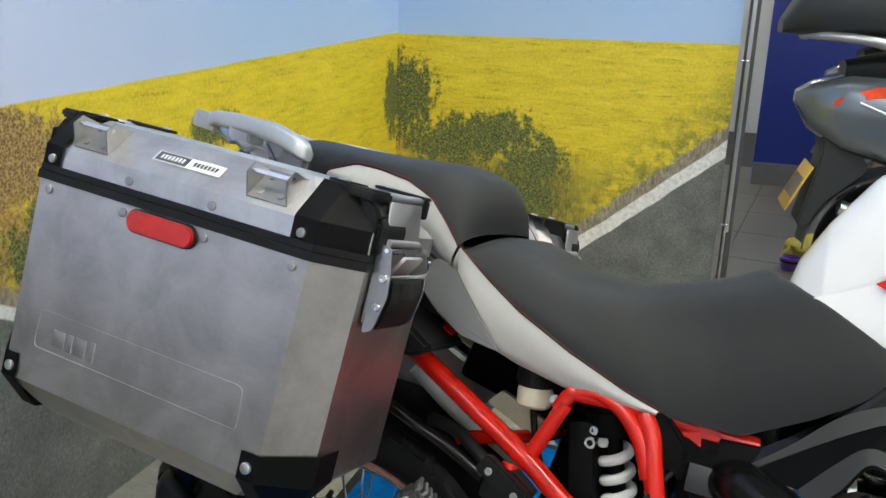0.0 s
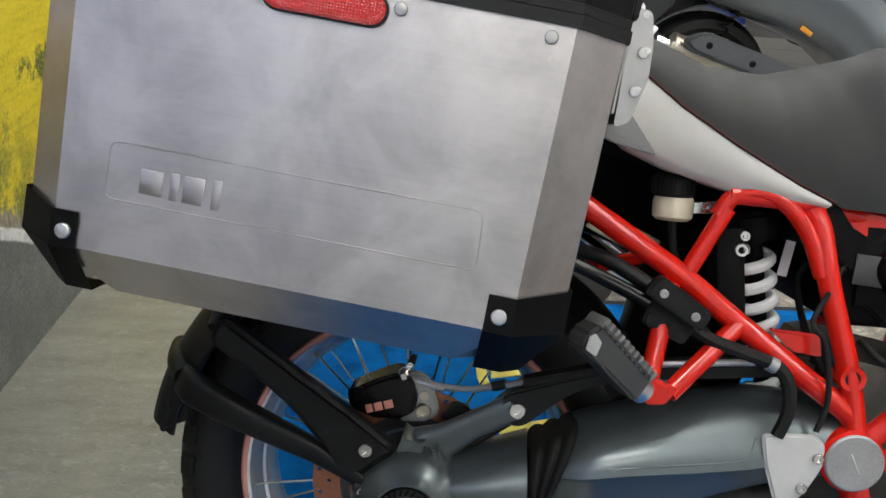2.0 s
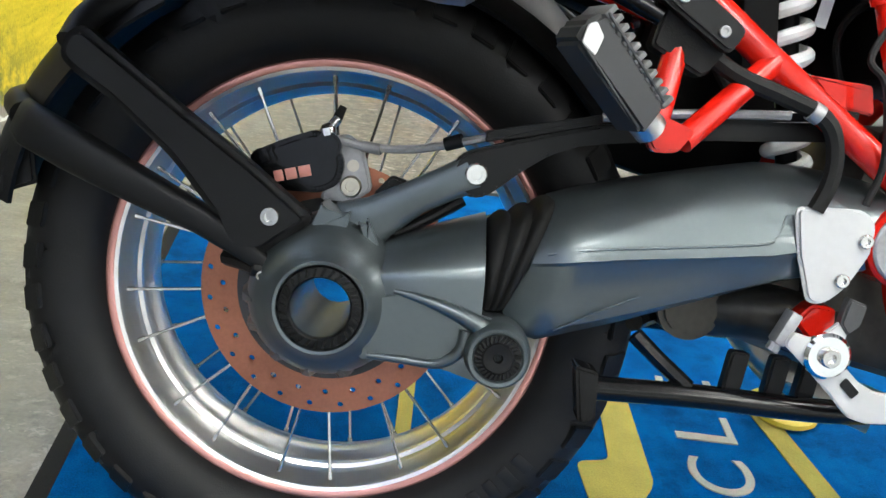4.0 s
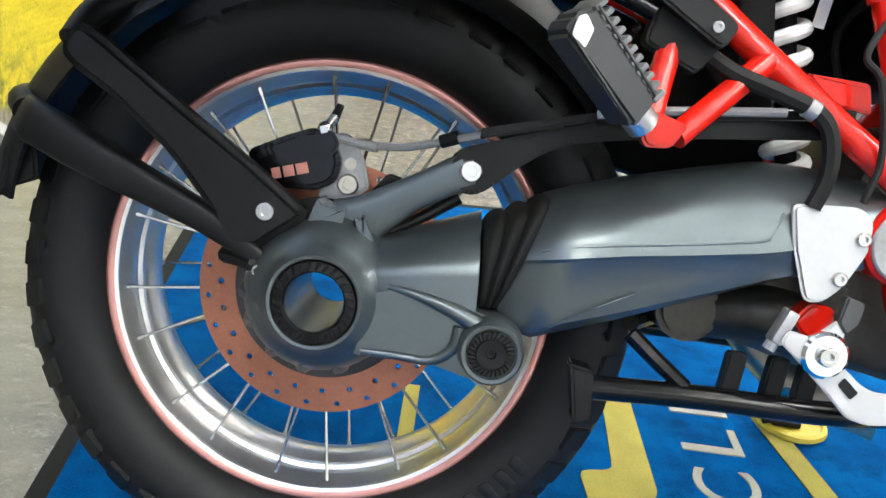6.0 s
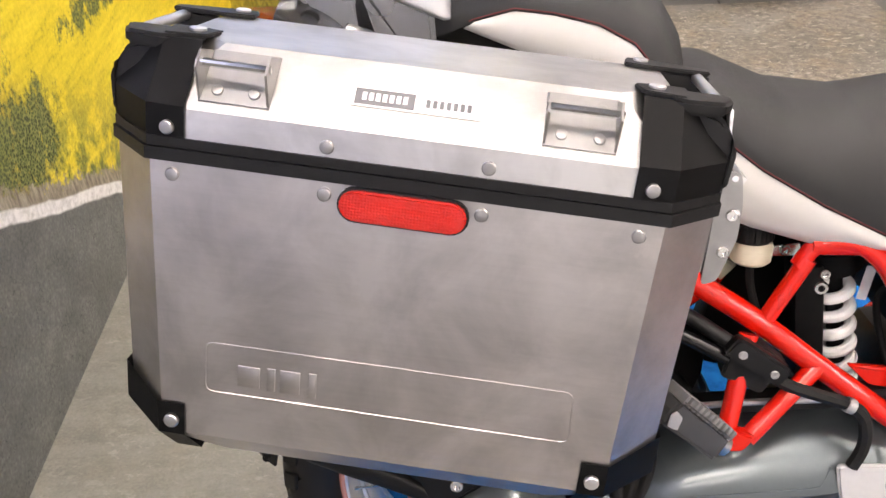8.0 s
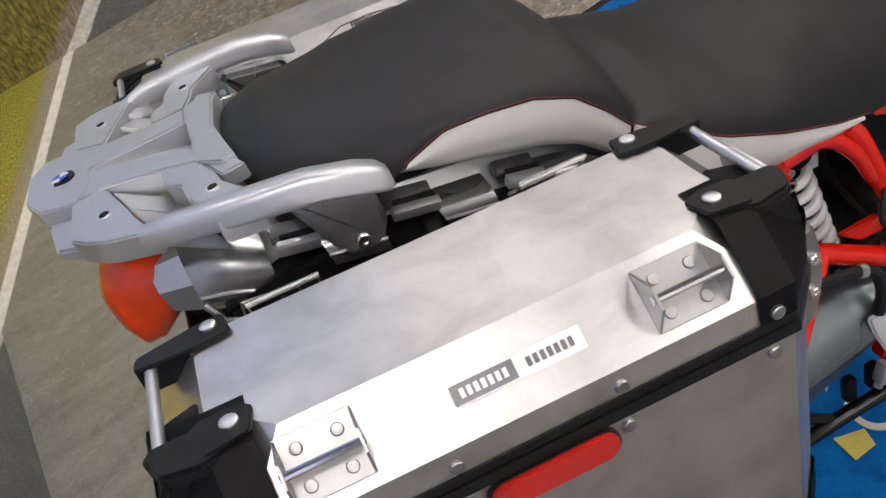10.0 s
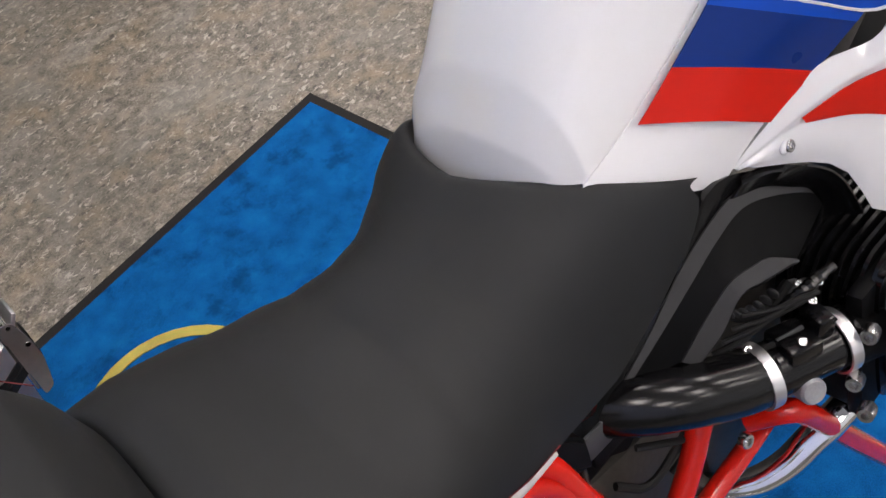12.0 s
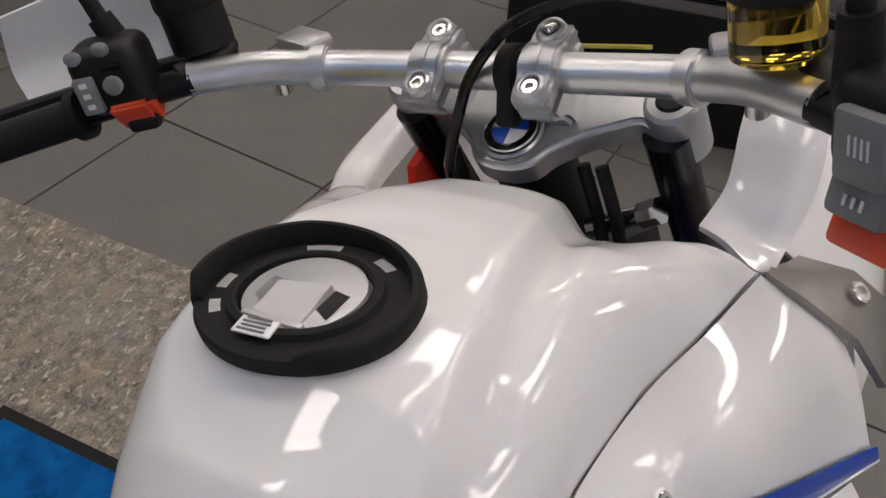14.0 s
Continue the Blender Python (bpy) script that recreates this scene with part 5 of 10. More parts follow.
# ---- panniers ----
def pannier(side, label):
    """An aluminium side case. Local x along the case, o outwards from its outer face, z up from the body's top edge."""
    m = BIKE @ Matrix.Translation((-0.0665, side * 0.475, 0.8925)) @ pose(0, 0, 0, 0, 6.5, 0)
    p = thing("pannier", m, label, "pannier", "side cases")

    def P(x, o, z):
        return (x, side * o, z)

    def flip(bm):
        if side < 0:
            bmesh.ops.transform(bm, matrix=Matrix.Diagonal((1, -1, 1, 1)), verts=bm.verts[:])
        return bm

    def ring(z, inset=0.0, x0=-0.238, x1=0.242, ch=0.044, back=0.0):
        o0, o1 = -0.222 + back, 0.0 - inset
        x0, x1 = x0 + inset, x1 - inset
        return [(x0, o0 + 0.02, z), (x0 + 0.02, o0, z), (x1 - 0.02, o0, z), (x1, o0 + 0.02, z), (x1, o1 - ch, z), (x1 - ch, o1, z), (x0 + ch, o1, z), (x0, o1 - ch, z)]

    bm = bmesh.new()
    skin(bm, [ring(0.004), ring(-0.243, 0.0, -0.232, 0.238), ring(-0.283, 0.040, -0.230, 0.236)], close=True, caps=True)
    e = [e for e in bm.edges if len(e.link_faces) == 2 and e.calc_face_angle() > 0.3]
    bmesh.ops.bevel(bm, geom=e, offset=0.0025, segments=2, affect="EDGES")
    body = part("body", flip(bm), ALU, p, "brushed aluminium case body", smooth=22)
    # pressed rectangle and plain raised bars in place of the maker's mark
    bm = bmesh.new()
    pts = rounded([(-0.150, -0.150), (0.155, -0.149), (0.158, -0.197), (-0.150, -0.197)], 0.008)
    tube(bm, [(x, 0.0002, z) for x, z in pts], 0.0006, n=6, smooth=False, close=True)
    part("pressed_line", flip(bm), ALU, body)
    for k, (x, w, h) in enumerate(((-0.113, 0.019, 0.020), (-0.094, 0.007, 0.022), (-0.078, 0.017, 0.022), (-0.059, 0.007, 0.024))):
        bm = bmesh.new()
        box(bm, (x, 0.0002, -0.178), (w, 0.0012, h), bevel=0.0005)
        part("embossed_bar", flip(bm), ALU, body)
    # gasket band, two black beads
    for z, h, o in ((0.008, 0.010, 0.003), (0.0175, 0.0075, 0.0015)):
        bm = bmesh.new()
        skin(bm, [ring(z - h / 2, -o), ring(z + h / 2, -o)], close=True, caps=True)
        part("gasket", flip(bm), BLACK, p)
    # lid
    bm = bmesh.new()
    skin(bm, [ring(0.0215), ring(0.044), ring(0.088, 0.044, back=0.046)], close=True, caps=True)
    e = [e for e in bm.edges if len(e.link_faces) == 2 and e.calc_face_angle() > 0.3]
    bmesh.ops.bevel(bm, geom=e, offset=0.003, segments=3, affect="EDGES")
    lid = part("lid", flip(bm), ALU_TOP, p, "brushed aluminium lid", smooth=22)
    # latch plates on the slope towards the seat
    for x in (-0.118, 0.122):
        bm = bmesh.new()
        box(bm, (0, 0, 0.0015), (0.050, 0.030, 0.003), bevel=0.001)
        bmesh.ops.transform(bm, matrix=pose(x, -0.199, 0.0665, 44, 0, 0), verts=bm.verts[:])
        plate = part("latch_plate", flip(bm), GREY_METAL, lid, "dark metal latch plate")
        bm = bmesh.new()
        tube(bm, [(-0.030, -0.018, 0.006), (0.030, -0.018, 0.006), (0.030, 0.012, 0.009), (-0.030, 0.012, 0.009)], 0.0026, n=8, smooth=False, close=True)
        bmesh.ops.transform(bm, matrix=pose(x, -0.201, 0.0665, 44, 0, 0), verts=bm.verts[:])
        part("latch_loop", flip(bm), STEEL, plate, "bright wire latch loop")
        for dx in (-0.016, 0.016):
            bolt(plate, P(x + dx, -0.2075, 0.0615), (0, -0.7 * side, 0.7), 0.005, 0.003, SATIN, socket=False)
    # black corner caps with lugs and a lashing bar
    for d in (-1, 1):
        cx = 0.002
        bm = bmesh.new()
        inner, outer = 0.168, 0.246
        rows = []
        for x, grow in ((inner, 0.0022), (inner + 0.030, 0.0022), (0.2, 0.0022), (0.2395, 0.0022)):
            cut = max(0.0, x - 0.196)
            o_face = 0.0 - cut + grow
            rows.append([(cx + d * x, o_face, 0.0215), (cx + d * x, o_face, 0.044 + grow), (cx + d * x, min(o_face, 0.0) - 0.040 + grow * 0.6, 0.088 + grow * 0.4 - cut * 0.25), (cx + d * x, -0.085 - cut * 0.5, 0.0895 - cut * 0.25), (cx + d * x, -0.085 - cut * 0.5, 0.080 - cut * 0.25)])
        skin(bm, rows)
        end = [bm.verts.new(v) for v in ((cx + d * 0.2415, -0.043, 0.0215), (cx + d * 0.2415, -0.043, 0.062), (cx + d * 0.2415, -0.105, 0.076), (cx + d * 0.2415, -0.105, 0.0215))]
        bm.faces.new(end)
        bmesh.ops.solidify(bm, geom=bm.faces[:], thickness=0.002)
        cap = part("corner_cap", flip(bm), BLACK, lid, "black moulded corner cap", smooth=25)
        # end block closing the corner
        bm = bmesh.new()
        prism(bm, rounded([(cx + d * 0.198, 0.0225), (cx + d * 0.246, 0.0225), (cx + d * 0.248, 0.052), (cx + d * 0.232, 0.078), (cx + d * 0.200, 0.086)], 0.006), -0.108, -0.046, bevel=0.004)
        part("cap_block", flip(bm), BLACK, cap)
        # outer lug: a thick visor over the corner; inner lug: a flat strap with a web under its end
        def slab(name, plan, zb, zt, bev):
            bm = bmesh.new()
            a = [bm.verts.new((cx + d * x, o, zb)) for x, o in plan]
            b = [bm.verts.new((cx + d * x, o, zt)) for x, o in plan]
            fs = [bm.faces.new(a[::-1]), bm.faces.new(b)]
            for k in range(len(plan)):
                fs.append(bm.faces.new((a[k], a[(k + 1) % len(plan)], b[(k + 1) % len(plan)], b[k])))
            bmesh.ops.recalc_face_normals(bm, faces=fs)
            bmesh.ops.bevel(bm, geom=bm.edges[:], offset=bev, segments=2, affect="EDGES")
            return part(name, flip(bm), BLACK, cap)

        slab("outer_lug", rounded([(0.172, -0.0735), (0.234, -0.0740), (0.241, -0.066), (0.230, -0.040), (0.200, -0.034), (0.174, -0.046)], 0.004, 2), 0.0790, 0.0905, 0.0028)
        slab("outer_tab", rounded([(0.163, -0.071), (0.180, -0.0765), (0.205, -0.0755), (0.200, -0.040), (0.168, -0.046)], 0.004, 2), 0.0885, 0.0920, 0.0008)
        slab("inner_lug", rounded([(0.164, -0.160), (0.168, -0.188), (0.192, -0.186), (0.238, -0.176), (0.240, -0.160), (0.190, -0.157)], 0.004, 2), 0.0885, 0.0925, 0.0010)
        slab("lug_web", [(0.200, -0.172), (0.238, -0.172), (0.240, -0.163), (0.200, -0.163)], 0.066, 0.0885, 0.0015)
        bolt(cap, P(cx + d * 0.180, -0.061, 0.0918), (0, 0, 1), 0.0068, 0.0026, SATIN, socket=False)
        bolt(cap, P(cx + d * 0.180, -0.176, 0.0923), (0, 0, 1), 0.0068, 0.0026, SATIN, socket=False)
        bm = bmesh.new()
        rod(bm, P(cx + d * 0.229, -0.064, 0.0855), P(cx + d * 0.229, -0.165, 0.0855), 0.0048, n=14)
        part("lashing_bar", bm, SATIN, cap, "silver lashing bar")
        bolt(cap, P(cx + d * 0.181, 0.0022, 0.0295), (0, side, 0), 0.0055, 0.003, LATCH, socket=False)
        # bottom corner guards
        bm = bmesh.new()
        x0, x1 = cx + d * 0.170, cx + d * 0.2405
        rows = [[(x0, 0.002, -0.213), (x0, 0.002, -0.244), (x0, -0.040, -0.2865), (x0, -0.080, -0.2865)],
                [(cx + d * 0.193, 0.002, -0.213), (cx + d * 0.193, 0.002, -0.244), (cx + d * 0.193, -0.040, -0.2865), (cx + d * 0.193, -0.080, -0.2865)],
                [(x1, -0.044, -0.206), (x1, -0.044, -0.244), (x1 - d * 0.03, -0.060, -0.2865), (x1 - d * 0.03, -0.090, -0.2865)],
                [(x1, -0.085, -0.206), (x1, -0.085, -0.244), (x1 - d * 0.03, -0.085, -0.2865), (x1 - d * 0.035, -0.100, -0.2865)]]
        skin(bm, rows)
        bmesh.ops.solidify(bm, geom=bm.faces[:], thickness=0.002)
        guard = part("bottom_guard", flip(bm), BLACK, p, "black bottom corner guard", smooth=20)
        bolt(guard, P(cx + d * 0.181, 0.0025, -0.230), (0, side, 0), 0.0065, 0.0035, SATIN, socket=False)
    for x in (-0.058, 0.063):
        bolt(lid, P(x, 0.0, 0.0295), (0, side, 0), 0.0055, 0.003, LATCH, socket=False)
    for x in (-0.176, -0.058, 0.062, 0.180):
        bolt(body, P(x, 0.0, -0.0075), (0, side, 0), 0.0055, 0.003, LATCH, socket=False)
    # two strap brackets on the sloping edge
    for x in (-0.131, 0.126):
        bm = bmesh.new()
        t = Matrix.Translation((x, -0.022, 0.066)) @ pose(0, 0, 0, -45, 0, 0)
        box(bm, (0, 0.0, 0.0012), (0.054, 0.046, 0.0018), bevel=0.0005)
        for s in (-1, 1):
            prism_pts = [(-0.023, 0.0), (0.023, 0.0), (0.010, 0.026), (-0.006, 0.026)]
            v = [bm.verts.new((s * 0.026 + q, a, b)) for q in (-0.0009, 0.0009) for a, b in prism_pts]
            for f in ((0, 1, 2, 3), (7, 6, 5, 4), (0, 4, 5, 1), (1, 5, 6, 2), (2, 6, 7, 3), (3, 7, 4, 0)):
                bm.faces.new([v[k] for k in f])
        bmesh.ops.transform(bm, matrix=t, verts=bm.verts[:])
        br = part("strap_bracket", flip(bm), LATCH, lid, "bent steel strap bracket", smooth=20)
        bm = bmesh.new()
        rod(bm, (-0.028, 0.002, 0.021), (0.028, 0.002, 0.021), 0.0032, n=10)
        bmesh.ops.transform(bm, matrix=t, verts=bm.verts[:])
        part("bracket_pin", flip(bm), CHROME, br)
        for bx in (-0.014, 0.014):
            for by in (-0.012, 0.013):
                c = t @ Vector((bx, by, 0.002))
                bolt(br, (c.x, side * c.y, c.z), (0, side, 1), 0.0045, 0.002, LATCH, socket=False)
    # sticker with unreadable-size bars
    t = Matrix.Translation((0.003, -0.0205, 0.0655)) @ pose(0, 0, 0, -45, 0, 0)
    bm = bmesh.new()
    box(bm, (0, 0, 0.0006), (0.098, 0.0165, 0.0006))
    bmesh.ops.transform(bm, matrix=t, verts=bm.verts[:])
    st = part("sticker", flip(bm), STICKER, lid, "white and dark grey sticker")
    bm = bmesh.new()
    box(bm, (-0.0235, 0, 0.0011), (0.045, 0.0135, 0.0006))
    bmesh.ops.transform(bm, matrix=t, verts=bm.verts[:])
    part("sticker_field", flip(bm), LID_PRINT, st)
    for x, w, material in ((-0.0235, 0.036, STICKER), (0.0245, 0.036, LID_PRINT)):
        for k in range(7):
            bm = bmesh.new()
            box(bm, (x - w / 2 + w * (k + 0.5) / 7, 0, 0.0016), (w / 7 * 0.62, 0.0066, 0.0004))
            bmesh.ops.transform(bm, matrix=t, verts=bm.verts[:])
            part("print_bar", flip(bm), material, st)
    # red reflector
    bm = bmesh.new()
    pts = [(0.003 + 0.0365 * d + 0.0140 * math.cos(a), -0.012 + 0.0140 * math.sin(a)) for d, r in ((1, (-90, 90)), (-1, (90, 270))) for a in [radians(lerp(*r, k / 10)) for k in range(11)]]
    prism(bm, pts, -0.001, 0.004)
    surround = part("reflector_frame", flip(bm), BLACK, p, "black reflector surround")
    bm = bmesh.new()
    pts = [(0.003 + 0.0365 * d + 0.0124 * math.cos(a), -0.012 + 0.0124 * math.sin(a)) for d, r in ((1, (-90, 90)), (-1, (90, 270))) for a in [radians(lerp(*r, k / 10)) for k in range(11)]]
    prism(bm, pts, 0.002, 0.0075, bevel=0.0018)
    part("reflector", flip(bm), RED_LENS, surround, "red prism reflector")
    # latch on the front end: lid plate, channel with two flanges, hook flap and black lever
    bm = bmesh.new()
    box(bm, (0.2455, -0.104, 0.058), (0.003, 0.080, 0.048), (0, -8, 0), bevel=0.001)
    rod(bm, (0.250, -0.066, 0.037), (0.250, -0.142, 0.037), 0.0042, n=12)
    part("lid_plate", flip(bm), SATIN, p, "bright lid catch plate")
    bm = bmesh.new()
    box(bm, (0.2450, -0.104, -0.010), (0.003, 0.092, 0.086), bevel=0.0008)
    for o in (-0.058, -0.150):
        prism(bm, rounded([(0.2440, 0.036), (0.2600, 0.034), (0.2660, 0.008), (0.2680, -0.020), (0.2600, -0.058), (0.2480, -0.064)], 0.005), o - 0.0012, o + 0.0012)
    latch = part("latch", flip(bm), LATCH, p, "steel case latch", smooth=20)
    bm = bmesh.new()
    rod(bm, (0.262, -0.056, 0.002), (0.262, -0.152, 0.002), 0.0030, n=10)
    rod(bm, (0.255, -0.056, 0.030), (0.255, -0.152, 0.030), 0.0026, n=10)
    part("latch_pin", flip(bm), CHROME, latch)
    bm = bmesh.new()
    box(bm, (0.262, -0.100, 0.015), (0.005, 0.046, 0.026), (0, 32, 0), bevel=0.0015)
    part("hook_flap", flip(bm), SATIN, latch, "pale hook flap")
    bm = bmesh.new()
    prism(bm, rounded([(0.2470, 0.004), (0.2660, 0.000), (0.2690, -0.022), (0.2620, -0.054), (0.2500, -0.062)], 0.006), -0.144, -0.064, bevel=0.003)
    lever = part("lever", flip(bm), BLACK, latch, "black latch lever")
    # Solid dark patch on the lever, in place of a recess's shade.
    bm = bmesh.new()
    box(bm, (0.2682, -0.104, -0.014), (0.002, 0.030, 0.022), bevel=0.0008)
    part("lever_shade_patch", flip(bm), RUBBER, lever)
    for z in (0.000, -0.032):
        bolt(latch, P(0.2590, -0.0565, z), (0, side, 0), 0.005, 0.003, STEEL)
    for o in (-0.070, -0.126):
        bolt(latch, P(0.2465, o, 0.026), (1, 0, 0), 0.0042, 0.002, STEEL, socket=False)
    return p


pannier(-1, "square aluminium pannier with black corners and red reflector")
pannier(1, "square aluminium pannier with black corners, beyond the seat")

# ---- seats ----
def bow(v, hard=0.8):
    """From the middle (0) to the edge (1): share of the width, share of the drop."""
    a = v * math.pi / 2
    return math.sin(a) ** hard, (1 - math.cos(a)) ** 1.25


def rider_seat():
    seat = new("rider_seat")
    seat.parent = bike
    tagged(seat, "black vinyl rider's seat with pale grey sides and dark red stitching")
    # centre line: u, x, z
    mid = [(0.0, 0.180, 0.892), (0.06, 0.200, 0.922), (0.15, 0.240, 0.922), (0.35, 0.320, 0.890), (0.55, 0.400, 0.884), (0.75, 0.465, 0.898), (0.90, 0.516, 0.914), (1.0, 0.544, 0.927)]
    # lower edge of the black cover: u, x, y, z
    low = [(0.0, 0.182, 0.190, 0.902), (0.15, 0.225, 0.190, 0.866), (0.30, 0.275, 0.188, 0.830), (0.45, 0.345, 0.180, 0.790), (0.58, 0.420, 0.166, 0.753), (0.68, 0.475, 0.152, 0.731), (0.78, 0.560, 0.148, 0.727), (0.86, 0.635, 0.150, 0.764), (0.92, 0.688, 0.151, 0.798), (0.97, 0.711, 0.149, 0.826), (1.0, 0.705, 0.144, 0.847)]
    # the same edge on the side-stand side, where the lip ends short against the tank
    low_far = [(u, x - 0.042 * max(0.0, 1 - u / 0.3), y * lerp(0.70, 0.94, min(1.0, u / 0.32) ** 0.75), z) for u, x, y, z in low if u < 0.7] + [(0.78, 0.550, 0.144, 0.744), (0.86, 0.592, 0.158, 0.802), (0.92, 0.612, 0.166, 0.842), (0.97, 0.630, 0.164, 0.872), (1.0, 0.636, 0.156, 0.887)]
    rows = []
    NU, NV = 44, 14
    for i in range(NU + 1):
        u = i / NU
        cx, cz = curve_at(mid, u)
        lx, ly, lz = curve_at(low, u)
        row = []
        for j in range(-NV, NV + 1):
            v = abs(j) / NV
            f, g = bow(v, 0.86)
            g = lerp(g, 1 - math.cos(v * math.pi / 2), 0.8)
            if u > 0.7:
                # towards the tank the lip wraps round
                w = (u - 0.7) / 0.3
                g = lerp(g, v**1.62, w)
            s = 1 if j > 0 else -1
            lx, ly, lz = curve_at(low_far if s > 0 else low, u)
            x = lerp(cx, lx, v ** (2.2 if u < 0.7 else lerp(2.2, 1.25, (u - 0.7) / 0.3)))
            y = s * ly * f
            z = cz - (cz - lz) * g
            row.append((x, y, z))
        rows.append(row)
    bm = bmesh.new()
    skin(bm, rows)
    # front lip turned down towards the tank
    tip = rows[-1]
    roll = []
    for k in range(1, 11):
        a = math.pi * k / 10
        roll.append([(x + 0.017 * math.sin(a) * 0.6 + 0.012 * k / 10, y * (1 - 0.05 * k / 10), z - 0.010 * (1 - math.cos(a)) + 0.006 * math.sin(a)) for x, y, z in tip])
    roll.append([(x + 0.010, y * 0.92, z - 0.080) for x, y, z in tip])
    skin(bm, [tip, *roll])
    back = rows[0]
    skin(bm, [[(x - 0.002, y * 0.99, z - 0.07) for x, y, z in back], back])
    bmesh.ops.remove_doubles(bm, verts=bm.verts[:], dist=0.0002)
    part("cover", bm, SEAT_BLACK, seat, "black vinyl cover", smooth=60)
    # pale side panels below the seam
    bot = [(0.0, 0.168, 0.172, 0.868), (0.1, 0.190, 0.172, 0.812), (0.2, 0.225, 0.168, 0.780), (0.3, 0.275, 0.164, 0.760), (0.45, 0.340, 0.160, 0.742), (0.58, 0.410, 0.154, 0.732), (0.68, 0.474, 0.148, 0.729)]
    for s in (-1, 1):
        bm = bmesh.new()
        rows = []
        for i in range(31):
            u = 0.65 * i / 30
            lx, ly, lz = curve_at(low_far if s > 0 else low, u)
            bx, by, bz = curve_at(bot, u)
            by = min(by, ly - 0.006)
            row = []
            for k in range(7):
                t = k / 6
                puff = 0.006 * math.sin(math.pi * t)
                row.append((lerp(lx, bx, t), s * (lerp(ly - 0.0008, by, t) + puff), lerp(lz, bz, t)))
            row.append((bx, s * (by - 0.05), bz - 0.002))
            rows.append(row)
        skin(bm, rows)
        part("side_panel", bm, SEAT_GREY, seat, "pale grey vinyl side", smooth=60)
        bm = bmesh.new()
        line = [curve_at(low_far if s > 0 else low, 0.66 * i / 60) for i in range(61)]
        tube(bm, [(x, s * (y + 0.0012), z + 0.003) for x, y, z in line], 0.0008, n=5, smooth=False)
        part("stitching", bm, THREAD, seat, "dark red stitching")
    bm = bmesh.new()
    prism(bm, [(0.19, 0.80), (0.22, 0.84), (0.40, 0.80), (0.50, 0.80), (0.54, 0.77), (0.48, 0.735), (0.30, 0.755)], -0.10, 0.10)
    part("seat_base", bm, BLACK, seat)


def pillion_seat():
    seat = new("pillion_seat")
    seat.parent = bike
    tagged(seat, "black vinyl pillion seat with pale grey sides and dark red stitching")
    mid = [(0.0, -0.178, 0.965), (0.04, -0.178, 1.008), (0.10, -0.162, 1.026), (0.2, -0.125, 1.033), (0.4, -0.05, 1.025), (0.6, 0.04, 1.020), (0.78, 0.125, 1.019), (0.88, 0.165, 1.003), (0.95, 0.190, 0.965), (1.0, 0.198, 0.925)]
    low = [(0.0, -0.160, 0.105, 0.950), (0.06, -0.148, 0.140, 0.952), (0.14, -0.110, 0.170, 0.960), (0.25, -0.062, 0.183, 0.968), (0.34, -0.030, 0.186, 0.982), (0.44, 0.010, 0.188, 0.993), (0.56, 0.050, 0.190, 0.989), (0.68, 0.095, 0.191, 0.979), (0.80, 0.132, 0.192, 0.960), (0.91, 0.160, 0.192, 0.928), (1.0, 0.178, 0.190, 0.902)]
    slim = [(0.0, 0.78), (0.3, 0.72), (0.5, 0.74), (0.7, 0.80), (0.85, 0.82), (1.0, 0.74)]     # share of the width on the side-stand side
    rows = []
    NU, NV = 44, 14
    for i in range(NU + 1):
        u = i / NU
        cx, cz = curve_at(mid, u)
        lx, ly, lz = curve_at(low, u)
        row = []
        for j in range(-NV, NV + 1):
            v = abs(j) / NV
            f, g = bow(v, 0.90)
            g = lerp(g, 1 - math.cos(v * math.pi / 2), 0.9)
            g = g**1.25
            s = 1 if j > 0 else -1
            back_set = 0.045 * max(0.0, (u - 0.6) / 0.4) if s > 0 else 0.0
            row.append((lerp(cx, lx - back_set, v**2), s * ly * f * (curve_at(slim, u)[0] if s > 0 else 1.0), cz - (cz - lz) * g))
        rows.append(row)
    bm = bmesh.new()
    skin(bm, rows)
    bmesh.ops.remove_doubles(bm, verts=bm.verts[:], dist=0.0002)
    part("cover", bm, SEAT_BLACK, seat, "black vinyl cover", smooth=60)
    bot = [(0.34, -0.042, 0.178, 0.974), (0.44, 0.008, 0.178, 0.955), (0.56, 0.050, 0.178, 0.940), (0.68, 0.092, 0.178, 0.926), (0.80, 0.128, 0.176, 0.905), (0.91, 0.152, 0.175, 0.880), (1.0, 0.164, 0.174, 0.868)]
    for s in (-1, 1):
        bm = bmesh.new()
        rows = []
        for i in range(25):
            u = lerp(0.34, 1.0, i / 24)
            lx, ly, lz = curve_at(low, u)
            bx, by, bz = curve_at(bot, u)
            if s > 0:
                lx, bx = lx - 0.045 * max(0.0, (u - 0.6) / 0.4), bx - 0.045 * max(0.0, (u - 0.6) / 0.4)
            row = []
            for k in range(7):
                t = k / 6
                row.append((lerp(lx, bx, t), s * (curve_at(slim, u)[0] if s > 0 else 1.0) * (lerp(ly - 0.0008, by, t) + 0.005 * math.sin(math.pi * t)), lerp(lz, bz, t)))
            row.append((bx, s * (by - 0.05), bz - 0.004))
            rows.append(row)
        skin(bm, rows)
        part("side_panel", bm, SEAT_GREY, seat, "pale grey vinyl side", smooth=60)
        bm = bmesh.new()
        line = [curve_at(low, lerp(0.32, 1.0, i / 60)) for i in range(61)]
        tube(bm, [(x, s * (y + 0.0012), z + 0.003) for x, y, z in line], 0.0008, n=5, smooth=False)
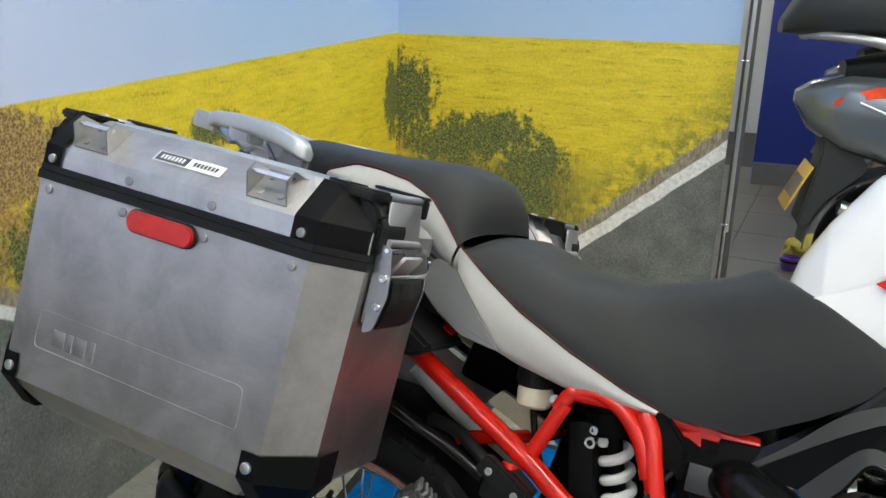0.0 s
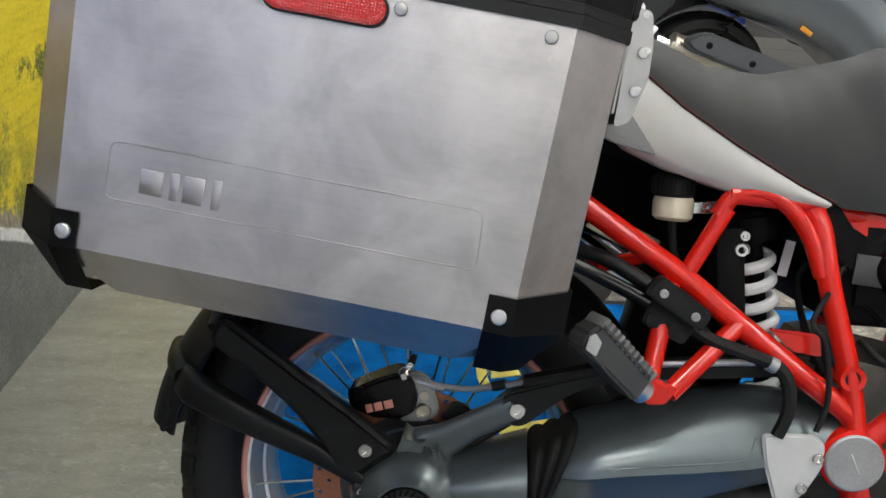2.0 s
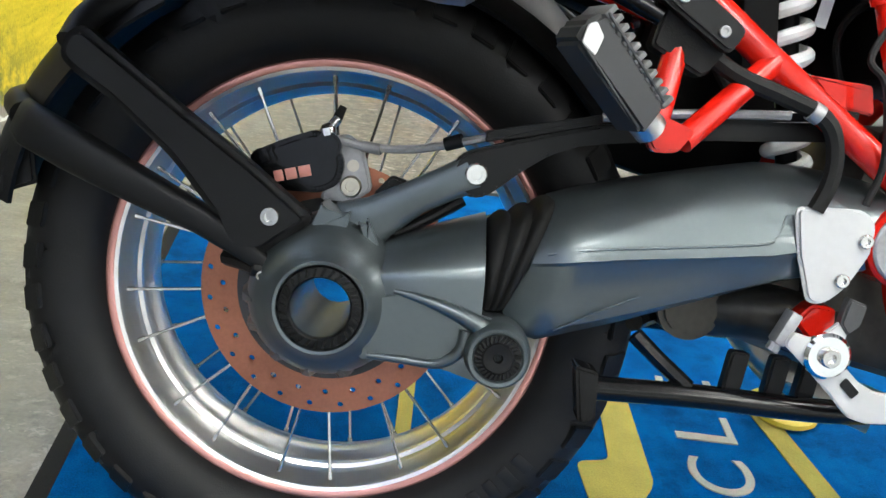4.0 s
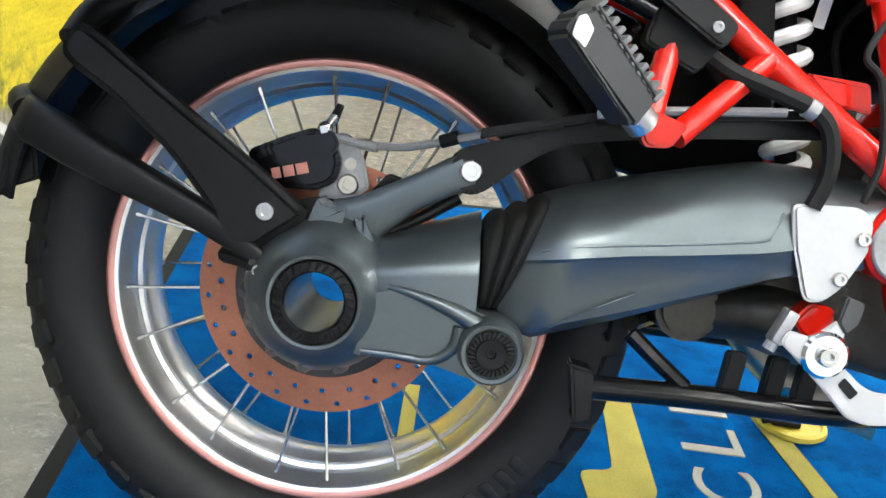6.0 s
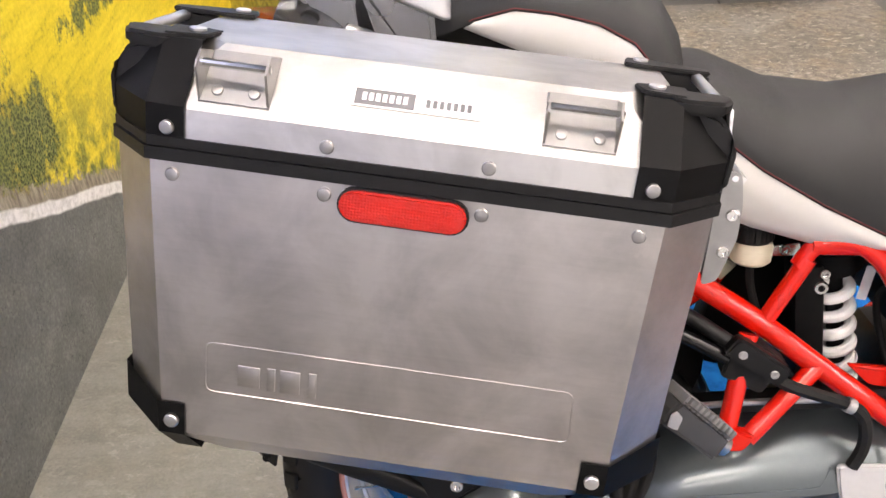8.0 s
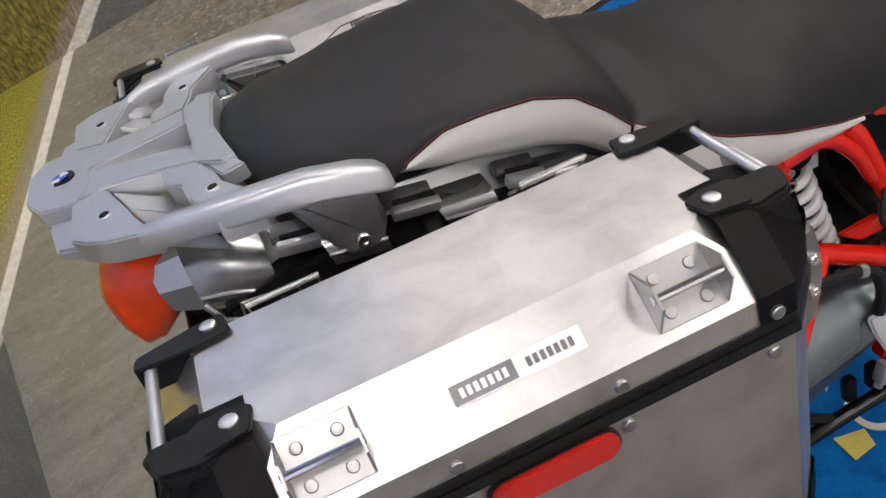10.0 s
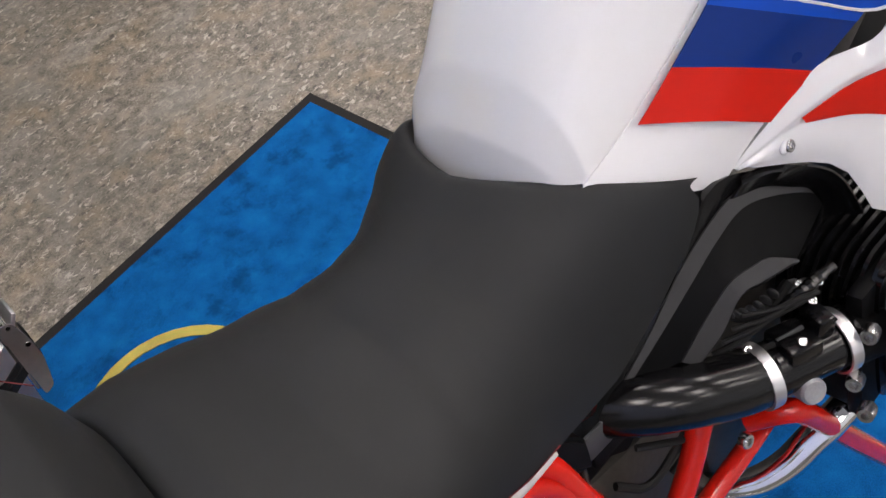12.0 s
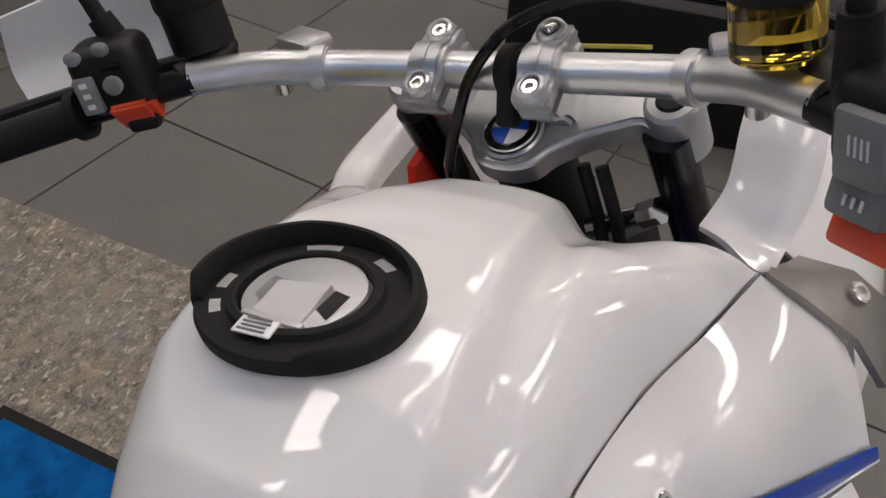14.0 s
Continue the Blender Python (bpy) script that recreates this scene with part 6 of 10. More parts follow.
        part("stitching", bm, THREAD, seat, "dark red stitching")
    bm = bmesh.new()
    prism(bm, [(-0.165, 0.93), (-0.145, 0.99), (0.12, 0.985), (0.16, 0.90), (0.0, 0.93)], -0.12, 0.12)
    part("seat_base", bm, BLACK, seat)


rider_seat()
pillion_seat()


# ---- tail, rack and tail lamp ----
def tail():
    t = new("tail_unit")
    t.parent = bike
    bm = bmesh.new()
    rows = []
    for x, w, zt, zb in ((-0.30, 0.075, 0.955, 0.905), (-0.24, 0.105, 0.965, 0.890), (-0.15, 0.125, 0.955, 0.870), (-0.02, 0.135, 0.930, 0.850), (0.10, 0.135, 0.905, 0.830), (0.20, 0.130, 0.870, 0.790)):
        rows.append([(x, -w, zb), (x, -w - 0.008, lerp(zb, zt, 0.6)), (x, -w + 0.012, zt), (x, 0, zt + 0.006), (x, w - 0.012, zt), (x, w + 0.008, lerp(zb, zt, 0.6)), (x, w, zb)])
    skin(bm, rows, close=True, caps=True)
    bmesh.ops.subdivide_edges(bm, edges=bm.edges[:], cuts=1)
    part("tail_cover", bm, SILVER_PLASTIC, t, "silver plastic tail cover", smooth=40)
    for s in (-1, 1):
        def P(x, y, z):
            return (x, s * y, z)

        # dark carrier behind the cowl pieces
        bm = bmesh.new()
        prism(bm, rounded([(-0.245, 0.925), (-0.165, 0.935), (-0.060, 0.915), (0.090, 0.872), (0.165, 0.842), (0.165, 0.800), (0.0, 0.840), (-0.215, 0.880)], 0.01), min(s * 0.130, s * 0.166), max(s * 0.130, s * 0.166), bevel=0.005)
        part("cowl_carrier", bm, BLACK, t, "black carrier under the cowl")
        # shiny curved panels, each with a bright lower bead
        for top, low in ((((-0.252, 0.100, 1.000), (-0.216, 0.108, 0.992), (-0.180, 0.118, 0.966)), ((-0.256, 0.150, 0.944), (-0.222, 0.156, 0.934), (-0.188, 0.158, 0.914))),
                         (((-0.136, 0.140, 0.962), (-0.108, 0.142, 0.956), (-0.080, 0.144, 0.950)), ((-0.132, 0.184, 0.938), (-0.106, 0.186, 0.932), (-0.078, 0.186, 0.924))),
                         (((-0.029, 0.140, 0.924), (0.002, 0.140, 0.917), (0.034, 0.140, 0.910)), ((-0.021, 0.180, 0.907), (0.006, 0.181, 0.900), (0.032, 0.181, 0.894))),
                         (((0.086, 0.140, 0.896), (0.124, 0.142, 0.884), (0.162, 0.144, 0.858)), ((0.096, 0.178, 0.876), (0.128, 0.178, 0.870), (0.160, 0.178, 0.858)))):
            mid = [tuple((Vector(a) + Vector(b)) / 2 + Vector((0, 0.011, 0.006))) for a, b in zip(top, low)]
            drop = [(x, y - 0.006, z - 0.016) for x, y, z in low]
            patch("cowl_panel", [[P(*q) for q in row] for row in (top, mid, low, drop)], COWL_GREY, t, "dark silver cowl panel", depth=0.003, cuts=5, smooth=50)
            bm = bmesh.new()
            tube(bm, [P(x, y + 0.001, z + 0.001) for x, y, z in low], 0.0016, n=8)
            part("cowl_bead", bm, SATIN, t)
        # ledges, each with a black box behind it for a strap slot's shade
        for a, b in (((-0.170, 0.174, 0.963), (-0.132, 0.174, 0.952)), ((-0.064, 0.174, 0.937), (-0.018, 0.174, 0.924)), ((0.048, 0.172, 0.905), (0.086, 0.172, 0.893))):
            a, b = Vector(P(*a)), Vector(P(*b))
            slope = math.degrees(math.atan2(a.z - b.z, b.x - a.x))
            c = (a + b) / 2
            bm = bmesh.new()
            box(bm, c, ((b - a).length, 0.011, 0.012), (s * -18, slope, 0), bevel=0.0018)
            part("strap_ledge", bm, SILVER_PLASTIC, t, "silver strap ledge")
            bm = bmesh.new()
            box(bm, c + Vector((0.002, s * -0.011, 0.001)), ((b - a).length * 0.86, 0.010, 0.010), (0, slope, 0), bevel=0.001)
            part("slot_shade", bm, RUBBER, t, "black box for the shade in a strap slot")
            bm = bmesh.new()
            box(bm, c + Vector((-0.002, s * -0.024, 0.004)), ((b - a).length * 1.05, 0.018, 0.012), (s * -25, slope, 0), bevel=0.003)
            part("slot_back", bm, COWL_GREY, t)
        # Dark disc paints the shade of a round hole in the cowl.
        bm = bmesh.new()
        lathe(bm, [(0.001, -0.001), (0.0095, -0.001), (0.0105, 0.001), (0.0105, -0.004)], axis="Z", n=24)
        bmesh.ops.transform(bm, matrix=Matrix.Translation(P(-0.214, 0.130, 0.9775)) @ Vector((0.25, s * 0.75, 0.75)).to_track_quat("Z", "Y").to_matrix().to_4x4(), verts=bm.verts[:])
        part("cowl_hole_shade", bm, SWITCH_DARK, t, "round dark disc for the shade of a hole")
        bm = bmesh.new()
        tube(bm, [P(-0.256, 0.152, 0.938), P(-0.246, 0.160, 0.916), P(-0.205, 0.164, 0.902), P(-0.188, 0.162, 0.914)], 0.0042, n=8, smooth=False)
        part("cowl_tray", bm, COWL_GREY, t)
        bm = bmesh.new()
        tube(bm, [P(-0.030, 0.150, 0.905), P(-0.036, 0.176, 0.885), P(-0.040, 0.180, 0.845)], 0.013, n=12)
        part("strap_peg", bm, RUBBER, t, "black rubber peg")
        bm = bmesh.new()
        tube(bm, [(-0.10, s * 0.155, 0.89), (0.02, s * 0.158, 0.87), (0.12, s * 0.158, 0.845), (0.20, s * 0.16, 0.80)], 0.014, n=10)
        part("carrier_tube", bm, BLACK, t)
        # wire loops of the luggage hooks
        for loop in (((0.042, 0.186, 0.901), (0.092, 0.186, 0.896), (0.097, 0.190, 0.873), (0.043, 0.190, 0.878)), ((-0.221, 0.186, 0.941), (-0.170, 0.186, 0.927), (-0.175, 0.190, 0.908), (-0.230, 0.190, 0.914))):
            bm = bmesh.new()
            tube(bm, [P(*q) for q in (*loop, loop[0])], 0.0021, n=8, smooth=False)
            part("hook_loop", bm, STEEL, t)
    # tail lamp
    lamp = new("tail_lamp")
    lamp.parent = bike
    bm = bmesh.new()
    rows = []
    for x, w, zt, zb in ((-0.276, 0.074, 0.964, 0.908), (-0.300, 0.074, 0.972, 0.884), (-0.328, 0.070, 0.972, 0.864), (-0.348, 0.060, 0.962, 0.862), (-0.360, 0.042, 0.944, 0.880)):
        rows.append([(x, w * math.copysign(abs(math.cos(a)) ** 0.6, math.cos(a)), (zt + zb) / 2 + (zt - zb) / 2 * math.copysign(abs(math.sin(a)) ** 0.6, math.sin(a))) for a in [2 * math.pi * k / 24 for k in range(24)]])
    skin(bm, rows, close=True, caps=True)
    part("lamp_lens", bm, TAIL_LENS, lamp, "orange-red tail lamp lens", smooth=50)
    bm = bmesh.new()
    box(bm, (-0.268, 0, 0.915), (0.05, 0.13, 0.085), bevel=0.012)
    part("lamp_housing", bm, BLACK, lamp)
    bm = bmesh.new()
    prism(bm, rounded([(-0.31, 0.872), (-0.22, 0.880), (-0.20, 0.70), (-0.30, 0.66)], 0.02), -0.075, 0.075, bevel=0.006)
    part("plate_carrier", bm, BLACK, lamp, "black plate carrier under the lamp")


def rack():
    r = thing("luggage_rack", BIKE, "silver-grey moulded luggage rack with grab rails behind the seat", "luggage rack")
    # the deck rises a little towards its tail
    def level(x):
        return 1.0346 - 0.15 * (x + 0.19)

    def deck(name, plan, top=0.0, thick=0.026, bev=0.0022, fall=0.0, label=""):
        """A slab on the deck; fall tips it down towards the front."""
        x0 = min(x for x, y in plan)
        bm = bmesh.new()
        b = [bm.verts.new((x, y, level(x) + top - fall * (x - x0))) for x, y in plan]
        a = [bm.verts.new((x, y * 0.985, level(x) + top - fall * (x - x0) - thick)) for x, y in plan]
        fs = [bm.faces.new(a[::-1]), bm.faces.new(b)]
        for k in range(len(plan)):
            fs.append(bm.faces.new((a[k], a[(k + 1) % len(plan)], b[(k + 1) % len(plan)], b[k])))
        bmesh.ops.recalc_face_normals(bm, faces=fs)
        if bev:
            bmesh.ops.bevel(bm, geom=bm.edges[:], offset=bev, segments=2, affect="EDGES")
        return part(name, bm, RACK_GREY, r, label, smooth=40)

    deck("tail_plate", [(-0.362, -0.030), (-0.362, 0.030), (-0.348, 0.062), (-0.312, 0.072), (-0.298, 0.030), (-0.298, -0.030), (-0.312, -0.072), (-0.348, -0.062)], 0.0004)
    deck("cross_bar", [(-0.199, -0.078), (-0.199, 0.078), (-0.176, 0.098), (-0.163, 0.090), (-0.168, 0.048), (-0.173, 0.0), (-0.168, -0.048), (-0.163, -0.090), (-0.176, -0.098)], 0.0003)
    deck("well_floor", [(-0.300, -0.006), (-0.300, 0.006), (-0.199, 0.036), (-0.199, -0.036)], -0.004, 0.006, 0.001, 0.22)
    for s in (-1, 1):
        def plan(*pts):
            return [(x, s * y) for x, y in pts]

        deck("deck_beam", plan((-0.302, 0.002), (-0.200, 0.035), (-0.196, 0.076), (-0.234, 0.064), (-0.284, 0.057), (-0.312, 0.066)))
        deck("rear_lobe", plan((-0.318, 0.070), (-0.317, 0.146), (-0.303, 0.162), (-0.288, 0.172), (-0.246, 0.186), (-0.262, 0.142), (-0.272, 0.104), (-0.285, 0.060)), -0.0002)
        deck("front_lobe", plan((-0.234, 0.066), (-0.232, 0.104), (-0.218, 0.116), (-0.214, 0.152), (-0.202, 0.178), (-0.198, 0.212), (-0.160, 0.214), (-0.150, 0.190), (-0.165, 0.166), (-0.182, 0.136), (-0.186, 0.110), (-0.197, 0.078)), -0.0004)
        deck("louvre", plan((-0.282, 0.061), (-0.236, 0.067), (-0.231, 0.102), (-0.270, 0.099)), -0.006, 0.006, 0.001, 0.55)
        deck("louvre", plan((-0.270, 0.108), (-0.219, 0.117), (-0.215, 0.146), (-0.254, 0.150)), -0.006, 0.006, 0.001, 0.60)
        deck("louvre", plan((-0.262, 0.145), (-0.204, 0.180), (-0.199, 0.204), (-0.246, 0.186)), -0.008, 0.006, 0.001, 0.36)
        deck("front_step", plan((-0.194, 0.080), (-0.166, 0.087), (-0.158, 0.108), (-0.181, 0.118)), -0.004, 0.018, 0.002)
        deck("tail_step", plan((-0.347, 0.066), (-0.316, 0.070), (-0.312, 0.140), (-0.338, 0.128)), -0.013, 0.014, 0.003)
        # grab rail sweeping forward beside the seat
        bm = bmesh.new()
        rows = []
        for x, y, z, h, w in ((-0.262, 0.172, 1.034, 0.011, 0.008), (-0.235, 0.187, 1.037, 0.012, 0.012), (-0.175, 0.203, 1.032, 0.013, 0.0145), (-0.115, 0.213, 1.023, 0.0145, 0.0145), (-0.074, 0.217, 1.009, 0.0150, 0.0140), (-0.058, 0.217, 1.001, 0.0135, 0.0125), (-0.052, 0.215, 0.997, 0.0090, 0.0080)):
            rows.append([(x, s * y + w * math.copysign(abs(math.cos(a)) ** 0.5, math.cos(a)), z + h * math.copysign(abs(math.sin(a)) ** 0.5, math.sin(a))) for a in [2 * math.pi * k / 24 for k in range(24)]])
        skin(bm, [[Vector(q) for q in row] for row in rows], close=True, caps=True)
        part("grab_rail", bm, RACK_GREY, r, "smooth silver-grey grab rail", smooth=50)
        bm = bmesh.new()
        prism(bm, rounded([(-0.150, 1.020), (-0.072, 1.002), (-0.068, 0.948), (-0.082, 0.922), (-0.118, 0.928)], 0.008), min(s * 0.160, s * 0.192), max(s * 0.160, s * 0.192), bevel=0.006)
        part("rail_foot", bm, COWL_GREY, r, "dark silver rail foot")
        bolt(r, (-0.098, s * 0.192, 0.939), (0, s, 0), 0.007, 0.003, STEEL)
        for x, y in ((-0.191, 0.146), (-0.287, 0.119)):
            bm = bmesh.new()
            lathe(bm, [(0.0050, -0.0045), (0.0050, 0.0002), (0.0060, 0.0009), (0.0072, 0.0006), (0.0076, -0.001)], (x, s * y, level(x)), "Z", n=24)
            ring = part("bolt_socket", bm, SATIN, r, "bolt in a round socket")
            # Dark disc laid over the socket for the shade inside it.
            bm = bmesh.new()
            lathe(bm, [(0.0005, 0.0012), (0.0046, 0.0012), (0.0048, -0.001)], (x, s * y, level(x)), "Z", n=20)
            part("socket_shade", bm, RUBBER, ring)
    # round badge without lettering
    bm = bmesh.new()
    lathe(bm, [(0.0145, -0.001), (0.0140, 0.0014), (0.001, 0.0016)], (-0.328, 0.0, level(-0.328)), "Z", n=32)
    badge = part("badge", bm, BLACK_GLOSS, r, "round badge with blue and white quarters")
    for k in range(4):
        bm = bmesh.new()
        v = [bm.verts.new((-0.328, 0, level(-0.328) + 0.0030))] + [bm.verts.new((-0.328 + 0.0095 * math.cos(radians(90 * k + 9 * j)), 0.0095 * math.sin(radians(90 * k + 9 * j)), level(-0.328) + 0.0030)) for j in range(11)]
        bm.faces.new(v)
        part("quarter", bm, BLUE_DECAL if k % 2 else WHITE_PLASTIC, badge, smooth=0)
    # stays under the deck
    for s in (-1, 1):
        bm = bmesh.new()
        prism(bm, rounded([(-0.24, 1.015), (-0.17, 1.008), (-0.16, 0.955), (-0.20, 0.955)], 0.01), min(s * 0.09, s * 0.115), max(s * 0.09, s * 0.115), bevel=0.004)
        part("stay", bm, RACK_GREY, r)


tail()
rack()


# ---- shock absorber, bottle and inner black parts ----
def inner_parts():
    sh = new("shock_absorber")
    sh.parent = bike
    a, b = Vector((0.396, -0.088, 0.700)), Vector((0.441, -0.072, 0.480))
    d = (b - a).normalized()
    u = d.orthogonal().normalized()
    w = d.cross(u)
    bm = bmesh.new()
    pts = []
    for k in range(150):
        t = k / 149
        ang = t * 2 * math.pi * 7.5
        pts.append(a.lerp(b, lerp(0.12, 0.98, t)) + 0.0180 * (math.cos(ang) * u + math.sin(ang) * w))
    tube(bm, pts, 0.0074, n=10, smooth=False)
    part("spring", bm, SPRING, sh, "white coil spring")
    bm = bmesh.new()
    rod(bm, a, b, 0.0105)
    part("damper", bm, DIMMED_BLACK, sh)
    bm = bmesh.new()
    rod(bm, a - d * 0.02, a + d * 0.018, 0.034, n=24, bevel=0.006)
    box(bm, (0.372, -0.098, 0.612), (0.034, 0.050, 0.170), (0, -8, 0), bevel=0.004)
    part("spring_seat", bm, DIMMED_BLACK, sh)
    bolt(sh, (0.3765, -0.120, 0.671), (0, -1, 0), 0.0085, 0.005)
    bolt(sh, (0.379, -0.120, 0.688), (0, -1, 0), 0.0065, 0.004)
    bm = bmesh.new()
    box(bm, (0.445, -0.078, 0.66), (0.012, 0.001, 0.045), (0, 8, 0))
    part("data_sticker", bm, STICKER, sh, "white sticker with bars")
    bt = new("fluid_bottle")
    bt.parent = bike
    bm = bmesh.new()
    lathe(bm, [(0.019, 0.700), (0.0235, 0.704), (0.0245, 0.722), (0.022, 0.728)], (0.292, -0.118, 0), "Z", n=24)
    part("bottle", bm, RESERVOIR, bt, "cloudy cream fluid bottle")
    bm = bmesh.new()
    lathe(bm, [(0.022, 0.728), (0.0245, 0.731), (0.0245, 0.750), (0.021, 0.755)], (0.290, -0.118, 0), "Z", n=24)
    lid = part("bottle_cap", bm, RUBBER, bt, "ribbed black cap")
    for k in range(24):
        q = 2 * math.pi * k / 24
        bm = bmesh.new()
        box(bm, (0.290 + 0.0245 * math.cos(q), -0.118 + 0.0245 * math.sin(q), 0.741), (0.003, 0.003, 0.018), (0, 0, math.degrees(q)))
        part("cap_rib", bm, RUBBER, lid, smooth=0)
    bm = bmesh.new()
    tube(bm, [(0.292, -0.118, 0.702), (0.300, -0.115, 0.66), (0.325, -0.12, 0.60), (0.36, -0.13, 0.55)], 0.005, n=8)
    part("bottle_hose", bm, RUBBER, bt)
    bm = bmesh.new()
    prism(bm, rounded([(0.312, 0.722), (0.345, 0.728), (0.345, 0.712), (0.312, 0.710)], 0.004), -0.125, -0.121, bevel=0.001)
    br = part("bottle_bracket", bm, STEEL, bt)
    bolt(br, (0.328, -0.125, 0.719), (0, -1, 0), 0.006, 0.004)
    # black boxes inside the frame
    inn = new("inner_housing")
    inn.parent = bike
    bm = bmesh.new()
    box(bm, (0.545, 0.0, 0.655), (0.11, 0.25, 0.13), bevel=0.012)
    box(bm, (0.548, -0.128, 0.665), (0.075, 0.010, 0.10), (0, 0, 0), bevel=0.004)
    part("battery_box", bm, DIMMED_BLACK, inn)
    bm = bmesh.new()
    box(bm, (0.24, 0.02, 0.79), (0.36, 0.20, 0.05), (0, 14, 0), bevel=0.01)
    part("under_seat_tray", bm, DIMMED_BLACK, inn)
    # Added backing: darkens the gaps under the seat and hides the mat.
    bm = bmesh.new()
    box(bm, (0.270, 0.095, 0.715), (0.30, 0.05, 0.15), (0, 16, 0), bevel=0.01)
    part("seat_backing", bm, DIMMED_BLACK, inn, "dark backing added under the seat")
    bm = bmesh.new()
    box(bm, (0.525, -0.1345, 0.660), (0.042, 0.004, 0.036), (0, 4, 0), bevel=0.0012)
    part("battery_label", bm, SWITCH_DARK, inn, "dark grey panel on the battery box")
    bm = bmesh.new()
    prism(bm, rounded([(0.134, 0.862), (0.152, 0.884), (0.180, 0.872), (0.254, 0.775), (0.200, 0.787), (0.160, 0.814), (0.136, 0.838)], 0.006), -0.192, -0.186, bevel=0.0015)
    part("side_shield", bm, SHIELD_GREY, inn, "grey pointed side shield under the seat")
    bm = bmesh.new()
    prism(bm, rounded([(0.200, 0.676), (0.222, 0.698), (0.298, 0.664), (0.278, 0.640)], 0.004), -0.045, -0.030, bevel=0.002)
    part("tray_flap", bm, RESERVOIR, inn, "cream plastic flap")
    bm = bmesh.new()
    tube(bm, [(0.085, -0.045, 0.712), (0.132, -0.025, 0.668), (0.185, 0.008, 0.622), (0.240, 0.040, 0.578)], 0.020, n=18)
    part("shield_pipe", bm, PALE_METAL, inn, "pale metal shield in front of the tyre")
    bm = bmesh.new()
    prism(bm, rounded([(0.418, 0.735), (0.470, 0.738), (0.500, 0.700), (0.498, 0.655), (0.440, 0.690)], 0.008), -0.150, 0.06, bevel=0.004)
    part("wiring_cover", bm, DIMMED_BLACK, inn, "black cover over the shock absorber")
    # Dark backing box, enlarged to stand for the shade between the tubes.
    bm = bmesh.new()
    box(bm, (0.380, 0.065, 0.585), (0.18, 0.06, 0.25), (0, 12, 0), bevel=0.01)
    part("frame_backing", bm, DIMMED_BLACK, inn)
    bm = bmesh.new()
    rows = []
    for k in range(13):
        a0 = radians(lerp(38, 92, k / 12))
        rows.append([AX + Vector(((0.345 - 0.03 * abs(v) ** 3) * math.cos(a0), 0.10 * v, (0.345 - 0.03 * abs(v) ** 3) * math.sin(a0))) for v in [-1 + 2 * j / 8 for j in range(9)]])
    skin(bm, rows)
    thicken(bm, 0.004)
    part("inner_guard", bm, DIMMED_BLACK, inn, "black inner mudguard over the tyre")
    # hoses and cables
    for k, (pts, rr) in enumerate((
        ([(0.280, -0.182, 0.602), (0.309, -0.182, 0.588), (0.338, -0.184, 0.573), (0.379, -0.185, 0.561), (0.410, -0.185, 0.551), (0.425, -0.186, 0.538), (0.432, -0.186, 0.517), (0.432, -0.186, 0.493), (0.424, -0.186, 0.468)], 0.0080),
        ([(0.500, -0.13, 0.680), (0.470, -0.165, 0.640), (0.449, -0.180, 0.602), (0.464, -0.185, 0.580), (0.475, -0.186, 0.518), (0.466, -0.188, 0.478)], 0.0032),
        ([(0.50, -0.11, 0.69), (0.47, -0.06, 0.64), (0.48, -0.08, 0.57), (0.50, -0.12, 0.52)], 0.0045),
        ([(0.56, -0.14, 0.60), (0.60, -0.16, 0.58), (0.64, -0.15, 0.53), (0.60, -0.14, 0.50)], 0.004),
        ([(0.52, -0.14, 0.58), (0.55, -0.155, 0.555), (0.60, -0.155, 0.56), (0.67, -0.15, 0.58)], 0.005),
    )):
        bm = bmesh.new()
        tube(bm, pts, rr, n=8)
        part("hose", bm, RUBBER, inn)
    bm = bmesh.new()
    rod(bm, (0.404, -0.185, 0.553), (0.413, -0.185, 0.549), 0.0092)
    part("hose_clip", bm, SATIN_GREY, inn)
    # silencer on the far side, seen between the tubes
    ex = new("silencer")
    ex.parent = bike
    bm = bmesh.new()
    tube(bm, [(0.34, 0.14, 0.58), (0.22, 0.17, 0.66), (0.08, 0.185, 0.735), (-0.16, 0.19, 0.86)], 0.045, n=20, radii=(0.028, 0.058))
    part("silencer_can", bm, CHROME, ex, "polished steel silencer")
    bm = bmesh.new()
    tube(bm, [(0.62, 0.0, 0.24), (0.52, 0.06, 0.27), (0.42, 0.12, 0.40), (0.34, 0.14, 0.56)], 0.026, n=14)
    part("link_pipe", bm, HEAT, ex)
    # gearbox and sump
    gb = new("gearbox")
    gb.parent = bike
    bm = bmesh.new()
    box(bm, (0.60, 0, 0.42), (0.24, 0.22, 0.24), (0, 10, 0), bevel=0.03)
    box(bm, (0.46, 0, 0.36), (0.18, 0.16, 0.10), (0, 14, 0), bevel=0.03)
    part("gear_case", bm, ENGINE, gb, "stained gearbox casting")
    bm = bmesh.new()
    rod(bm, (0.36, -0.10, 0.350), (0.36, 0.08, 0.350), 0.032, n=20, bevel=0.006)
    tube(bm, [(0.36, -0.05, 0.345), (0.44, -0.09, 0.355), (0.50, -0.10, 0.34)], 0.030, n=14)
    part("exhaust_box", bm, ENGINE, gb)


inner_parts()

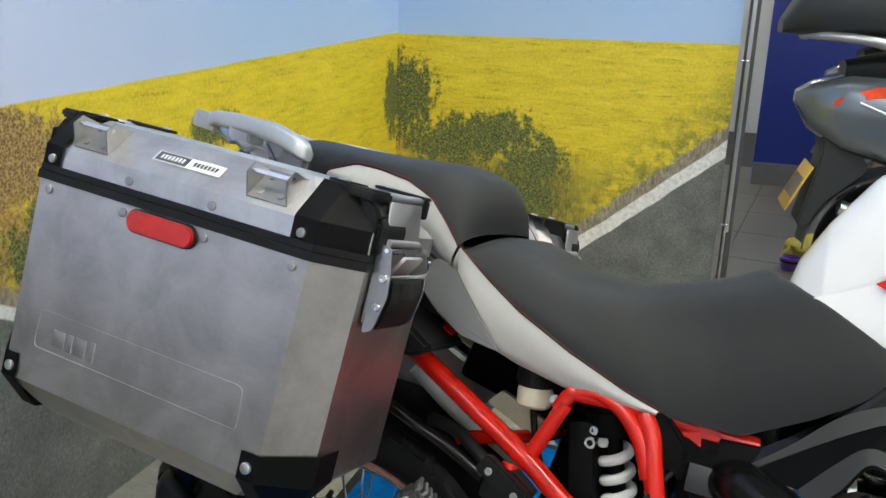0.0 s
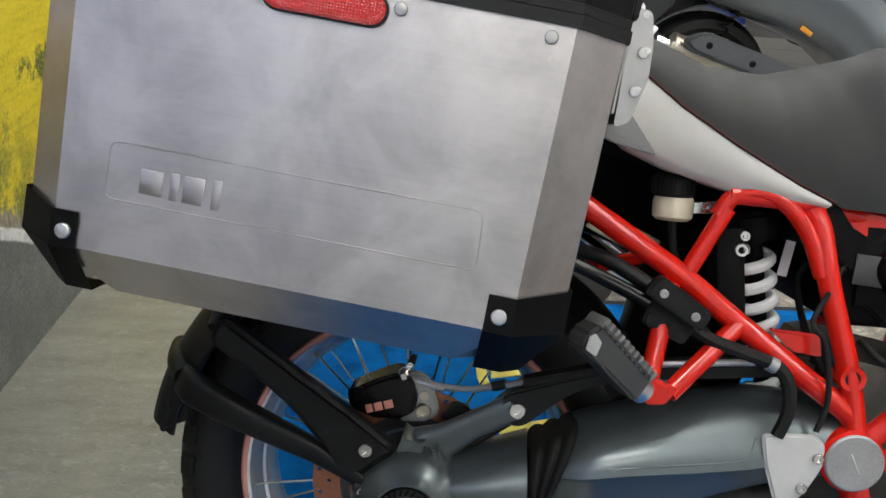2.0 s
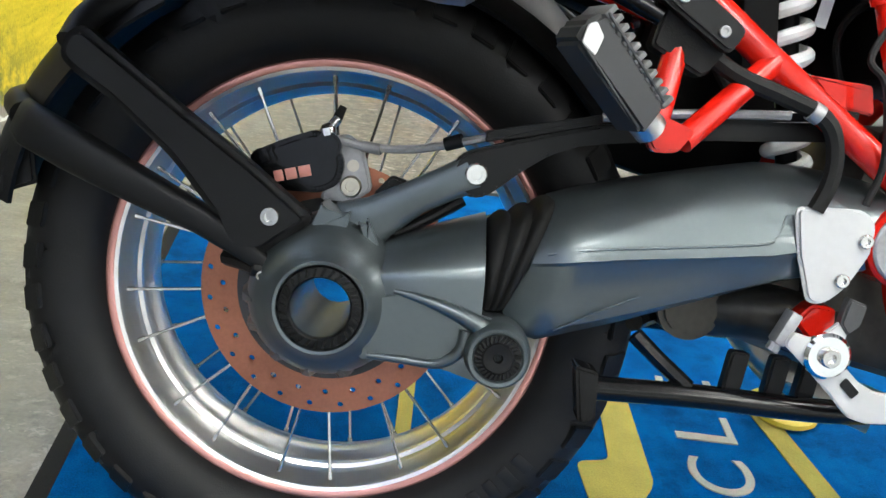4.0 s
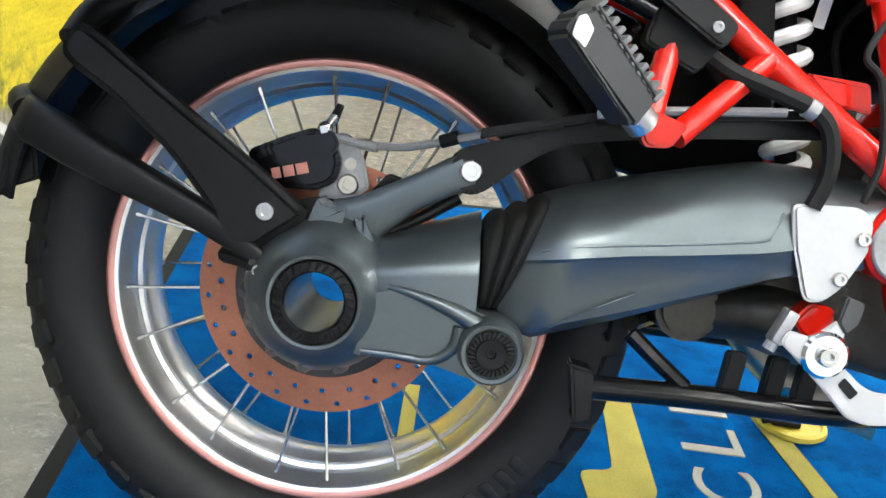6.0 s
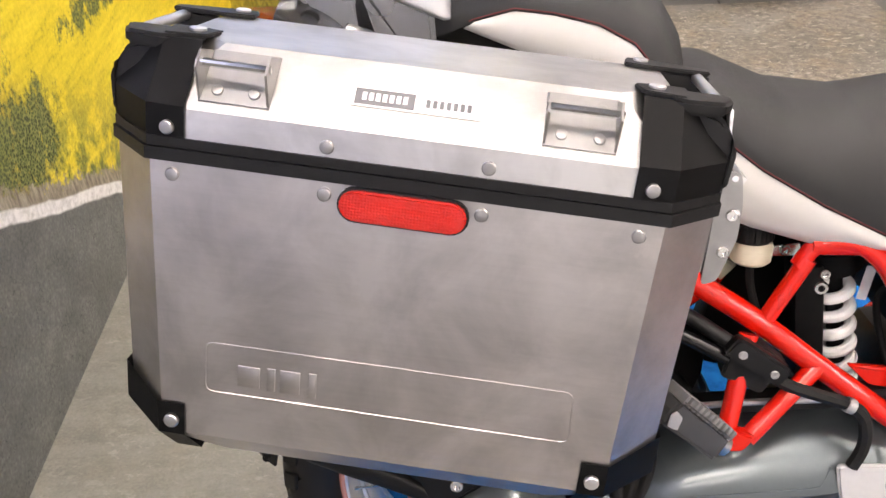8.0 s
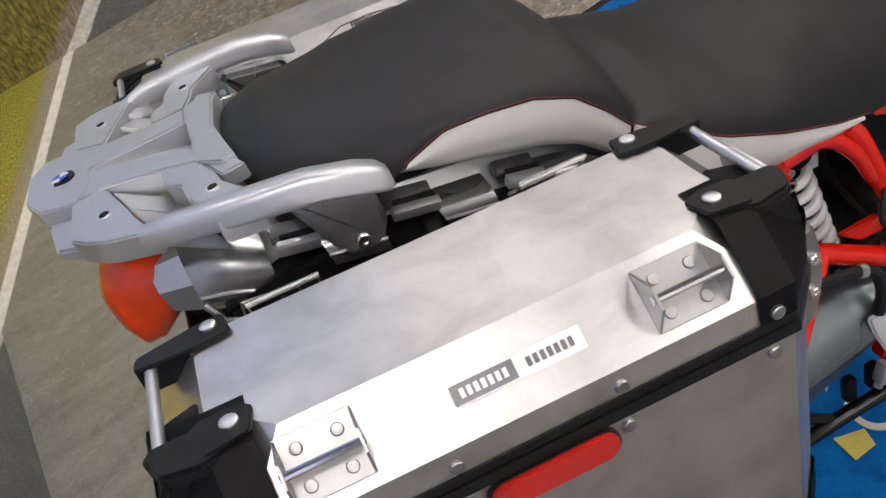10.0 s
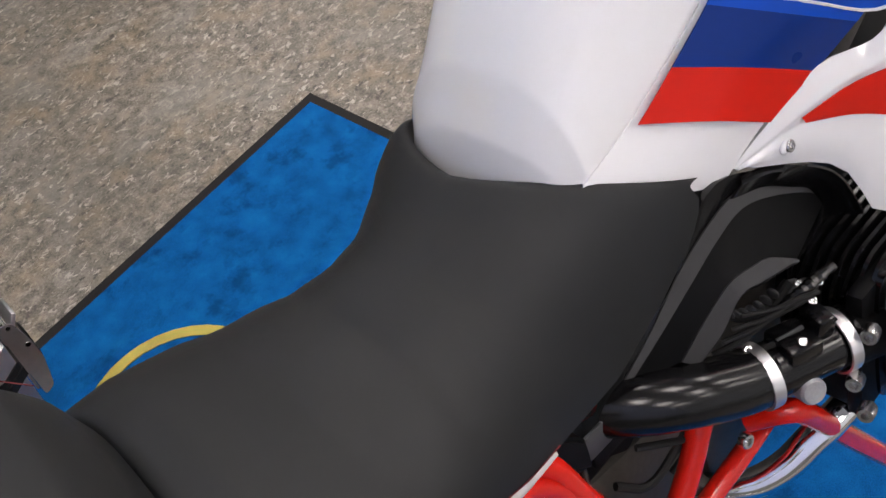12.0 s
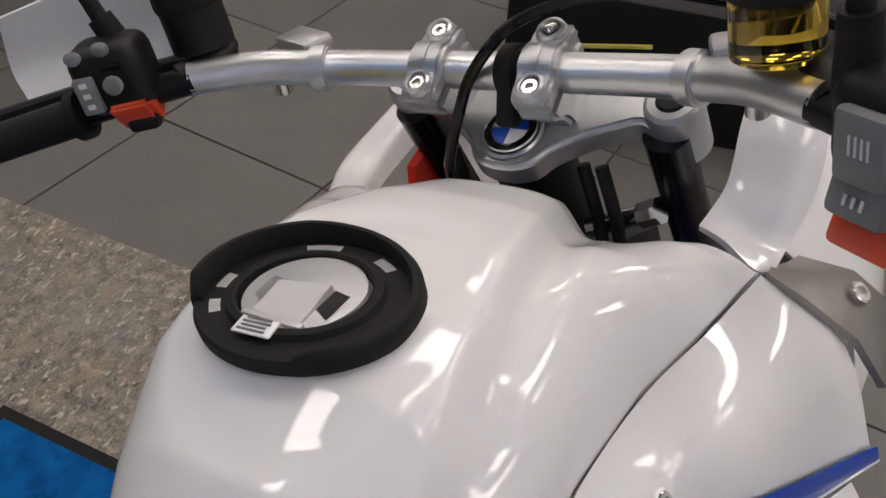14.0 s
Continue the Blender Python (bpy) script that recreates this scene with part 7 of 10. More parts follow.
# ---- tank and fairing ----
def tank():
    t = new("fuel_tank")
    t.parent = bike
    tagged(t, "glossy white fuel tank")
    # centre line: u, x, z ; seam line: u, x, y, z
    mid = [(0.0, 0.578, 0.895), (0.08, 0.592, 0.945), (0.18, 0.622, 0.998), (0.30, 0.668, 1.060), (0.42, 0.725, 1.112), (0.54, 0.782, 1.142), (0.64, 0.835, 1.150), (0.76, 0.900, 1.146), (0.88, 0.970, 1.128), (0.96, 1.015, 1.110), (1.0, 1.032, 1.097)]
    seam = [(0.0, 0.612, 0.0960, 0.850), (0.08, 0.617, 0.0990, 0.876), (0.18, 0.624, 0.1040, 0.902), (0.30, 0.676, 0.1135, 0.931), (0.42, 0.719, 0.124, 0.963), (0.54, 0.776, 0.1375, 1.014), (0.64, 0.836, 0.1445, 1.047), (0.76, 0.908, 0.1545, 1.055), (0.88, 0.975, 0.1695, 1.052), (0.96, 1.035, 0.178, 1.046), (1.0, 1.058, 0.180, 1.040)]
    # half distance of the shoulder step along the tank: x, y
    valley = [(0.50, 0.085), (0.668, 0.096), (0.72, 0.108), (0.78, 0.106), (0.84, 0.098), (0.90, 0.088), (0.965, 0.072), (1.06, 0.050)]
    rows = []
    NU, NV = 90, 72
    for i in range(NU + 1):
        u = i / NU
        cx, cz = curve_at(mid, u)
        lx, ly, lz = curve_at(seam, u)
        row = []
        for j in range(-NV, NV + 1):
            v = abs(j) / NV
            s = 1 if j > 0 else -1
            a = v * math.pi / 2
            f = math.sin(a) ** 0.80
            g = (1 - math.cos(a)) ** 1.05
            # flat top, then a step down to the shoulder, and the scoop in front of the forks
            k = 0.0
            if 0.35 < u:
                k = min(1, (u - 0.35) / 0.25)
                g = lerp(g, max(0.0, (v - 0.25) / 0.75) ** 1.8, 0.6 * k)
            dip = 0.0
            if u > 0.78:
                w = (u - 0.78) / 0.22
                dip = 0.034 * w * w * math.exp(-(((ly * f - 0.092) / 0.034) ** 2))
            px, py = lerp(cx, lx, v**2), s * ly * f
            if s > 0:
                low_part = max(0.0, 1 - u / 0.5)
                px -= 0.016 * v * v * low_part
                py += v * v * (0.011 + 0.015 * low_part + 0.011 * max(0.0, min(1.0, (px - 0.68) / 0.25)))
            yc = curve_at(valley, px)[0]
            fade = 1 - max(0.0, min(1.0, (v - 0.82) / 0.18)) ** 2
            w = max(0.0, min(1.0, (abs(py) - yc + 0.009) / 0.018))
            back_up = max(0.0, min(1.0, (abs(py) - yc - 0.010) / 0.022))
            step = (0.0175 * (w * w * (3 - 2 * w)) - 0.0065 * (back_up * back_up * (3 - 2 * back_up))) * fade * min(1.0, max(0.0, (u - 0.18) / 0.2))
            # shallow dish round the filler
            dish = 0.0034 / (1 + math.exp((math.hypot((px - 0.828) / 0.098, py / 0.092) - 1) / 0.030))
            row.append((px, py, cz - (cz - lz) * g - step - dip - dish + 0.003))
        rows.append(row)
    bm = bmesh.new()
    skin(bm, rows)
    # edge rolled under along the seam and in front
    for side in (0, -1):
        skin(bm, [[r[side] for r in rows], [(r[side][0], r[side][1] * 0.97, r[side][2] - 0.012) for r in rows], [(r[side][0], r[side][1] * 0.85, r[side][2] - 0.05) for r in rows]])
    skin(bm, [rows[-1], [(x - 0.004, y, z - 0.012) for x, y, z in rows[-1]], [(x - 0.03, y, z - 0.05) for x, y, z in rows[-1]]])
    bmesh.ops.remove_doubles(bm, verts=bm.verts[:], dist=0.0002)
    part("tank_shell", bm, WHITE, t, smooth=50)
    # raised filler mound
    cap = new("filler_cap")
    cap.parent = t
    C = Vector((0.8250, 0.007, 1.1470))
    tilt = pose(0, 0, 0, 0, 2, 0)
    SX, SY = 0.86, 1.10

    def placed(bm):
        bmesh.ops.transform(bm, matrix=Matrix.Translation(C) @ tilt, verts=bm.verts[:])
        return bm

    def squash(bm):
        bmesh.ops.transform(bm, matrix=Matrix.Diagonal((SX, SY, 1, 1)), verts=bm.verts[:])
        return bm

    # tray with a raised collar round the cap
    bm = bmesh.new()
    lathe(bm, [(0.0385, 0.002), (0.0390, 0.0085), (0.0410, 0.0095), (0.0450, 0.0085), (0.0470, 0.0050), (0.0600, 0.0045), (0.0640, 0.0050), (0.0660, 0.0030), (0.0655, -0.004), (0.0385, -0.006)], axis="Z", n=72, close=True)
    part("bag_ring", placed(squash(bm)), RUBBER, cap, "black plastic tank bag ring")
    # standing lip, open towards the rider's left
    bm = bmesh.new()
    rows = []
    for k in range(61):
        a = radians(lerp(-152, 120, k / 60))
        up = lerp(0.0105, 0.0185, min(1.0, max(0.0, (k - 18) / 22))) * min(1.0, (k + 4) / 6, (62 - k) / 4) + 0.001
        rows.append([(r * math.cos(a), r * math.sin(a), z) for r, z in ((0.0595, 0.004), (0.0600, up - 0.003), (0.0612, up - 0.0005), (0.0635, up), (0.0655, up - 0.001), (0.0672, up - 0.004), (0.0675, 0.001), (0.0660, -0.004), (0.0600, -0.004))])
    skin(bm, rows, close=True, caps=True)
    part("ring_lip", placed(squash(bm)), RUBBER, cap, "raised black lip", smooth=50)
    for a0, w in ((127, 15), (97, 17), (20, 24), (-30, 17)):
        bm = bmesh.new()
        arc = [radians(a0 + w * (q / 4 - 0.5)) for q in range(5)]
        v = [bm.verts.new((SX * r * math.cos(a), SY * r * math.sin(a), 0.0052)) for r, line in ((0.0492, arc), (0.0560, arc[::-1])) for a in line]
        bm.faces.new(v)
        bmesh.ops.solidify(bm, geom=bm.faces[:], thickness=0.0006)
        part("ring_slot", placed(bm), WHITE, cap, "white paint seen through a slot")
    bm = bmesh.new()
    lathe(bm, [(0.0005, 0.0078), (0.0340, 0.0078), (0.0368, 0.0066), (0.0375, 0.002)], axis="Z", n=56)
    bmesh.ops.transform(bm, matrix=Matrix.Diagonal((0.92, 1.04, 1, 1)), verts=bm.verts[:])
    part("cap_disc", placed(bm), CAP_SILVER, cap, "silver filler cap")
    # hinged key flap, its hinge bar and flat patches for the finger wells' shading
    bm = bmesh.new()
    v = [bm.verts.new(p) for p in ((-0.0260, 0.0165, 0.0085), (-0.0255, -0.0195, 0.0085), (0.0050, -0.0180, 0.0125), (-0.0010, 0.0160, 0.0125), (-0.0260, 0.0165, 0.0076), (-0.0255, -0.0195, 0.0076), (0.0060, -0.0180, 0.0076), (0.0, 0.0160, 0.0076))]
    for f in ((0, 1, 2, 3), (7, 6, 5, 4), (0, 4, 5, 1), (1, 5, 6, 2), (2, 6, 7, 3), (3, 7, 4, 0)):
        bm.faces.new([v[k] for k in f])
    part("key_flap", placed(bm), CAP_SILVER, cap, smooth=0)
    bm = bmesh.new()
    box(bm, (-0.0280, -0.001, 0.0085), (0.0045, 0.044, 0.0030), bevel=0.001)
    part("hinge_bar", placed(bm), CAP_SILVER, cap)
    # One dark and one pale patch paint the shaded and the lit well.
    for y, w, material in ((-0.0250, 0.012, SWITCH_DARK), (0.0220, 0.010, CAST)):
        bm = bmesh.new()
        v = [bm.verts.new(p) for p in ((-0.0180, y - w / 2, 0.0081), (-0.0120, y + w / 2, 0.0081), (0.0060, y + w / 2, 0.0081), (0.0040, y - w / 2, 0.0081))]
        bm.faces.new(v)
        bmesh.ops.solidify(bm, geom=bm.faces[:], thickness=0.0005)
        part("well_shading", placed(bm), material, cap)
    bm = bmesh.new()
    box(bm, (-0.0375, 0.002, 0.0095), (0.012, 0.026, 0.0016), (0, -6, 4), bevel=0.0004)
    tag = part("fuel_tag", placed(bm), STICKER, cap, "pale tag with printed bars")
    for k in range(4):
        bm = bmesh.new()
        box(bm, (-0.0415 + 0.0028 * k, 0.002, 0.0106 + 0.0003 * k), (0.0013, 0.019 - 0.002 * (k % 2), 0.0004), (0, -6, 4))
        part("print_bar", placed(bm), STICKER_DARK, tag)


def side_fairing(s):
    f = new("side_fairing")
    f.parent = bike
    tagged(f, "white side panel with blue, navy and red graphics")

    def net(g):
        return [[(x, s * y + (0.022 * max(0.0, min(1.0, (x - 0.68) / 0.25)) if s > 0 else 0.0), z) for x, y, z in row] for row in g]

    def proud(row, d=0.0012):
        return [(x, y + d, z + d * 0.4) for x, y, z in row]

    # upper wing: seam with the tank, shoulder, top of the blue field, lower edge
    seam = [(0.778, 0.139, 1.018), (0.836, 0.146, 1.047), (0.908, 0.156, 1.055), (0.975, 0.171, 1.052), (1.055, 0.182, 1.042)]
    blue_top = [(0.783, 0.147, 1.010), (0.835, 0.179, 1.013), (0.889, 0.201, 0.991), (0.956, 0.227, 0.957), (1.055, 0.262, 0.905)]
    wing_low = [(0.786, 0.148, 1.005), (0.850, 0.179, 0.960), (0.914, 0.205, 0.916), (0.975, 0.229, 0.913), (1.066, 0.264, 0.884)]
    shoulder = [(0.780, 0.145, 1.014), (0.850, 0.174, 1.036), (0.908, 0.194, 1.033), (0.980, 0.216, 1.012), (1.065, 0.238, 0.985)]
    patch("upper_panel", net([seam, shoulder, blue_top, wing_low]), WHITE, f, depth=0.0012)
    whole = [spline(c, 4) for c in zip(*[spline(r, 4) for r in net([seam, shoulder, blue_top, wing_low])])]
    rows = []
    for i, c in enumerate(whole):
        if i < 1:
            continue
        row = []
        for j in (8, 9, 10, 11, 11.75):
            k, j = j - int(j), int(j)
            along = whole[min(i + 1, len(whole) - 1)][j] - whole[max(i - 1, 0)][j]
            down = c[min(j + 1, 12)] - c[j - 1]
            out = along.cross(down).normalized()
            row.append(c[j].lerp(c[min(j + 1, 12)], k) + out * (0.0055 if out.y * s > 0 else -0.0055))
        rows.append(row)
    bm = bmesh.new()
    skin(bm, rows)
    thicken(bm, 0.001)
    part("blue_wing", bm, BLUE_DECAL, f, "blue graphic", smooth=60)
    rows = []
    for i, c in enumerate(whole[1:], 1):
        along = whole[min(i + 1, len(whole) - 1)][12] - whole[i - 1][12]
        out = along.cross(c[12] - c[11]).normalized()
        out = out if out.y * s > 0 else -out
        down = (c[12] - c[11]).normalized()
        edge = c[11].lerp(c[12], 0.75)
        rows.append([edge + out * 0.0052, edge + out * 0.0068 + down * 0.0006, edge + out * 0.0068 + down * 0.0040, edge + out * 0.001 + down * 0.0046])
    bm = bmesh.new()
    skin(bm, rows)
    part("wing_lip", bm, WHITE, f, smooth=60)
    # panel between the tank seam and the duct, in levels from top to seat
    levels = [
        [(0.777, 0.138, 1.014), (0.842, 0.174, 0.967), (0.905, 0.196, 0.918)],
        [(0.765, 0.133, 0.996), (0.828, 0.170, 0.955), (0.896, 0.193, 0.910)],
        [(0.719, 0.124, 0.962), (0.787, 0.156, 0.924), (0.855, 0.175, 0.880)],
        [(0.676, 0.113, 0.929), (0.738, 0.144, 0.897), (0.799, 0.162, 0.857)],
        [(0.612, 0.104, 0.902), (0.690, 0.134, 0.865), (0.757, 0.146, 0.818)],
        [(0.602, 0.101, 0.888), (0.680, 0.130, 0.850), (0.748, 0.143, 0.812)]]
    patch("lower_panel", net(levels), WHITE, f)
    for name, k0, k1, c0, c1, material in (("blue_graphic", 0, 1, 0.02, 0.03, BLUE_DECAL), ("navy_graphic", 1, 2, 0.03, 0.03, NAVY_DECAL), ("red_graphic", 2, 3, 0.03, 0.03, RED_DECAL)):
        rows = []
        for i in range(5):
            u = i / 4
            edge = []
            for c in range(3):
                col = spline([levels[r][c] for r in range(6)], 4)
                edge.append(col[min(len(col) - 1, round((k0 + (k1 - k0) * u) * 4))])
            line = spline(edge, 5)
            margin = lerp(0.0, 0.026, (k0 + (k1 - k0) * u) / 3)
            line[0] = line[0].lerp(line[1], margin * 10)
            rows.append([(x, y + 0.0068, z + 0.0035) for x, y, z in line])
        bm = bmesh.new()
        skin(bm, [[(x, s * y, z) for x, y, z in r] for r in rows])
        bmesh.ops.recalc_face_normals(bm, faces=bm.faces[:])
        bmesh.ops.solidify(bm, geom=bm.faces[:], thickness=0.0008)
        part(name, bm, material, f, smooth=60)
    # strut in front of the duct and the nose panel under it
    top = [(0.764, 0.148, 0.824), (0.803, 0.164, 0.855), (0.857, 0.184, 0.888), (0.912, 0.207, 0.886), (0.945, 0.222, 0.904), (1.030, 0.256, 0.888)]
    mid = [(0.778, 0.158, 0.822), (0.819, 0.176, 0.848), (0.862, 0.198, 0.866), (0.908, 0.219, 0.870), (0.948, 0.237, 0.880), (1.022, 0.264, 0.880)]
    flash_top = [(0.788, 0.163, 0.817), (0.829, 0.180, 0.846), (0.880, 0.204, 0.858), (0.936, 0.230, 0.853), (0.970, 0.246, 0.864), (1.016, 0.264, 0.874)]
    flash_low = [(0.798, 0.167, 0.810), (0.833, 0.181, 0.838), (0.882, 0.204, 0.820), (0.942, 0.232, 0.782), (0.984, 0.252, 0.820), (1.030, 0.273, 0.868)]
    # free edge: down along the arch over the scoop, the squared foot and the front edge
    free = [(0.0, 0.7670, 0.1495, 0.8220), (0.10, 0.787, 0.1585, 0.8115), (0.20, 0.819, 0.1735, 0.797), (0.26, 0.840, 0.183, 0.786), (0.31, 0.862, 0.193, 0.770), (0.35, 0.878, 0.200, 0.748), (0.39, 0.890, 0.206, 0.720), (0.45, 0.904, 0.212, 0.682), (0.55, 0.932, 0.225, 0.657), (0.65, 0.961, 0.238, 0.633), (0.70, 0.978, 0.246, 0.660), (0.80, 1.004, 0.257, 0.694), (0.90, 1.022, 0.266, 0.720), (1.0, 1.032, 0.270, 0.760)]
    top[0], mid[0], flash_top[0], flash_low[0] = (0.7625, 0.148, 0.8250), (0.7645, 0.1495, 0.8240), (0.7655, 0.1498, 0.8232), (0.7663, 0.1498, 0.8226)
    rows = [spline(r, 4) for r in (top, mid, flash_top, flash_low)]
    n = len(rows[0])
    foot = [Vector(curve_at(free, k / (n - 1))) for k in range(n)]
    for share in (0.35, 0.68, 1.0):
        rows.append([p.lerp(q, share) + Vector((0, 0.004 * math.sin(math.pi * share), 0)) for p, q in zip(rows[3], foot)])
    bm = bmesh.new()
    skin(bm, [[tuple(p) for p in spline(c, 3)] for c in zip(*net(rows))])
    backed(bm, 0.005)
    part("nose_panel", bm, WHITE, f, smooth=50)
    red_t, red_b = flash_top[1:4], flash_low[1:4]
    patch("red_flash", net([proud(red_t, 0.003), proud([tuple((Vector(p) + Vector(q)) / 2) for p, q in zip(red_t, red_b)], 0.0035), proud(red_b, 0.003)]), RED_DECAL, f, "red graphic", depth=0.001)
    patch("red_flash", net([proud([flash_top[3], (0.960, 0.241, 0.837), (0.984, 0.252, 0.822)], 0.003), proud([(0.939, 0.231, 0.818), (0.955, 0.2385, 0.812), (0.972, 0.246, 0.808)], 0.0035), proud([flash_low[3], (0.948, 0.2345, 0.784), (0.956, 0.238, 0.788)], 0.003)]), RED_DECAL, f, "red graphic", depth=0.001)
    patch("navy_flash", net([proud([(0.938, 0.231, 0.856), flash_top[4], flash_top[5]], 0.003), proud([(0.960, 0.2415, 0.840), (0.982, 0.2515, 0.850), (1.024, 0.270, 0.878)], 0.0035), proud([(0.984, 0.2525, 0.824), (1.002, 0.260, 0.842), (1.031, 0.273, 0.870)], 0.003)]), NAVY_DECAL, f, "navy graphic", depth=0.001)
    bm = bmesh.new()
    box(bm, (0.915, s * 0.163, 0.892), (0.10, 0.03, 0.07), (0, -30, 0), bevel=0.006)
    part("duct", bm, BLACK_GLOSS, f, "dark air duct")
    for q, d in (((0.858, s * 0.1815, 1.027), (0, s, 0.55)), ((0.815, s * 0.1735, 0.822), (0, s, 0.25))):
        bm = bmesh.new()
        ball(bm, q, 0.0105, (1, 0.4, 0.8), n=18)
        part("screw_cup", bm, WHITE, f)
        bolt(f, Vector(q) + Vector(d).normalized() * 0.003, d, 0.0065, 0.003, STEEL)


def beak_and_forks():
    up = new("front_cowl")
    up.parent = bike
    tagged(up, "white front cowl uprights beside the forks")
    for s in (-1, 1):
        c = 0.036 if s > 0 else 0.0
        if s < 0:
            patch("upright", [[(x, c + s * y, z) for x, y, z in row] for row in (
                ((1.082, 0.130, 1.056), (1.073, 0.152, 1.052), (1.061, 0.176, 1.041), (1.072, 0.187, 1.034)),
                ((1.098, 0.134, 1.061), (1.094, 0.154, 1.054), (1.090, 0.173, 1.046), (1.098, 0.190, 1.040)),
                ((1.114, 0.140, 1.073), (1.110, 0.163, 1.071), (1.106, 0.183, 1.068), (1.118, 0.199, 1.062)),
                ((1.130, 0.141, 1.089), (1.126, 0.164, 1.092), (1.122, 0.185, 1.091), (1.134, 0.203, 1.088)),
                ((1.146, 0.141, 1.106), (1.142, 0.162, 1.113), (1.140, 0.184, 1.113), (1.150, 0.203, 1.112)),
                ((1.185, 0.145, 1.150), (1.185, 0.166, 1.158), (1.185, 0.188, 1.158), (1.193, 0.206, 1.156)))], WHITE, up, depth=0.006, cuts=6)
        else:
            patch("upright", [
                [(1.058, 0.172, 1.020), (1.058, 0.174, 1.044), (1.056, 0.192, 1.050), (1.056, 0.210, 1.046), (1.060, 0.222, 1.015)],
                [(1.120, 0.202, 1.015), (1.120, 0.204, 1.038), (1.120, 0.222, 1.044), (1.120, 0.242, 1.040), (1.124, 0.252, 1.005)],
                [(1.200, 0.200, 1.030), (1.200, 0.202, 1.058), (1.200, 0.218, 1.062), (1.200, 0.234, 1.058), (1.204, 0.244, 1.020)]], WHITE, up, depth=0.004, cuts=6)
        patch("cowl_side", [
            [(1.16, s * 0.170, 0.99), (1.18, s * 0.22, 0.92), (1.18, s * 0.235, 0.81)],
            [(1.24, s * 0.18, 1.03), (1.28, s * 0.225, 0.96), (1.29, s * 0.235, 0.85)],
            [(1.40, s * 0.15, 1.06), (1.44, s * 0.17, 0.98), (1.46, s * 0.17, 0.90)]], WHITE, up, depth=0.005)
        bm = bmesh.new()
        rows = [[(1.058, s * 0.186, 1.042), (1.075, s * 0.184, 1.036), (1.10, s * 0.188, 1.022), (1.13, s * 0.190, 1.008)], [(1.058, s * 0.212, 1.026), (1.075, s * 0.215, 1.024), (1.105, s * 0.225, 1.012), (1.140, s * 0.228, 0.995)], [(1.066, s * 0.246, 0.992), (1.085, s * 0.247, 0.994), (1.115, s * 0.255, 0.980), (1.150, s * 0.258, 0.960)], [(1.076, s * 0.266, 0.944), (1.10, s * 0.264, 0.947), (1.125, s * 0.27, 0.935), (1.155, s * 0.272, 0.915)]]
        skin(bm, rows)
        thicken(bm, 0.006)
        arm = part("crash_bar_bracket", bm, BRACKET_METAL, up, "brushed silver bracket over the fairing edge", smooth=60)
        bolt(arm, (1.104, s * 0.238, 1.003), (0, s, 1), 0.009, 0.003, STEEL)
    fk = new("front_fork")
    fk.parent = bike
    for s in (-1, 1):
        bm = bmesh.new()
        rod(bm, (1.090, 0.004 + s * 0.1095, 1.125), (1.30, 0.004 + s * 0.1095, 0.62), 0.0175, n=24)
        part("fork_tube", bm, BLACK_GLOSS, fk, "black fork tube")
        bm = bmesh.new()
        rod(bm, (1.30, 0.004 + s * 0.1095, 0.62), (1.43, 0.004 + s * 0.1095, 0.33), 0.030, n=20)
        part("fork_slider", bm, CAST, fk)
    # top yoke, raked towards the rider
    K = Matrix(((0.914, 0, -0.407, 1.062), (0, 1, 0, 0.004), (0.407, 0, 0.914, 1.1287), (0, 0, 0, 1)))

    def raked(bm):
        bmesh.ops.transform(bm, matrix=K, verts=bm.verts[:])
        return bm

    bm = bmesh.new()
    half = [(-0.031, 0.010), (-0.025, 0.026), (-0.011, 0.034), (0.006, 0.056), (0.024, 0.092), (0.018, 0.104), (0.020, 0.124), (0.036, 0.136), (0.056, 0.128), (0.060, 0.105), (0.052, 0.060)]
    poly = rounded(half + [(p, -q) for p, q in half[::-1]], 0.007)
    v0 = [bm.verts.new((x, y, -0.026)) for x, y in poly]
    v1 = [bm.verts.new((x, y, -0.0015)) for x, y in poly]
    bm.faces.new(v0[::-1])
    bm.faces.new(v1)
    for k in range(len(v0)):
        bm.faces.new((v0[k], v0[(k + 1) % len(v0)], v1[(k + 1) % len(v0)], v1[k]))
    bmesh.ops.recalc_face_normals(bm, faces=bm.faces[:])
    bmesh.ops.bevel(bm, geom=[e for e in bm.edges if e.calc_face_angle(0) > 1.0], offset=0.004, segments=3, affect="EDGES")
    yoke = part("top_yoke", raked(bm), CAST, fk, "silver cast top yoke")
    for s in (-1, 1):
        bm = bmesh.new()
        lathe(bm, [(0.012, 0.006), (0.0175, 0.006), (0.0205, 0.003), (0.0215, -0.004), (0.0215, -0.044), (0.019, -0.046)], (0.038, s * 0.1125, 0), "Z", n=36)
        part("fork_clamp", raked(bm), CAST, yoke, "round fork clamp")
        bm = bmesh.new()
        lathe(bm, [(0.0005, 0.0085), (0.0100, 0.0085), (0.0115, 0.006)], (0.038, s * 0.1125, 0), "Z", n=30)
        part("fork_cap", raked(bm), BLACK, yoke)
    bm = bmesh.new()
    lathe(bm, [(0.0200, -0.003), (0.0245, -0.001), (0.0255, 0.0015), (0.0235, 0.0030), (0.0215, 0.0020)], axis="Z", n=48, close=True)
    part("badge_seat", raked(bm), CAST, yoke)
    bm = bmesh.new()
    lathe(bm, [(0.0215, -0.001), (0.0212, 0.0030), (0.0195, 0.0040), (0.001, 0.0046)], axis="Z", n=48)
    badge = part("badge", raked(bm), BLACK_GLOSS, fk, "round badge with blue and white quarters")
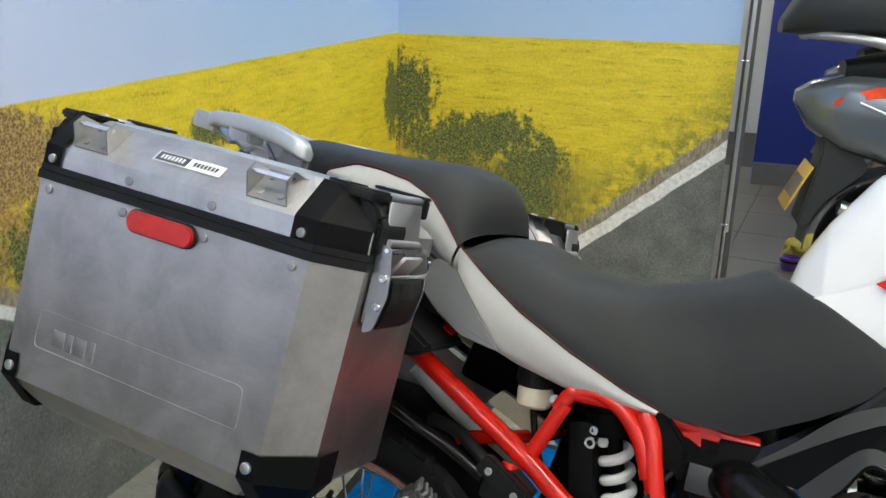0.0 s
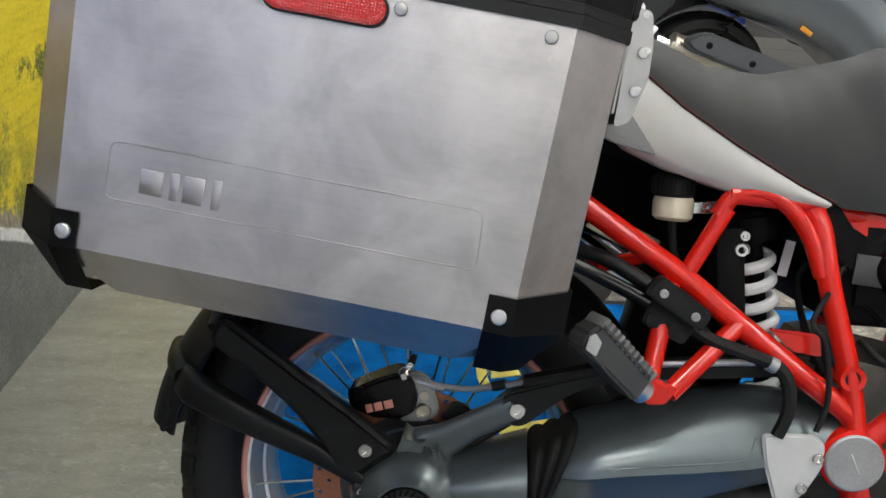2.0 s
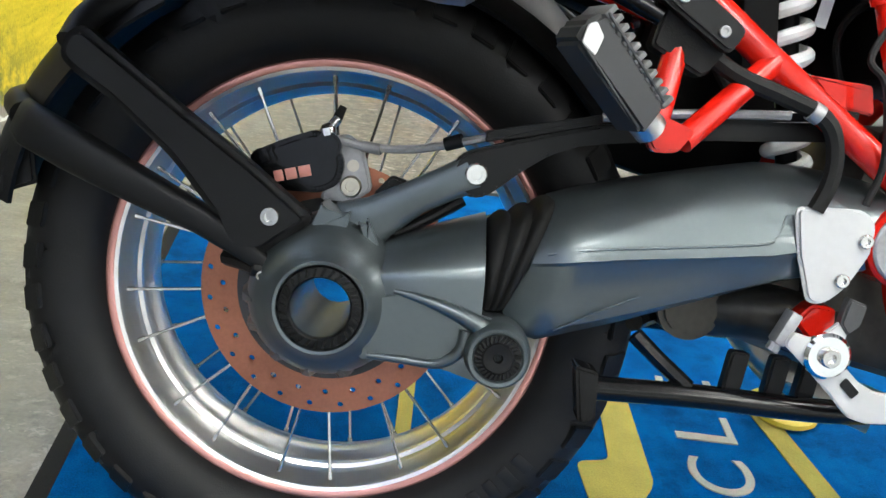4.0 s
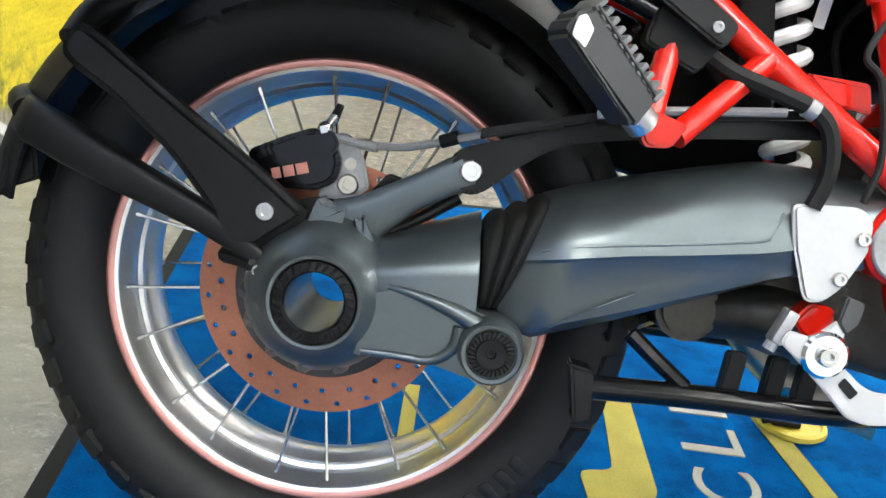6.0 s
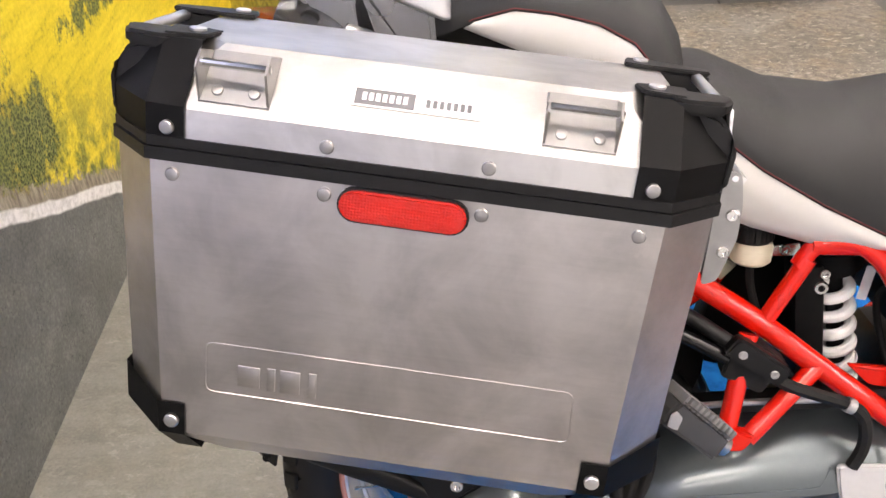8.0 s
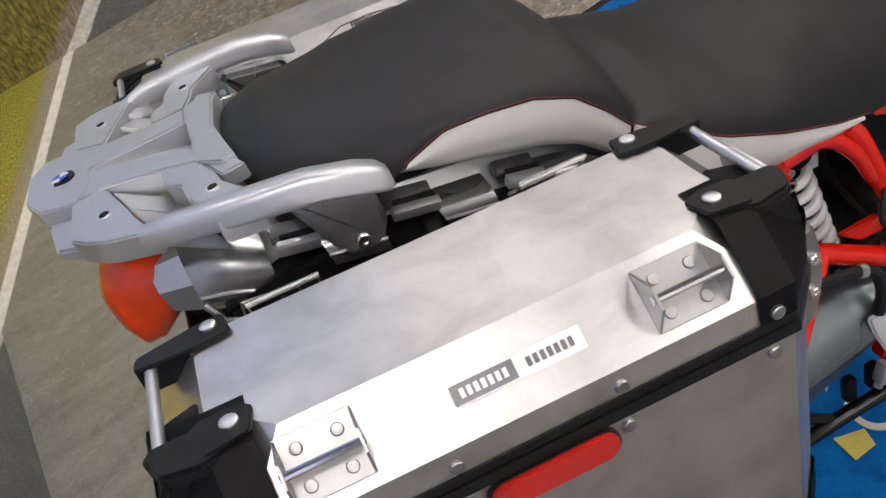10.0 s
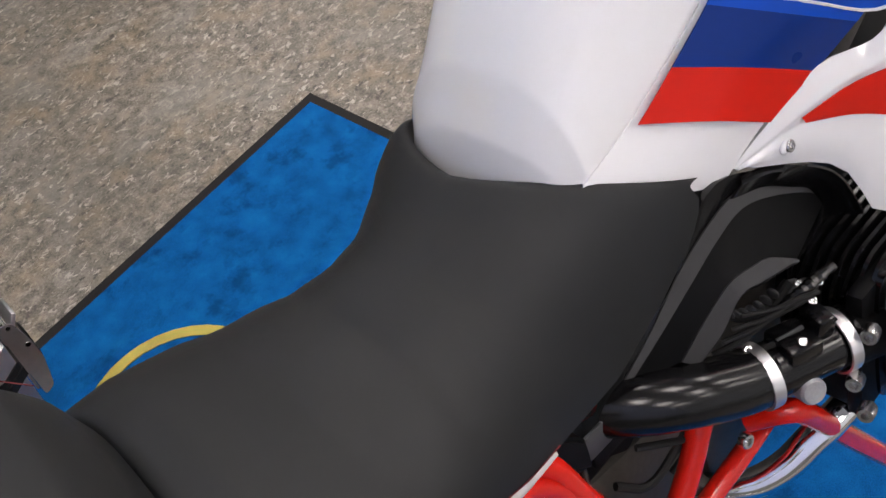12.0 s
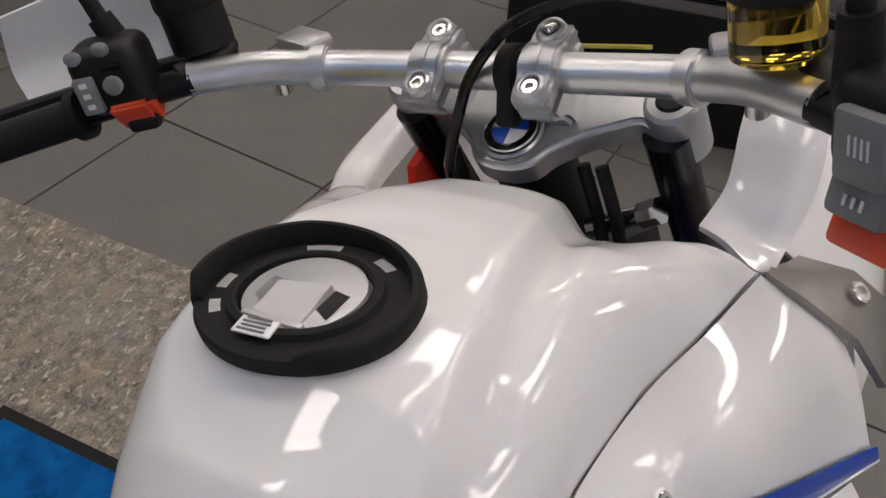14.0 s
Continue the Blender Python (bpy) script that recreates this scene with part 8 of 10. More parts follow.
    for r in (0.0208, 0.0150):
        bm = bmesh.new()
        lathe(bm, [(r - 0.0007, 0.0036), (r, 0.0052), (r + 0.0007, 0.0036)], axis="Z", n=48, close=True)
        part("badge_ring", raked(bm), CHROME, badge)
    for k in range(4):
        bm = bmesh.new()
        v = [bm.verts.new((0, 0, 0.0050))] + [bm.verts.new((0.0144 * math.cos(radians(90 * k + 9 * j)), 0.0144 * math.sin(radians(90 * k + 9 * j)), 0.0048)) for j in range(11)]
        bm.faces.new(v)
        part("quarter", raked(bm), BLUE_DECAL if k % 2 else WHITE_PLASTIC, badge, smooth=0)
    # steering head and odds behind the tank
    bm = bmesh.new()
    rod(bm, (1.095, 0.015, 1.10), (1.20, 0.015, 0.86), 0.034, n=20)
    box(bm, (1.15, 0.015, 0.93), (0.16, 0.12, 0.10), (0, 25, 0), bevel=0.02)
    part("steering_head", bm, BLACK, fk)
    bm = bmesh.new()
    rod(bm, (1.085, -0.040, 1.035), (1.085, -0.085, 1.055), 0.008, n=12)
    rod(bm, (1.085, -0.085, 1.055), (1.085, -0.100, 1.062), 0.011, n=8)
    part("lock_knob", bm, CHROME, fk)
    for y in (-0.06, -0.045, 0.07):
        bm = bmesh.new()
        tube(bm, [(1.075, y, 1.10), (1.070, y - 0.01, 1.06), (1.09, y - 0.005, 1.00), (1.13, y, 0.94)], 0.0055, n=8)
        part("cable", bm, RUBBER, fk)
    bm = bmesh.new()
    prism(bm, [(1.060, 1.010), (1.075, 1.075), (1.110, 1.085), (1.100, 1.01)], 0.115, 0.125)
    part("red_gusset", bm, RED, fk, "red frame gusset beside the steering head")


def handlebar():
    hb = new("handlebar")
    hb.parent = bike
    tagged(hb, "silver tapered handlebar with black grips and switches")
    # the bar is turned a little to the left
    hb.matrix_local = Matrix.Translation((1.0711, 0.0206, 1.1735)) @ pose(0, 0, 0, 0, 0, 2.0) @ pose(0, 0, 0, -1.5) @ Matrix.Translation((-1.072, -0.015, -1.168))
    half = [(0.0, 1.072, 1.168), (0.06, 1.072, 1.168), (0.13, 1.069, 1.169), (0.165, 1.060, 1.172), (0.20, 1.040, 1.180), (0.245, 1.005, 1.186)]
    line = [(x, 0.015 - y, z) for y, x, z in half[::-1]] + [(x, 0.015 + y, z) for y, x, z in half[1:]]
    bm = bmesh.new()
    tube(bm, line, 0.0145, n=18, steps=6)
    part("bar", bm, SATIN, hb, "satin aluminium bar")
    for s in (-1, 1):
        # end of the bar, grip, switches
        bm = bmesh.new()
        rod(bm, (1.005, 0.015 + s * 0.240, 1.186), (0.950, 0.015 + s * 0.325, 1.178), 0.012, n=14)
        part("bar_end", bm, BLACK, hb)
        bm = bmesh.new()
        a, b = Vector((0.950, 0.015 + s * 0.320, 1.178)), Vector((0.868, 0.015 + s * 0.455, 1.160))
        tube(bm, [a, a.lerp(b, 0.05), a.lerp(b, 0.5), a.lerp(b, 0.93), b], 0.0165, n=16, smooth=False)
        rod(bm, a, a.lerp(b, 0.06), 0.021)
        rod(bm, b, b + (b - a) * 0.10, 0.018, 0.015, bevel=0.003)
        part("grip", bm, RUBBER, hb, "black rubber grip")
        m = (Matrix.Translation((0.972, 0.303, 1.206)) if s > 0 else Matrix.Translation((0.969, -0.272, 1.196))) @ pose(0, 0, 0, 0, 0, s * 32)
        bm = bmesh.new()
        box(bm, (0, 0, 0), (0.050, 0.062, 0.058), bevel=0.014, seg=3)
        bmesh.ops.transform(bm, matrix=m, verts=bm.verts[:])
        sw = part("switch_housing", bm, BLACK, hb, "black switch housing")

        def key(name, c, size, material, rot=(0, 0, 0), bev=0.002, parent=sw, m=m):
            bm = bmesh.new()
            box(bm, c, size, rot, bevel=bev)
            bmesh.ops.transform(bm, matrix=m, verts=bm.verts[:])
            return part(name, bm, material, parent)

        if s > 0:
            key("rocker_switch", (-0.026, 0.018, -0.006), (0.008, 0.017, 0.030), SWITCH_GREY)
            for k in range(3):
                key("switch_symbol", (-0.0302, 0.018, 0.004 - 0.009 * k), (0.0008, 0.006, 0.004), PRINT_GREY, bev=0)
            bm = bmesh.new()
            lathe(bm, [(0.0075, 0.0), (0.0075, 0.005), (0.0065, 0.006)], axis="X", n=20)
            bmesh.ops.transform(bm, matrix=m @ Matrix.Translation((-0.0285, -0.006, 0.0)) @ pose(0, 0, 0, 0, 180, 0) @ pose(0.0, 0, 0), verts=bm.verts[:])
            knob = part("round_button", bm, SWITCH_GREY, sw)
            for q in ((-0.022, 0.020, 0.024), (-0.022, -0.004, 0.027)):
                bm = bmesh.new()
                ball(bm, q, 0.0075, (0.5, 1, 0.8), n=14)
                bmesh.ops.transform(bm, matrix=m, verts=bm.verts[:])
                part("round_button", bm, SWITCH_GREY, sw)
            key("selector_slot", (-0.0255, -0.008, 0.013), (0.002, 0.016, 0.005), BLACK_GLOSS, bev=0.0005)
            bm = bmesh.new()
            prism(bm, rounded([(-0.030, -0.020), (0.0, -0.014), (0.012, -0.036), (-0.010, -0.048)], 0.008), -0.026, 0.010, bevel=0.004)
            bmesh.ops.transform(bm, matrix=m, verts=bm.verts[:])
            part("horn_lever", bm, ORANGE_RED, sw, "orange-red horn lever")
            key("turn_switch", (-0.008, -0.010, -0.040), (0.022, 0.028, 0.018), BLACK, bev=0.006)
        else:
            key("heater_switch", (-0.028, 0.002, -0.002), (0.010, 0.030, 0.040), SWITCH_GREY, bev=0.004)
            for k in range(4):
                key("switch_symbol", (-0.0332, -0.005 + 0.0035 * k, 0.001), (0.0008, 0.0014, 0.011), PRINT_GREY, bev=0)
            key("lower_switch", (-0.024, 0.004, -0.032), (0.012, 0.036, 0.026), SWITCH_GREY, (0, 20, 0), bev=0.005)
            for k in range(3):
                key("switch_symbol", (-0.0315, -0.002 + 0.005 * k, -0.031), (0.0008, 0.002, 0.006), PRINT_GREY, (0, 20, 0), bev=0)
            key("turn_cancel", (-0.020, 0.002, -0.056), (0.014, 0.042, 0.022), ORANGE_RED, (0, 25, 0), bev=0.005)
            key("kill_switch", (-0.022, -0.020, 0.032), (0.014, 0.020, 0.016), ORANGE_RED, bev=0.005)
        # bar clamp ring and lever clamp
        bm = bmesh.new()
        rod(bm, (1.068, 0.015 + s * 0.148, 1.1695), (1.062, 0.015 + s * 0.163, 1.1710), 0.0185, n=24, bevel=0.002)
        part("bar_ring", bm, SATIN, hb)
        bm = bmesh.new()
        tube(bm, [(1.000, 0.015 + s * 0.250, 1.186), (1.03, 0.015 + s * 0.235, 1.19), (1.05, 0.015 + s * 0.245, 1.196)], 0.014, n=12)
        part("lever_clamp", bm, BLACK, hb)
        bm = bmesh.new()
        tube(bm, [(1.045, 0.015 + s * 0.250, 1.190), (1.035, 0.015 + s * 0.32, 1.180), (0.985, 0.015 + s * 0.42, 1.168), (0.94, 0.015 + s * 0.50, 1.158)], 0.007, n=10)
        part("hand_lever", bm, BLACK, hb)
        # hand guard
        patch("hand_guard", [
            [(1.09, 0.015 + s * 0.33, 1.245), (1.07, 0.015 + s * 0.41, 1.25), (1.02, 0.015 + s * 0.50, 1.235)],
            [(1.10, 0.015 + s * 0.33, 1.19), (1.08, 0.015 + s * 0.42, 1.19), (1.02, 0.015 + s * 0.52, 1.18)],
            [(1.09, 0.015 + s * 0.33, 1.15), (1.07, 0.015 + s * 0.41, 1.15), (1.01, 0.015 + s * 0.50, 1.15)]], WHITE_PLASTIC, hb, "white hand guard", depth=0.004)
        bm = bmesh.new()
        y = 0.298 if s > 0 else -0.246
        rod(bm, (0.990, y, 1.195), (0.984, y + (0.014 if s > 0 else 0.0), 1.248), 0.0135, 0.0105, n=16)
        rod(bm, (0.984, y + (0.014 if s > 0 else 0.0), 1.248), (0.978, y + (0.022 if s > 0 else -0.002), 1.300), 0.0070, 0.0060, n=12)
        part("mirror_stem", bm, RUBBER, hb)
    # clamps: a foot under the bar and a cap over it, split along a slant
    for q in (-1, 1):
        y = 0.015 + q * 0.0468
        m = Matrix(((0.886, 0, -0.463, 1.072), (0, 1, 0, y), (0.463, 0, 0.886, 1.168), (0, 0, 0, 1)))
        bm = bmesh.new()
        prism(bm, rounded([(-0.034, -0.0008), (0.034, -0.0008), (0.034, -0.012), (0.024, -0.024), (0.020, -0.060), (-0.014, -0.060), (-0.022, -0.024), (-0.034, -0.012)], 0.006), -0.0155, 0.0155, bevel=0.0035)
        bmesh.ops.transform(bm, matrix=m, verts=bm.verts[:])
        part("clamp_foot", bm, CAST, hb, "silver clamp foot", smooth=50)
        bm = bmesh.new()
        prism(bm, rounded([(-0.035, 0.0008), (-0.035, 0.0105), (-0.026, 0.0150), (-0.015, 0.0150), (-0.008, 0.0220), (0.008, 0.0220), (0.015, 0.0150), (0.026, 0.0150), (0.035, 0.0105), (0.035, 0.0008)], 0.005), -0.0150, 0.0150, bevel=0.003)
        bmesh.ops.transform(bm, matrix=m, verts=bm.verts[:])
        cl = part("clamp_cap", bm, CAST, hb, "silver clamp cap", smooth=50)
        bm = bmesh.new()
        prism(bm, rounded([(-0.016, 0.014), (-0.008, 0.0238), (0.008, 0.0238), (0.016, 0.014)], 0.004), -0.004, 0.004, bevel=0.0015)
        bmesh.ops.transform(bm, matrix=m, verts=bm.verts[:])
        part("clamp_rib", bm, CAST, cl, smooth=50)
        for e in (-0.0245, 0.0245):
            bm = bmesh.new()
            lathe(bm, [(0.0072, 0.013), (0.0072, 0.0175), (0.0085, 0.0185), (0.0108, 0.0175), (0.0122, 0.0125)], (e, 0, 0), "Z", n=28)
            bmesh.ops.delete(bm, geom=[f for f in bm.faces if len(f.verts) > 8], context="FACES_ONLY")
            bmesh.ops.transform(bm, matrix=m, verts=bm.verts[:])
            part("bolt_boss", bm, CAST, cl)
            bolt(cl, m @ Vector((e, 0, 0.0135)), m.to_3x3() @ Vector((0, 0, 1)), 0.0068, 0.0035, STEEL)
    bm = bmesh.new()
    rod(bm, (1.072, -0.0145, 1.168), (1.072, 0.0035, 1.168), 0.0205, n=24, bevel=0.003)
    box(bm, (1.056, -0.0055, 1.150), (0.016, 0.016, 0.034), (0, 24, 0), bevel=0.004)
    part("cable_strap", bm, RUBBER, hb, "black rubber strap round the bar")
    bm = bmesh.new()
    tube(bm, [(1.062, 0.058, 1.060), (1.050, 0.056, 1.090), (1.049, 0.047, 1.117), (1.049, 0.035, 1.143), (1.050, 0.020, 1.172), (1.058, 0.000, 1.196), (1.080, -0.010, 1.203), (1.090, -0.042, 1.212), (1.092, -0.092, 1.218), (1.088, -0.168, 1.217), (1.060, -0.23, 1.205)], 0.0046, n=10)
    part("black_cable", bm, BLACK_GLOSS, hb)
    # brake fluid bottles
    for s, material in ((-1, FLUID), (1, BLACK)):
        bm = bmesh.new()
        lathe(bm, [(0.022, 1.200), (0.0265, 1.203), (0.0265, 1.238), (0.024, 1.240)], (1.035, 0.006 - 0.203 if s < 0 else 0.264, 0), "Z", n=28)
        rs = part("fluid_reservoir", bm, material, hb, "amber fluid reservoir" if s < 0 else "black fluid reservoir")
        bm = bmesh.new()
        lathe(bm, [(0.0275, 1.238), (0.0285, 1.240), (0.0285, 1.256), (0.026, 1.259)], (1.035, 0.006 - 0.203 if s < 0 else 0.264, 0), "Z", n=28)
        part("reservoir_lid", bm, RUBBER, rs)
    # small cast lug under the bar
    for s in (-1, 1):
        bm = bmesh.new()
        box(bm, (1.085, 0.015 + s * 0.185, 1.185), (0.03, 0.05, 0.012), (0, 0, s * -20), bevel=0.004)
        part("lever_bracket", bm, CAST, hb)
        bm = bmesh.new()
        rod(bm, (1.055, 0.015 + s * 0.196, 1.150), (1.055, 0.015 + s * 0.196, 1.168), 0.008, n=12, bevel=0.002)
        part("bracket_nut", bm, STEEL, hb)


tank()
for fs in (-1, 1):
    side_fairing(fs)
beak_and_forks()
handlebar()


# ---- engine ----
def engine():
    en = new("engine")
    en.parent = bike
    tagged(en, "black finned boxer engine with grey valve covers")
    bm = bmesh.new()
    box(bm, (0.84, 0, 0.47), (0.34, 0.26, 0.34), bevel=0.04)
    part("crankcase", bm, ENGINE, en)
    for s in (-1, 1):
        bm = bmesh.new()
        rod(bm, (0.900, s * 0.12, 0.570), (0.905, s * 0.255, 0.565), 0.062, n=24)
        # Added black blocks: shade between the fins and below them, built as solid shapes.
        box(bm, (0.903, s * 0.195, 0.570), (0.146, 0.118, 0.150), bevel=0.02)
        box(bm, (0.880, s * 0.242, 0.548), (0.150, 0.022, 0.210), bevel=0.008)
        rod(bm, (0.785, s * 0.232, 0.598), (0.842, s * 0.246, 0.575), 0.034, n=20)
        box(bm, (0.838, s * 0.205, 0.510), (0.060, 0.080, 0.120), bevel=0.01)
        part("cylinder", bm, DIMMED_BLACK, en, "black cylinder barrel with dark fill between and below the fins")
        for k in range(9):
            bm = bmesh.new()
            y = s * (0.148 + 0.0122 * k)
            prism(bm, rounded([(0.818, 0.492), (0.984, 0.492), (0.990, 0.640), (0.970, 0.662), (0.850, 0.668), (0.816, 0.630)], 0.016), min(y, y + s * 0.0042), max(y, y + s * 0.0042))
            part("cooling_fin", bm, BLACK_GLOSS, en, "black cooling fin", smooth=20)
        # valve cover: ribs run fore and aft over its top and down its rear face
        def slab(poly, y0, y1, bevel=0.0):
            return prism(bmesh.new(), poly, min(s * y0, s * y1), max(s * y0, s * y1), bevel)

        face = [(0.8320, 0.560), (0.8300, 0.600), (0.8325, 0.640), (0.8420, 0.6545), (0.858, 0.6530), (0.900, 0.6380), (0.935, 0.6240)]
        hull = [(0.842, 0.455), (0.836, 0.500), *face, (0.968, 0.604), (0.992, 0.560), (0.992, 0.480), (0.955, 0.436), (0.880, 0.432)]
        vc = part("valve_cover", slab(rounded(hull, 0.010), 0.258, 0.352, 0.010), COVER_GREY, en, "grey metallic valve cover", smooth=50)
        part("cover_flange", slab(rounded([(lerp(0.913, x, 1.035), lerp(0.545, z, 1.035)) for x, z in hull], 0.012), 0.250, 0.2575), BLACK_GLOSS, vc)
        # Same casting as the cover; the paler rib colour makes the grooves look shaded.
        for k in range(6):
            y = 0.2735 + 0.0142 * k
            line = face[1 if k < 2 else 3 :]
            path = spline([(x, 0, z) for x, z in line], 5)
            top_side, low_side = [], []
            for i, p in enumerate(path):
                d = (path[min(i + 1, len(path) - 1)] - path[max(i - 1, 0)]).normalized()
                n = Vector((-d.z, 0, d.x))
                h = 0.0064 * min(1.0, 4 * min(i, len(path) - 1 - i) / len(path) + 0.1)
                top_side.append((p.x + n.x * h, p.z + n.z * h))
                low_side.append((p.x - n.x * 0.003, p.z - n.z * 0.003))
            part("cover_rib", slab(top_side + low_side[::-1], y - 0.0031, y + 0.0031, 0.001), CAST, vc, smooth=50)
        bm = bmesh.new()
        box(bm, (0.952, s * 0.312, 0.622), (0.026, 0.064, 0.012), (0, 24, 0), bevel=0.003)
        part("rib_bridge", bm, COVER_GREY, vc)
        turn = Matrix.Translation((0.829, s * 0.3265, 0.608)) @ Vector((-0.75, s * 0.16, 0.60)).to_track_quat("Z", "Y").to_matrix().to_4x4()
        bm = bmesh.new()
        lathe(bm, [(0.0255, 0.004), (0.0262, 0.0125), (0.0285, 0.0138), (0.0318, 0.0128), (0.0335, 0.0095), (0.0350, -0.024)], axis="Z", n=40)
        bmesh.ops.transform(bm, matrix=turn, verts=bm.verts[:])
        part("filler_ring", bm, CAST, vc, "bright ring round the oil filler")
        bm = bmesh.new()
        lathe(bm, [(0.0005, 0.0095), (0.0120, 0.0095), (0.0130, 0.0070), (0.0235, 0.0070), (0.0250, 0.0058), (0.0250, 0.0)], axis="Z", n=32)
        bmesh.ops.transform(bm, matrix=turn, verts=bm.verts[:])
        plug = part("filler_plug", bm, DIMMED_BLACK, vc, "black oil filler plug")
        for k in range(3):
            bm = bmesh.new()
            a = radians(120 * k + 20)
            box(bm, (0.0180 * math.cos(a), 0.0180 * math.sin(a), 0.0088), (0.010, 0.006, 0.006), (0, 0, 120 * k + 20), bevel=0.001)
            bmesh.ops.transform(bm, matrix=turn, verts=bm.verts[:])
            part("plug_lug", bm, SWITCH_DARK, plug)
        bolt(vc, (0.833, s * 0.331, 0.520), (-1, s * 0.1, 0.25), 0.0105, 0.010, STEEL)
        # intake
        bm = bmesh.new()
        tube(bm, [(0.548, s * 0.105, 0.664), (0.578, s * 0.142, 0.660), (0.615, s * 0.168, 0.648), (0.660, s * 0.187, 0.626), (0.700, s * 0.199, 0.608)], 0.034, n=24)
        part("intake_hose", bm, BLACK_GLOSS, en, "black intake hose")
        axis = Vector((0.085, s * 0.033, -0.010)).normalized()
        for c in ((0.697, s * 0.198, 0.610), (0.785, s * 0.232, 0.598)):
            bm = bmesh.new()
            lathe(bm, [(0.0345, -0.007), (0.0368, -0.0065), (0.0368, 0.0065), (0.0345, 0.007)], axis="Z", n=32, close=True)
            box(bm, (0.036, 0.004, 0.0), (0.008, 0.014, 0.012), bevel=0.001)
            bmesh.ops.transform(bm, matrix=Matrix.Translation(c) @ axis.to_track_quat("Z", "Y").to_matrix().to_4x4(), verts=bm.verts[:])
            part("hose_clamp", bm, SATIN, en, "bright hose clamp")
        bm = bmesh.new()
        rod(bm, (0.698, s * 0.198, 0.610), (0.800, s * 0.238, 0.597), 0.031, n=24)
        box(bm, (0.738, s * 0.214, 0.630), (0.040, 0.046, 0.026), (0, 8, s * 20), bevel=0.004)
        box(bm, (0.768, s * 0.224, 0.640), (0.022, 0.030, 0.030), (0, 8, s * 20), bevel=0.004)
        part("throttle_body", bm, BLACK_GLOSS, en, "black throttle body")
        for k in range(5):
            bm = bmesh.new()
            p = Vector((0.712 + 0.003 * k, s * (0.229 - 0.006 * k), 0.612 + 0.008 * k))
            rod(bm, p, p + Vector((0.030, s * 0.011, -0.002)), 0.0024, n=8)
            part("body_rib", bm, SWITCH_DARK, en)
        bm = bmesh.new()
        lathe(bm, [(0.0005, 0.009), (0.0125, 0.009), (0.0150, 0.006), (0.0150, -0.012)], axis="Z", n=28)
        bmesh.ops.transform(bm, matrix=Matrix.Translation((0.722, s * 0.240, 0.589)) @ Vector((-0.35, s * 0.85, 0.35)).to_track_quat("Z", "Y").to_matrix().to_4x4(), verts=bm.verts[:])
        part("pulley_cap", bm, SATIN_GREY, en, "round grey cap")
        for q in ((0.806, s * 0.226, 0.615), (0.797, s * 0.266, 0.622), (0.772, s * 0.263, 0.569), (0.757, s * 0.283, 0.548)):
            bolt(en, q, (-1, s * 0.3, 0.35), 0.0095, 0.016, STEEL)
        for k in range(4):
            bm = bmesh.new()
            tube(bm, [(0.672 + 0.010 * k, s * (0.165 + 0.006 * k), 0.650 + 0.014 * k), (0.702 + 0.010 * k, s * (0.182 + 0.007 * k), 0.656 + 0.010 * k), (0.735 + 0.006 * k, s * (0.195 + 0.006 * k), 0.664 + 0.007 * k), (0.775, s * (0.205 + 0.006 * k), 0.655 + 0.008 * k)], 0.0036 - 0.0004 * k, n=8)
            part("wire", bm, RUBBER, en)
        for k in range(4):
            bm = bmesh.new()
            p = Vector((0.745 + 0.012 * k, s * (0.200 + 0.004 * k), 0.672 + 0.004 * k))
            rod(bm, p, p + Vector((0.026, s * 0.010, 0.004)), 0.0055, n=10)
            rod(bm, p + Vector((0.006, s * 0.002, 0.001)), p + Vector((0.010, s * 0.004, 0.002)), 0.0068, n=10)
            part("plug_connector", bm, BLACK_GLOSS, en)
        # ribbed wire sleeve, two cables and a row of terminals above the throttle
        bm = bmesh.new()
        tube(bm, [(0.700, s * 0.150, 0.690), (0.724, s * 0.168, 0.659), (0.752, s * 0.180, 0.655), (0.782, s * 0.186, 0.668)], 0.0062, n=10)
        sleeve = part("wire_sleeve", bm, RUBBER, en, "ribbed black wire sleeve")
        for k in range(7):
            bm = bmesh.new()
            p = Vector((0.712 + 0.008 * k, s * (0.160 + 0.0035 * k), 0.671 - 0.007 * k + 0.0011 * k * k))
            ball(bm, p, 0.0074, (0.45, 1, 1), n=10)
            part("sleeve_rib", bm, SWITCH_DARK, sleeve)
        for k in range(3):
            bm = bmesh.new()
            p = Vector((0.790 + 0.014 * k, s * (0.182 + 0.004 * k), 0.652 - 0.010 * k))
            box(bm, p, (0.022, 0.012, 0.010), (0, 20, s * 18), bevel=0.002)
            part("terminal", bm, SWITCH_DARK, en, "small dark terminal")
            bolt(en, p + Vector((0.004, s * 0.006, 0.004)), (-0.3, s * 0.6, 0.6), 0.0042, 0.004, STEEL)
        for k in range(2):
            bm = bmesh.new()
            tube(bm, [(0.690, s * (0.190 + 0.012 * k), 0.632), (0.716, s * (0.200 + 0.012 * k), 0.640 - 0.006 * k), (0.745, s * (0.214 + 0.010 * k), 0.634 - 0.006 * k), (0.785, s * (0.226 + 0.008 * k), 0.636)], 0.0034, n=8)
            part("throttle_cable", bm, RUBBER, en)
        for q in ((0.700, s * 0.186, 0.643), (0.775, s * 0.215, 0.662), (0.735, s * 0.226, 0.645)):
            bolt(en, q, (-0.3, s * 0.6, 0.6), 0.0048, 0.004, STEEL)
        bm = bmesh.new()
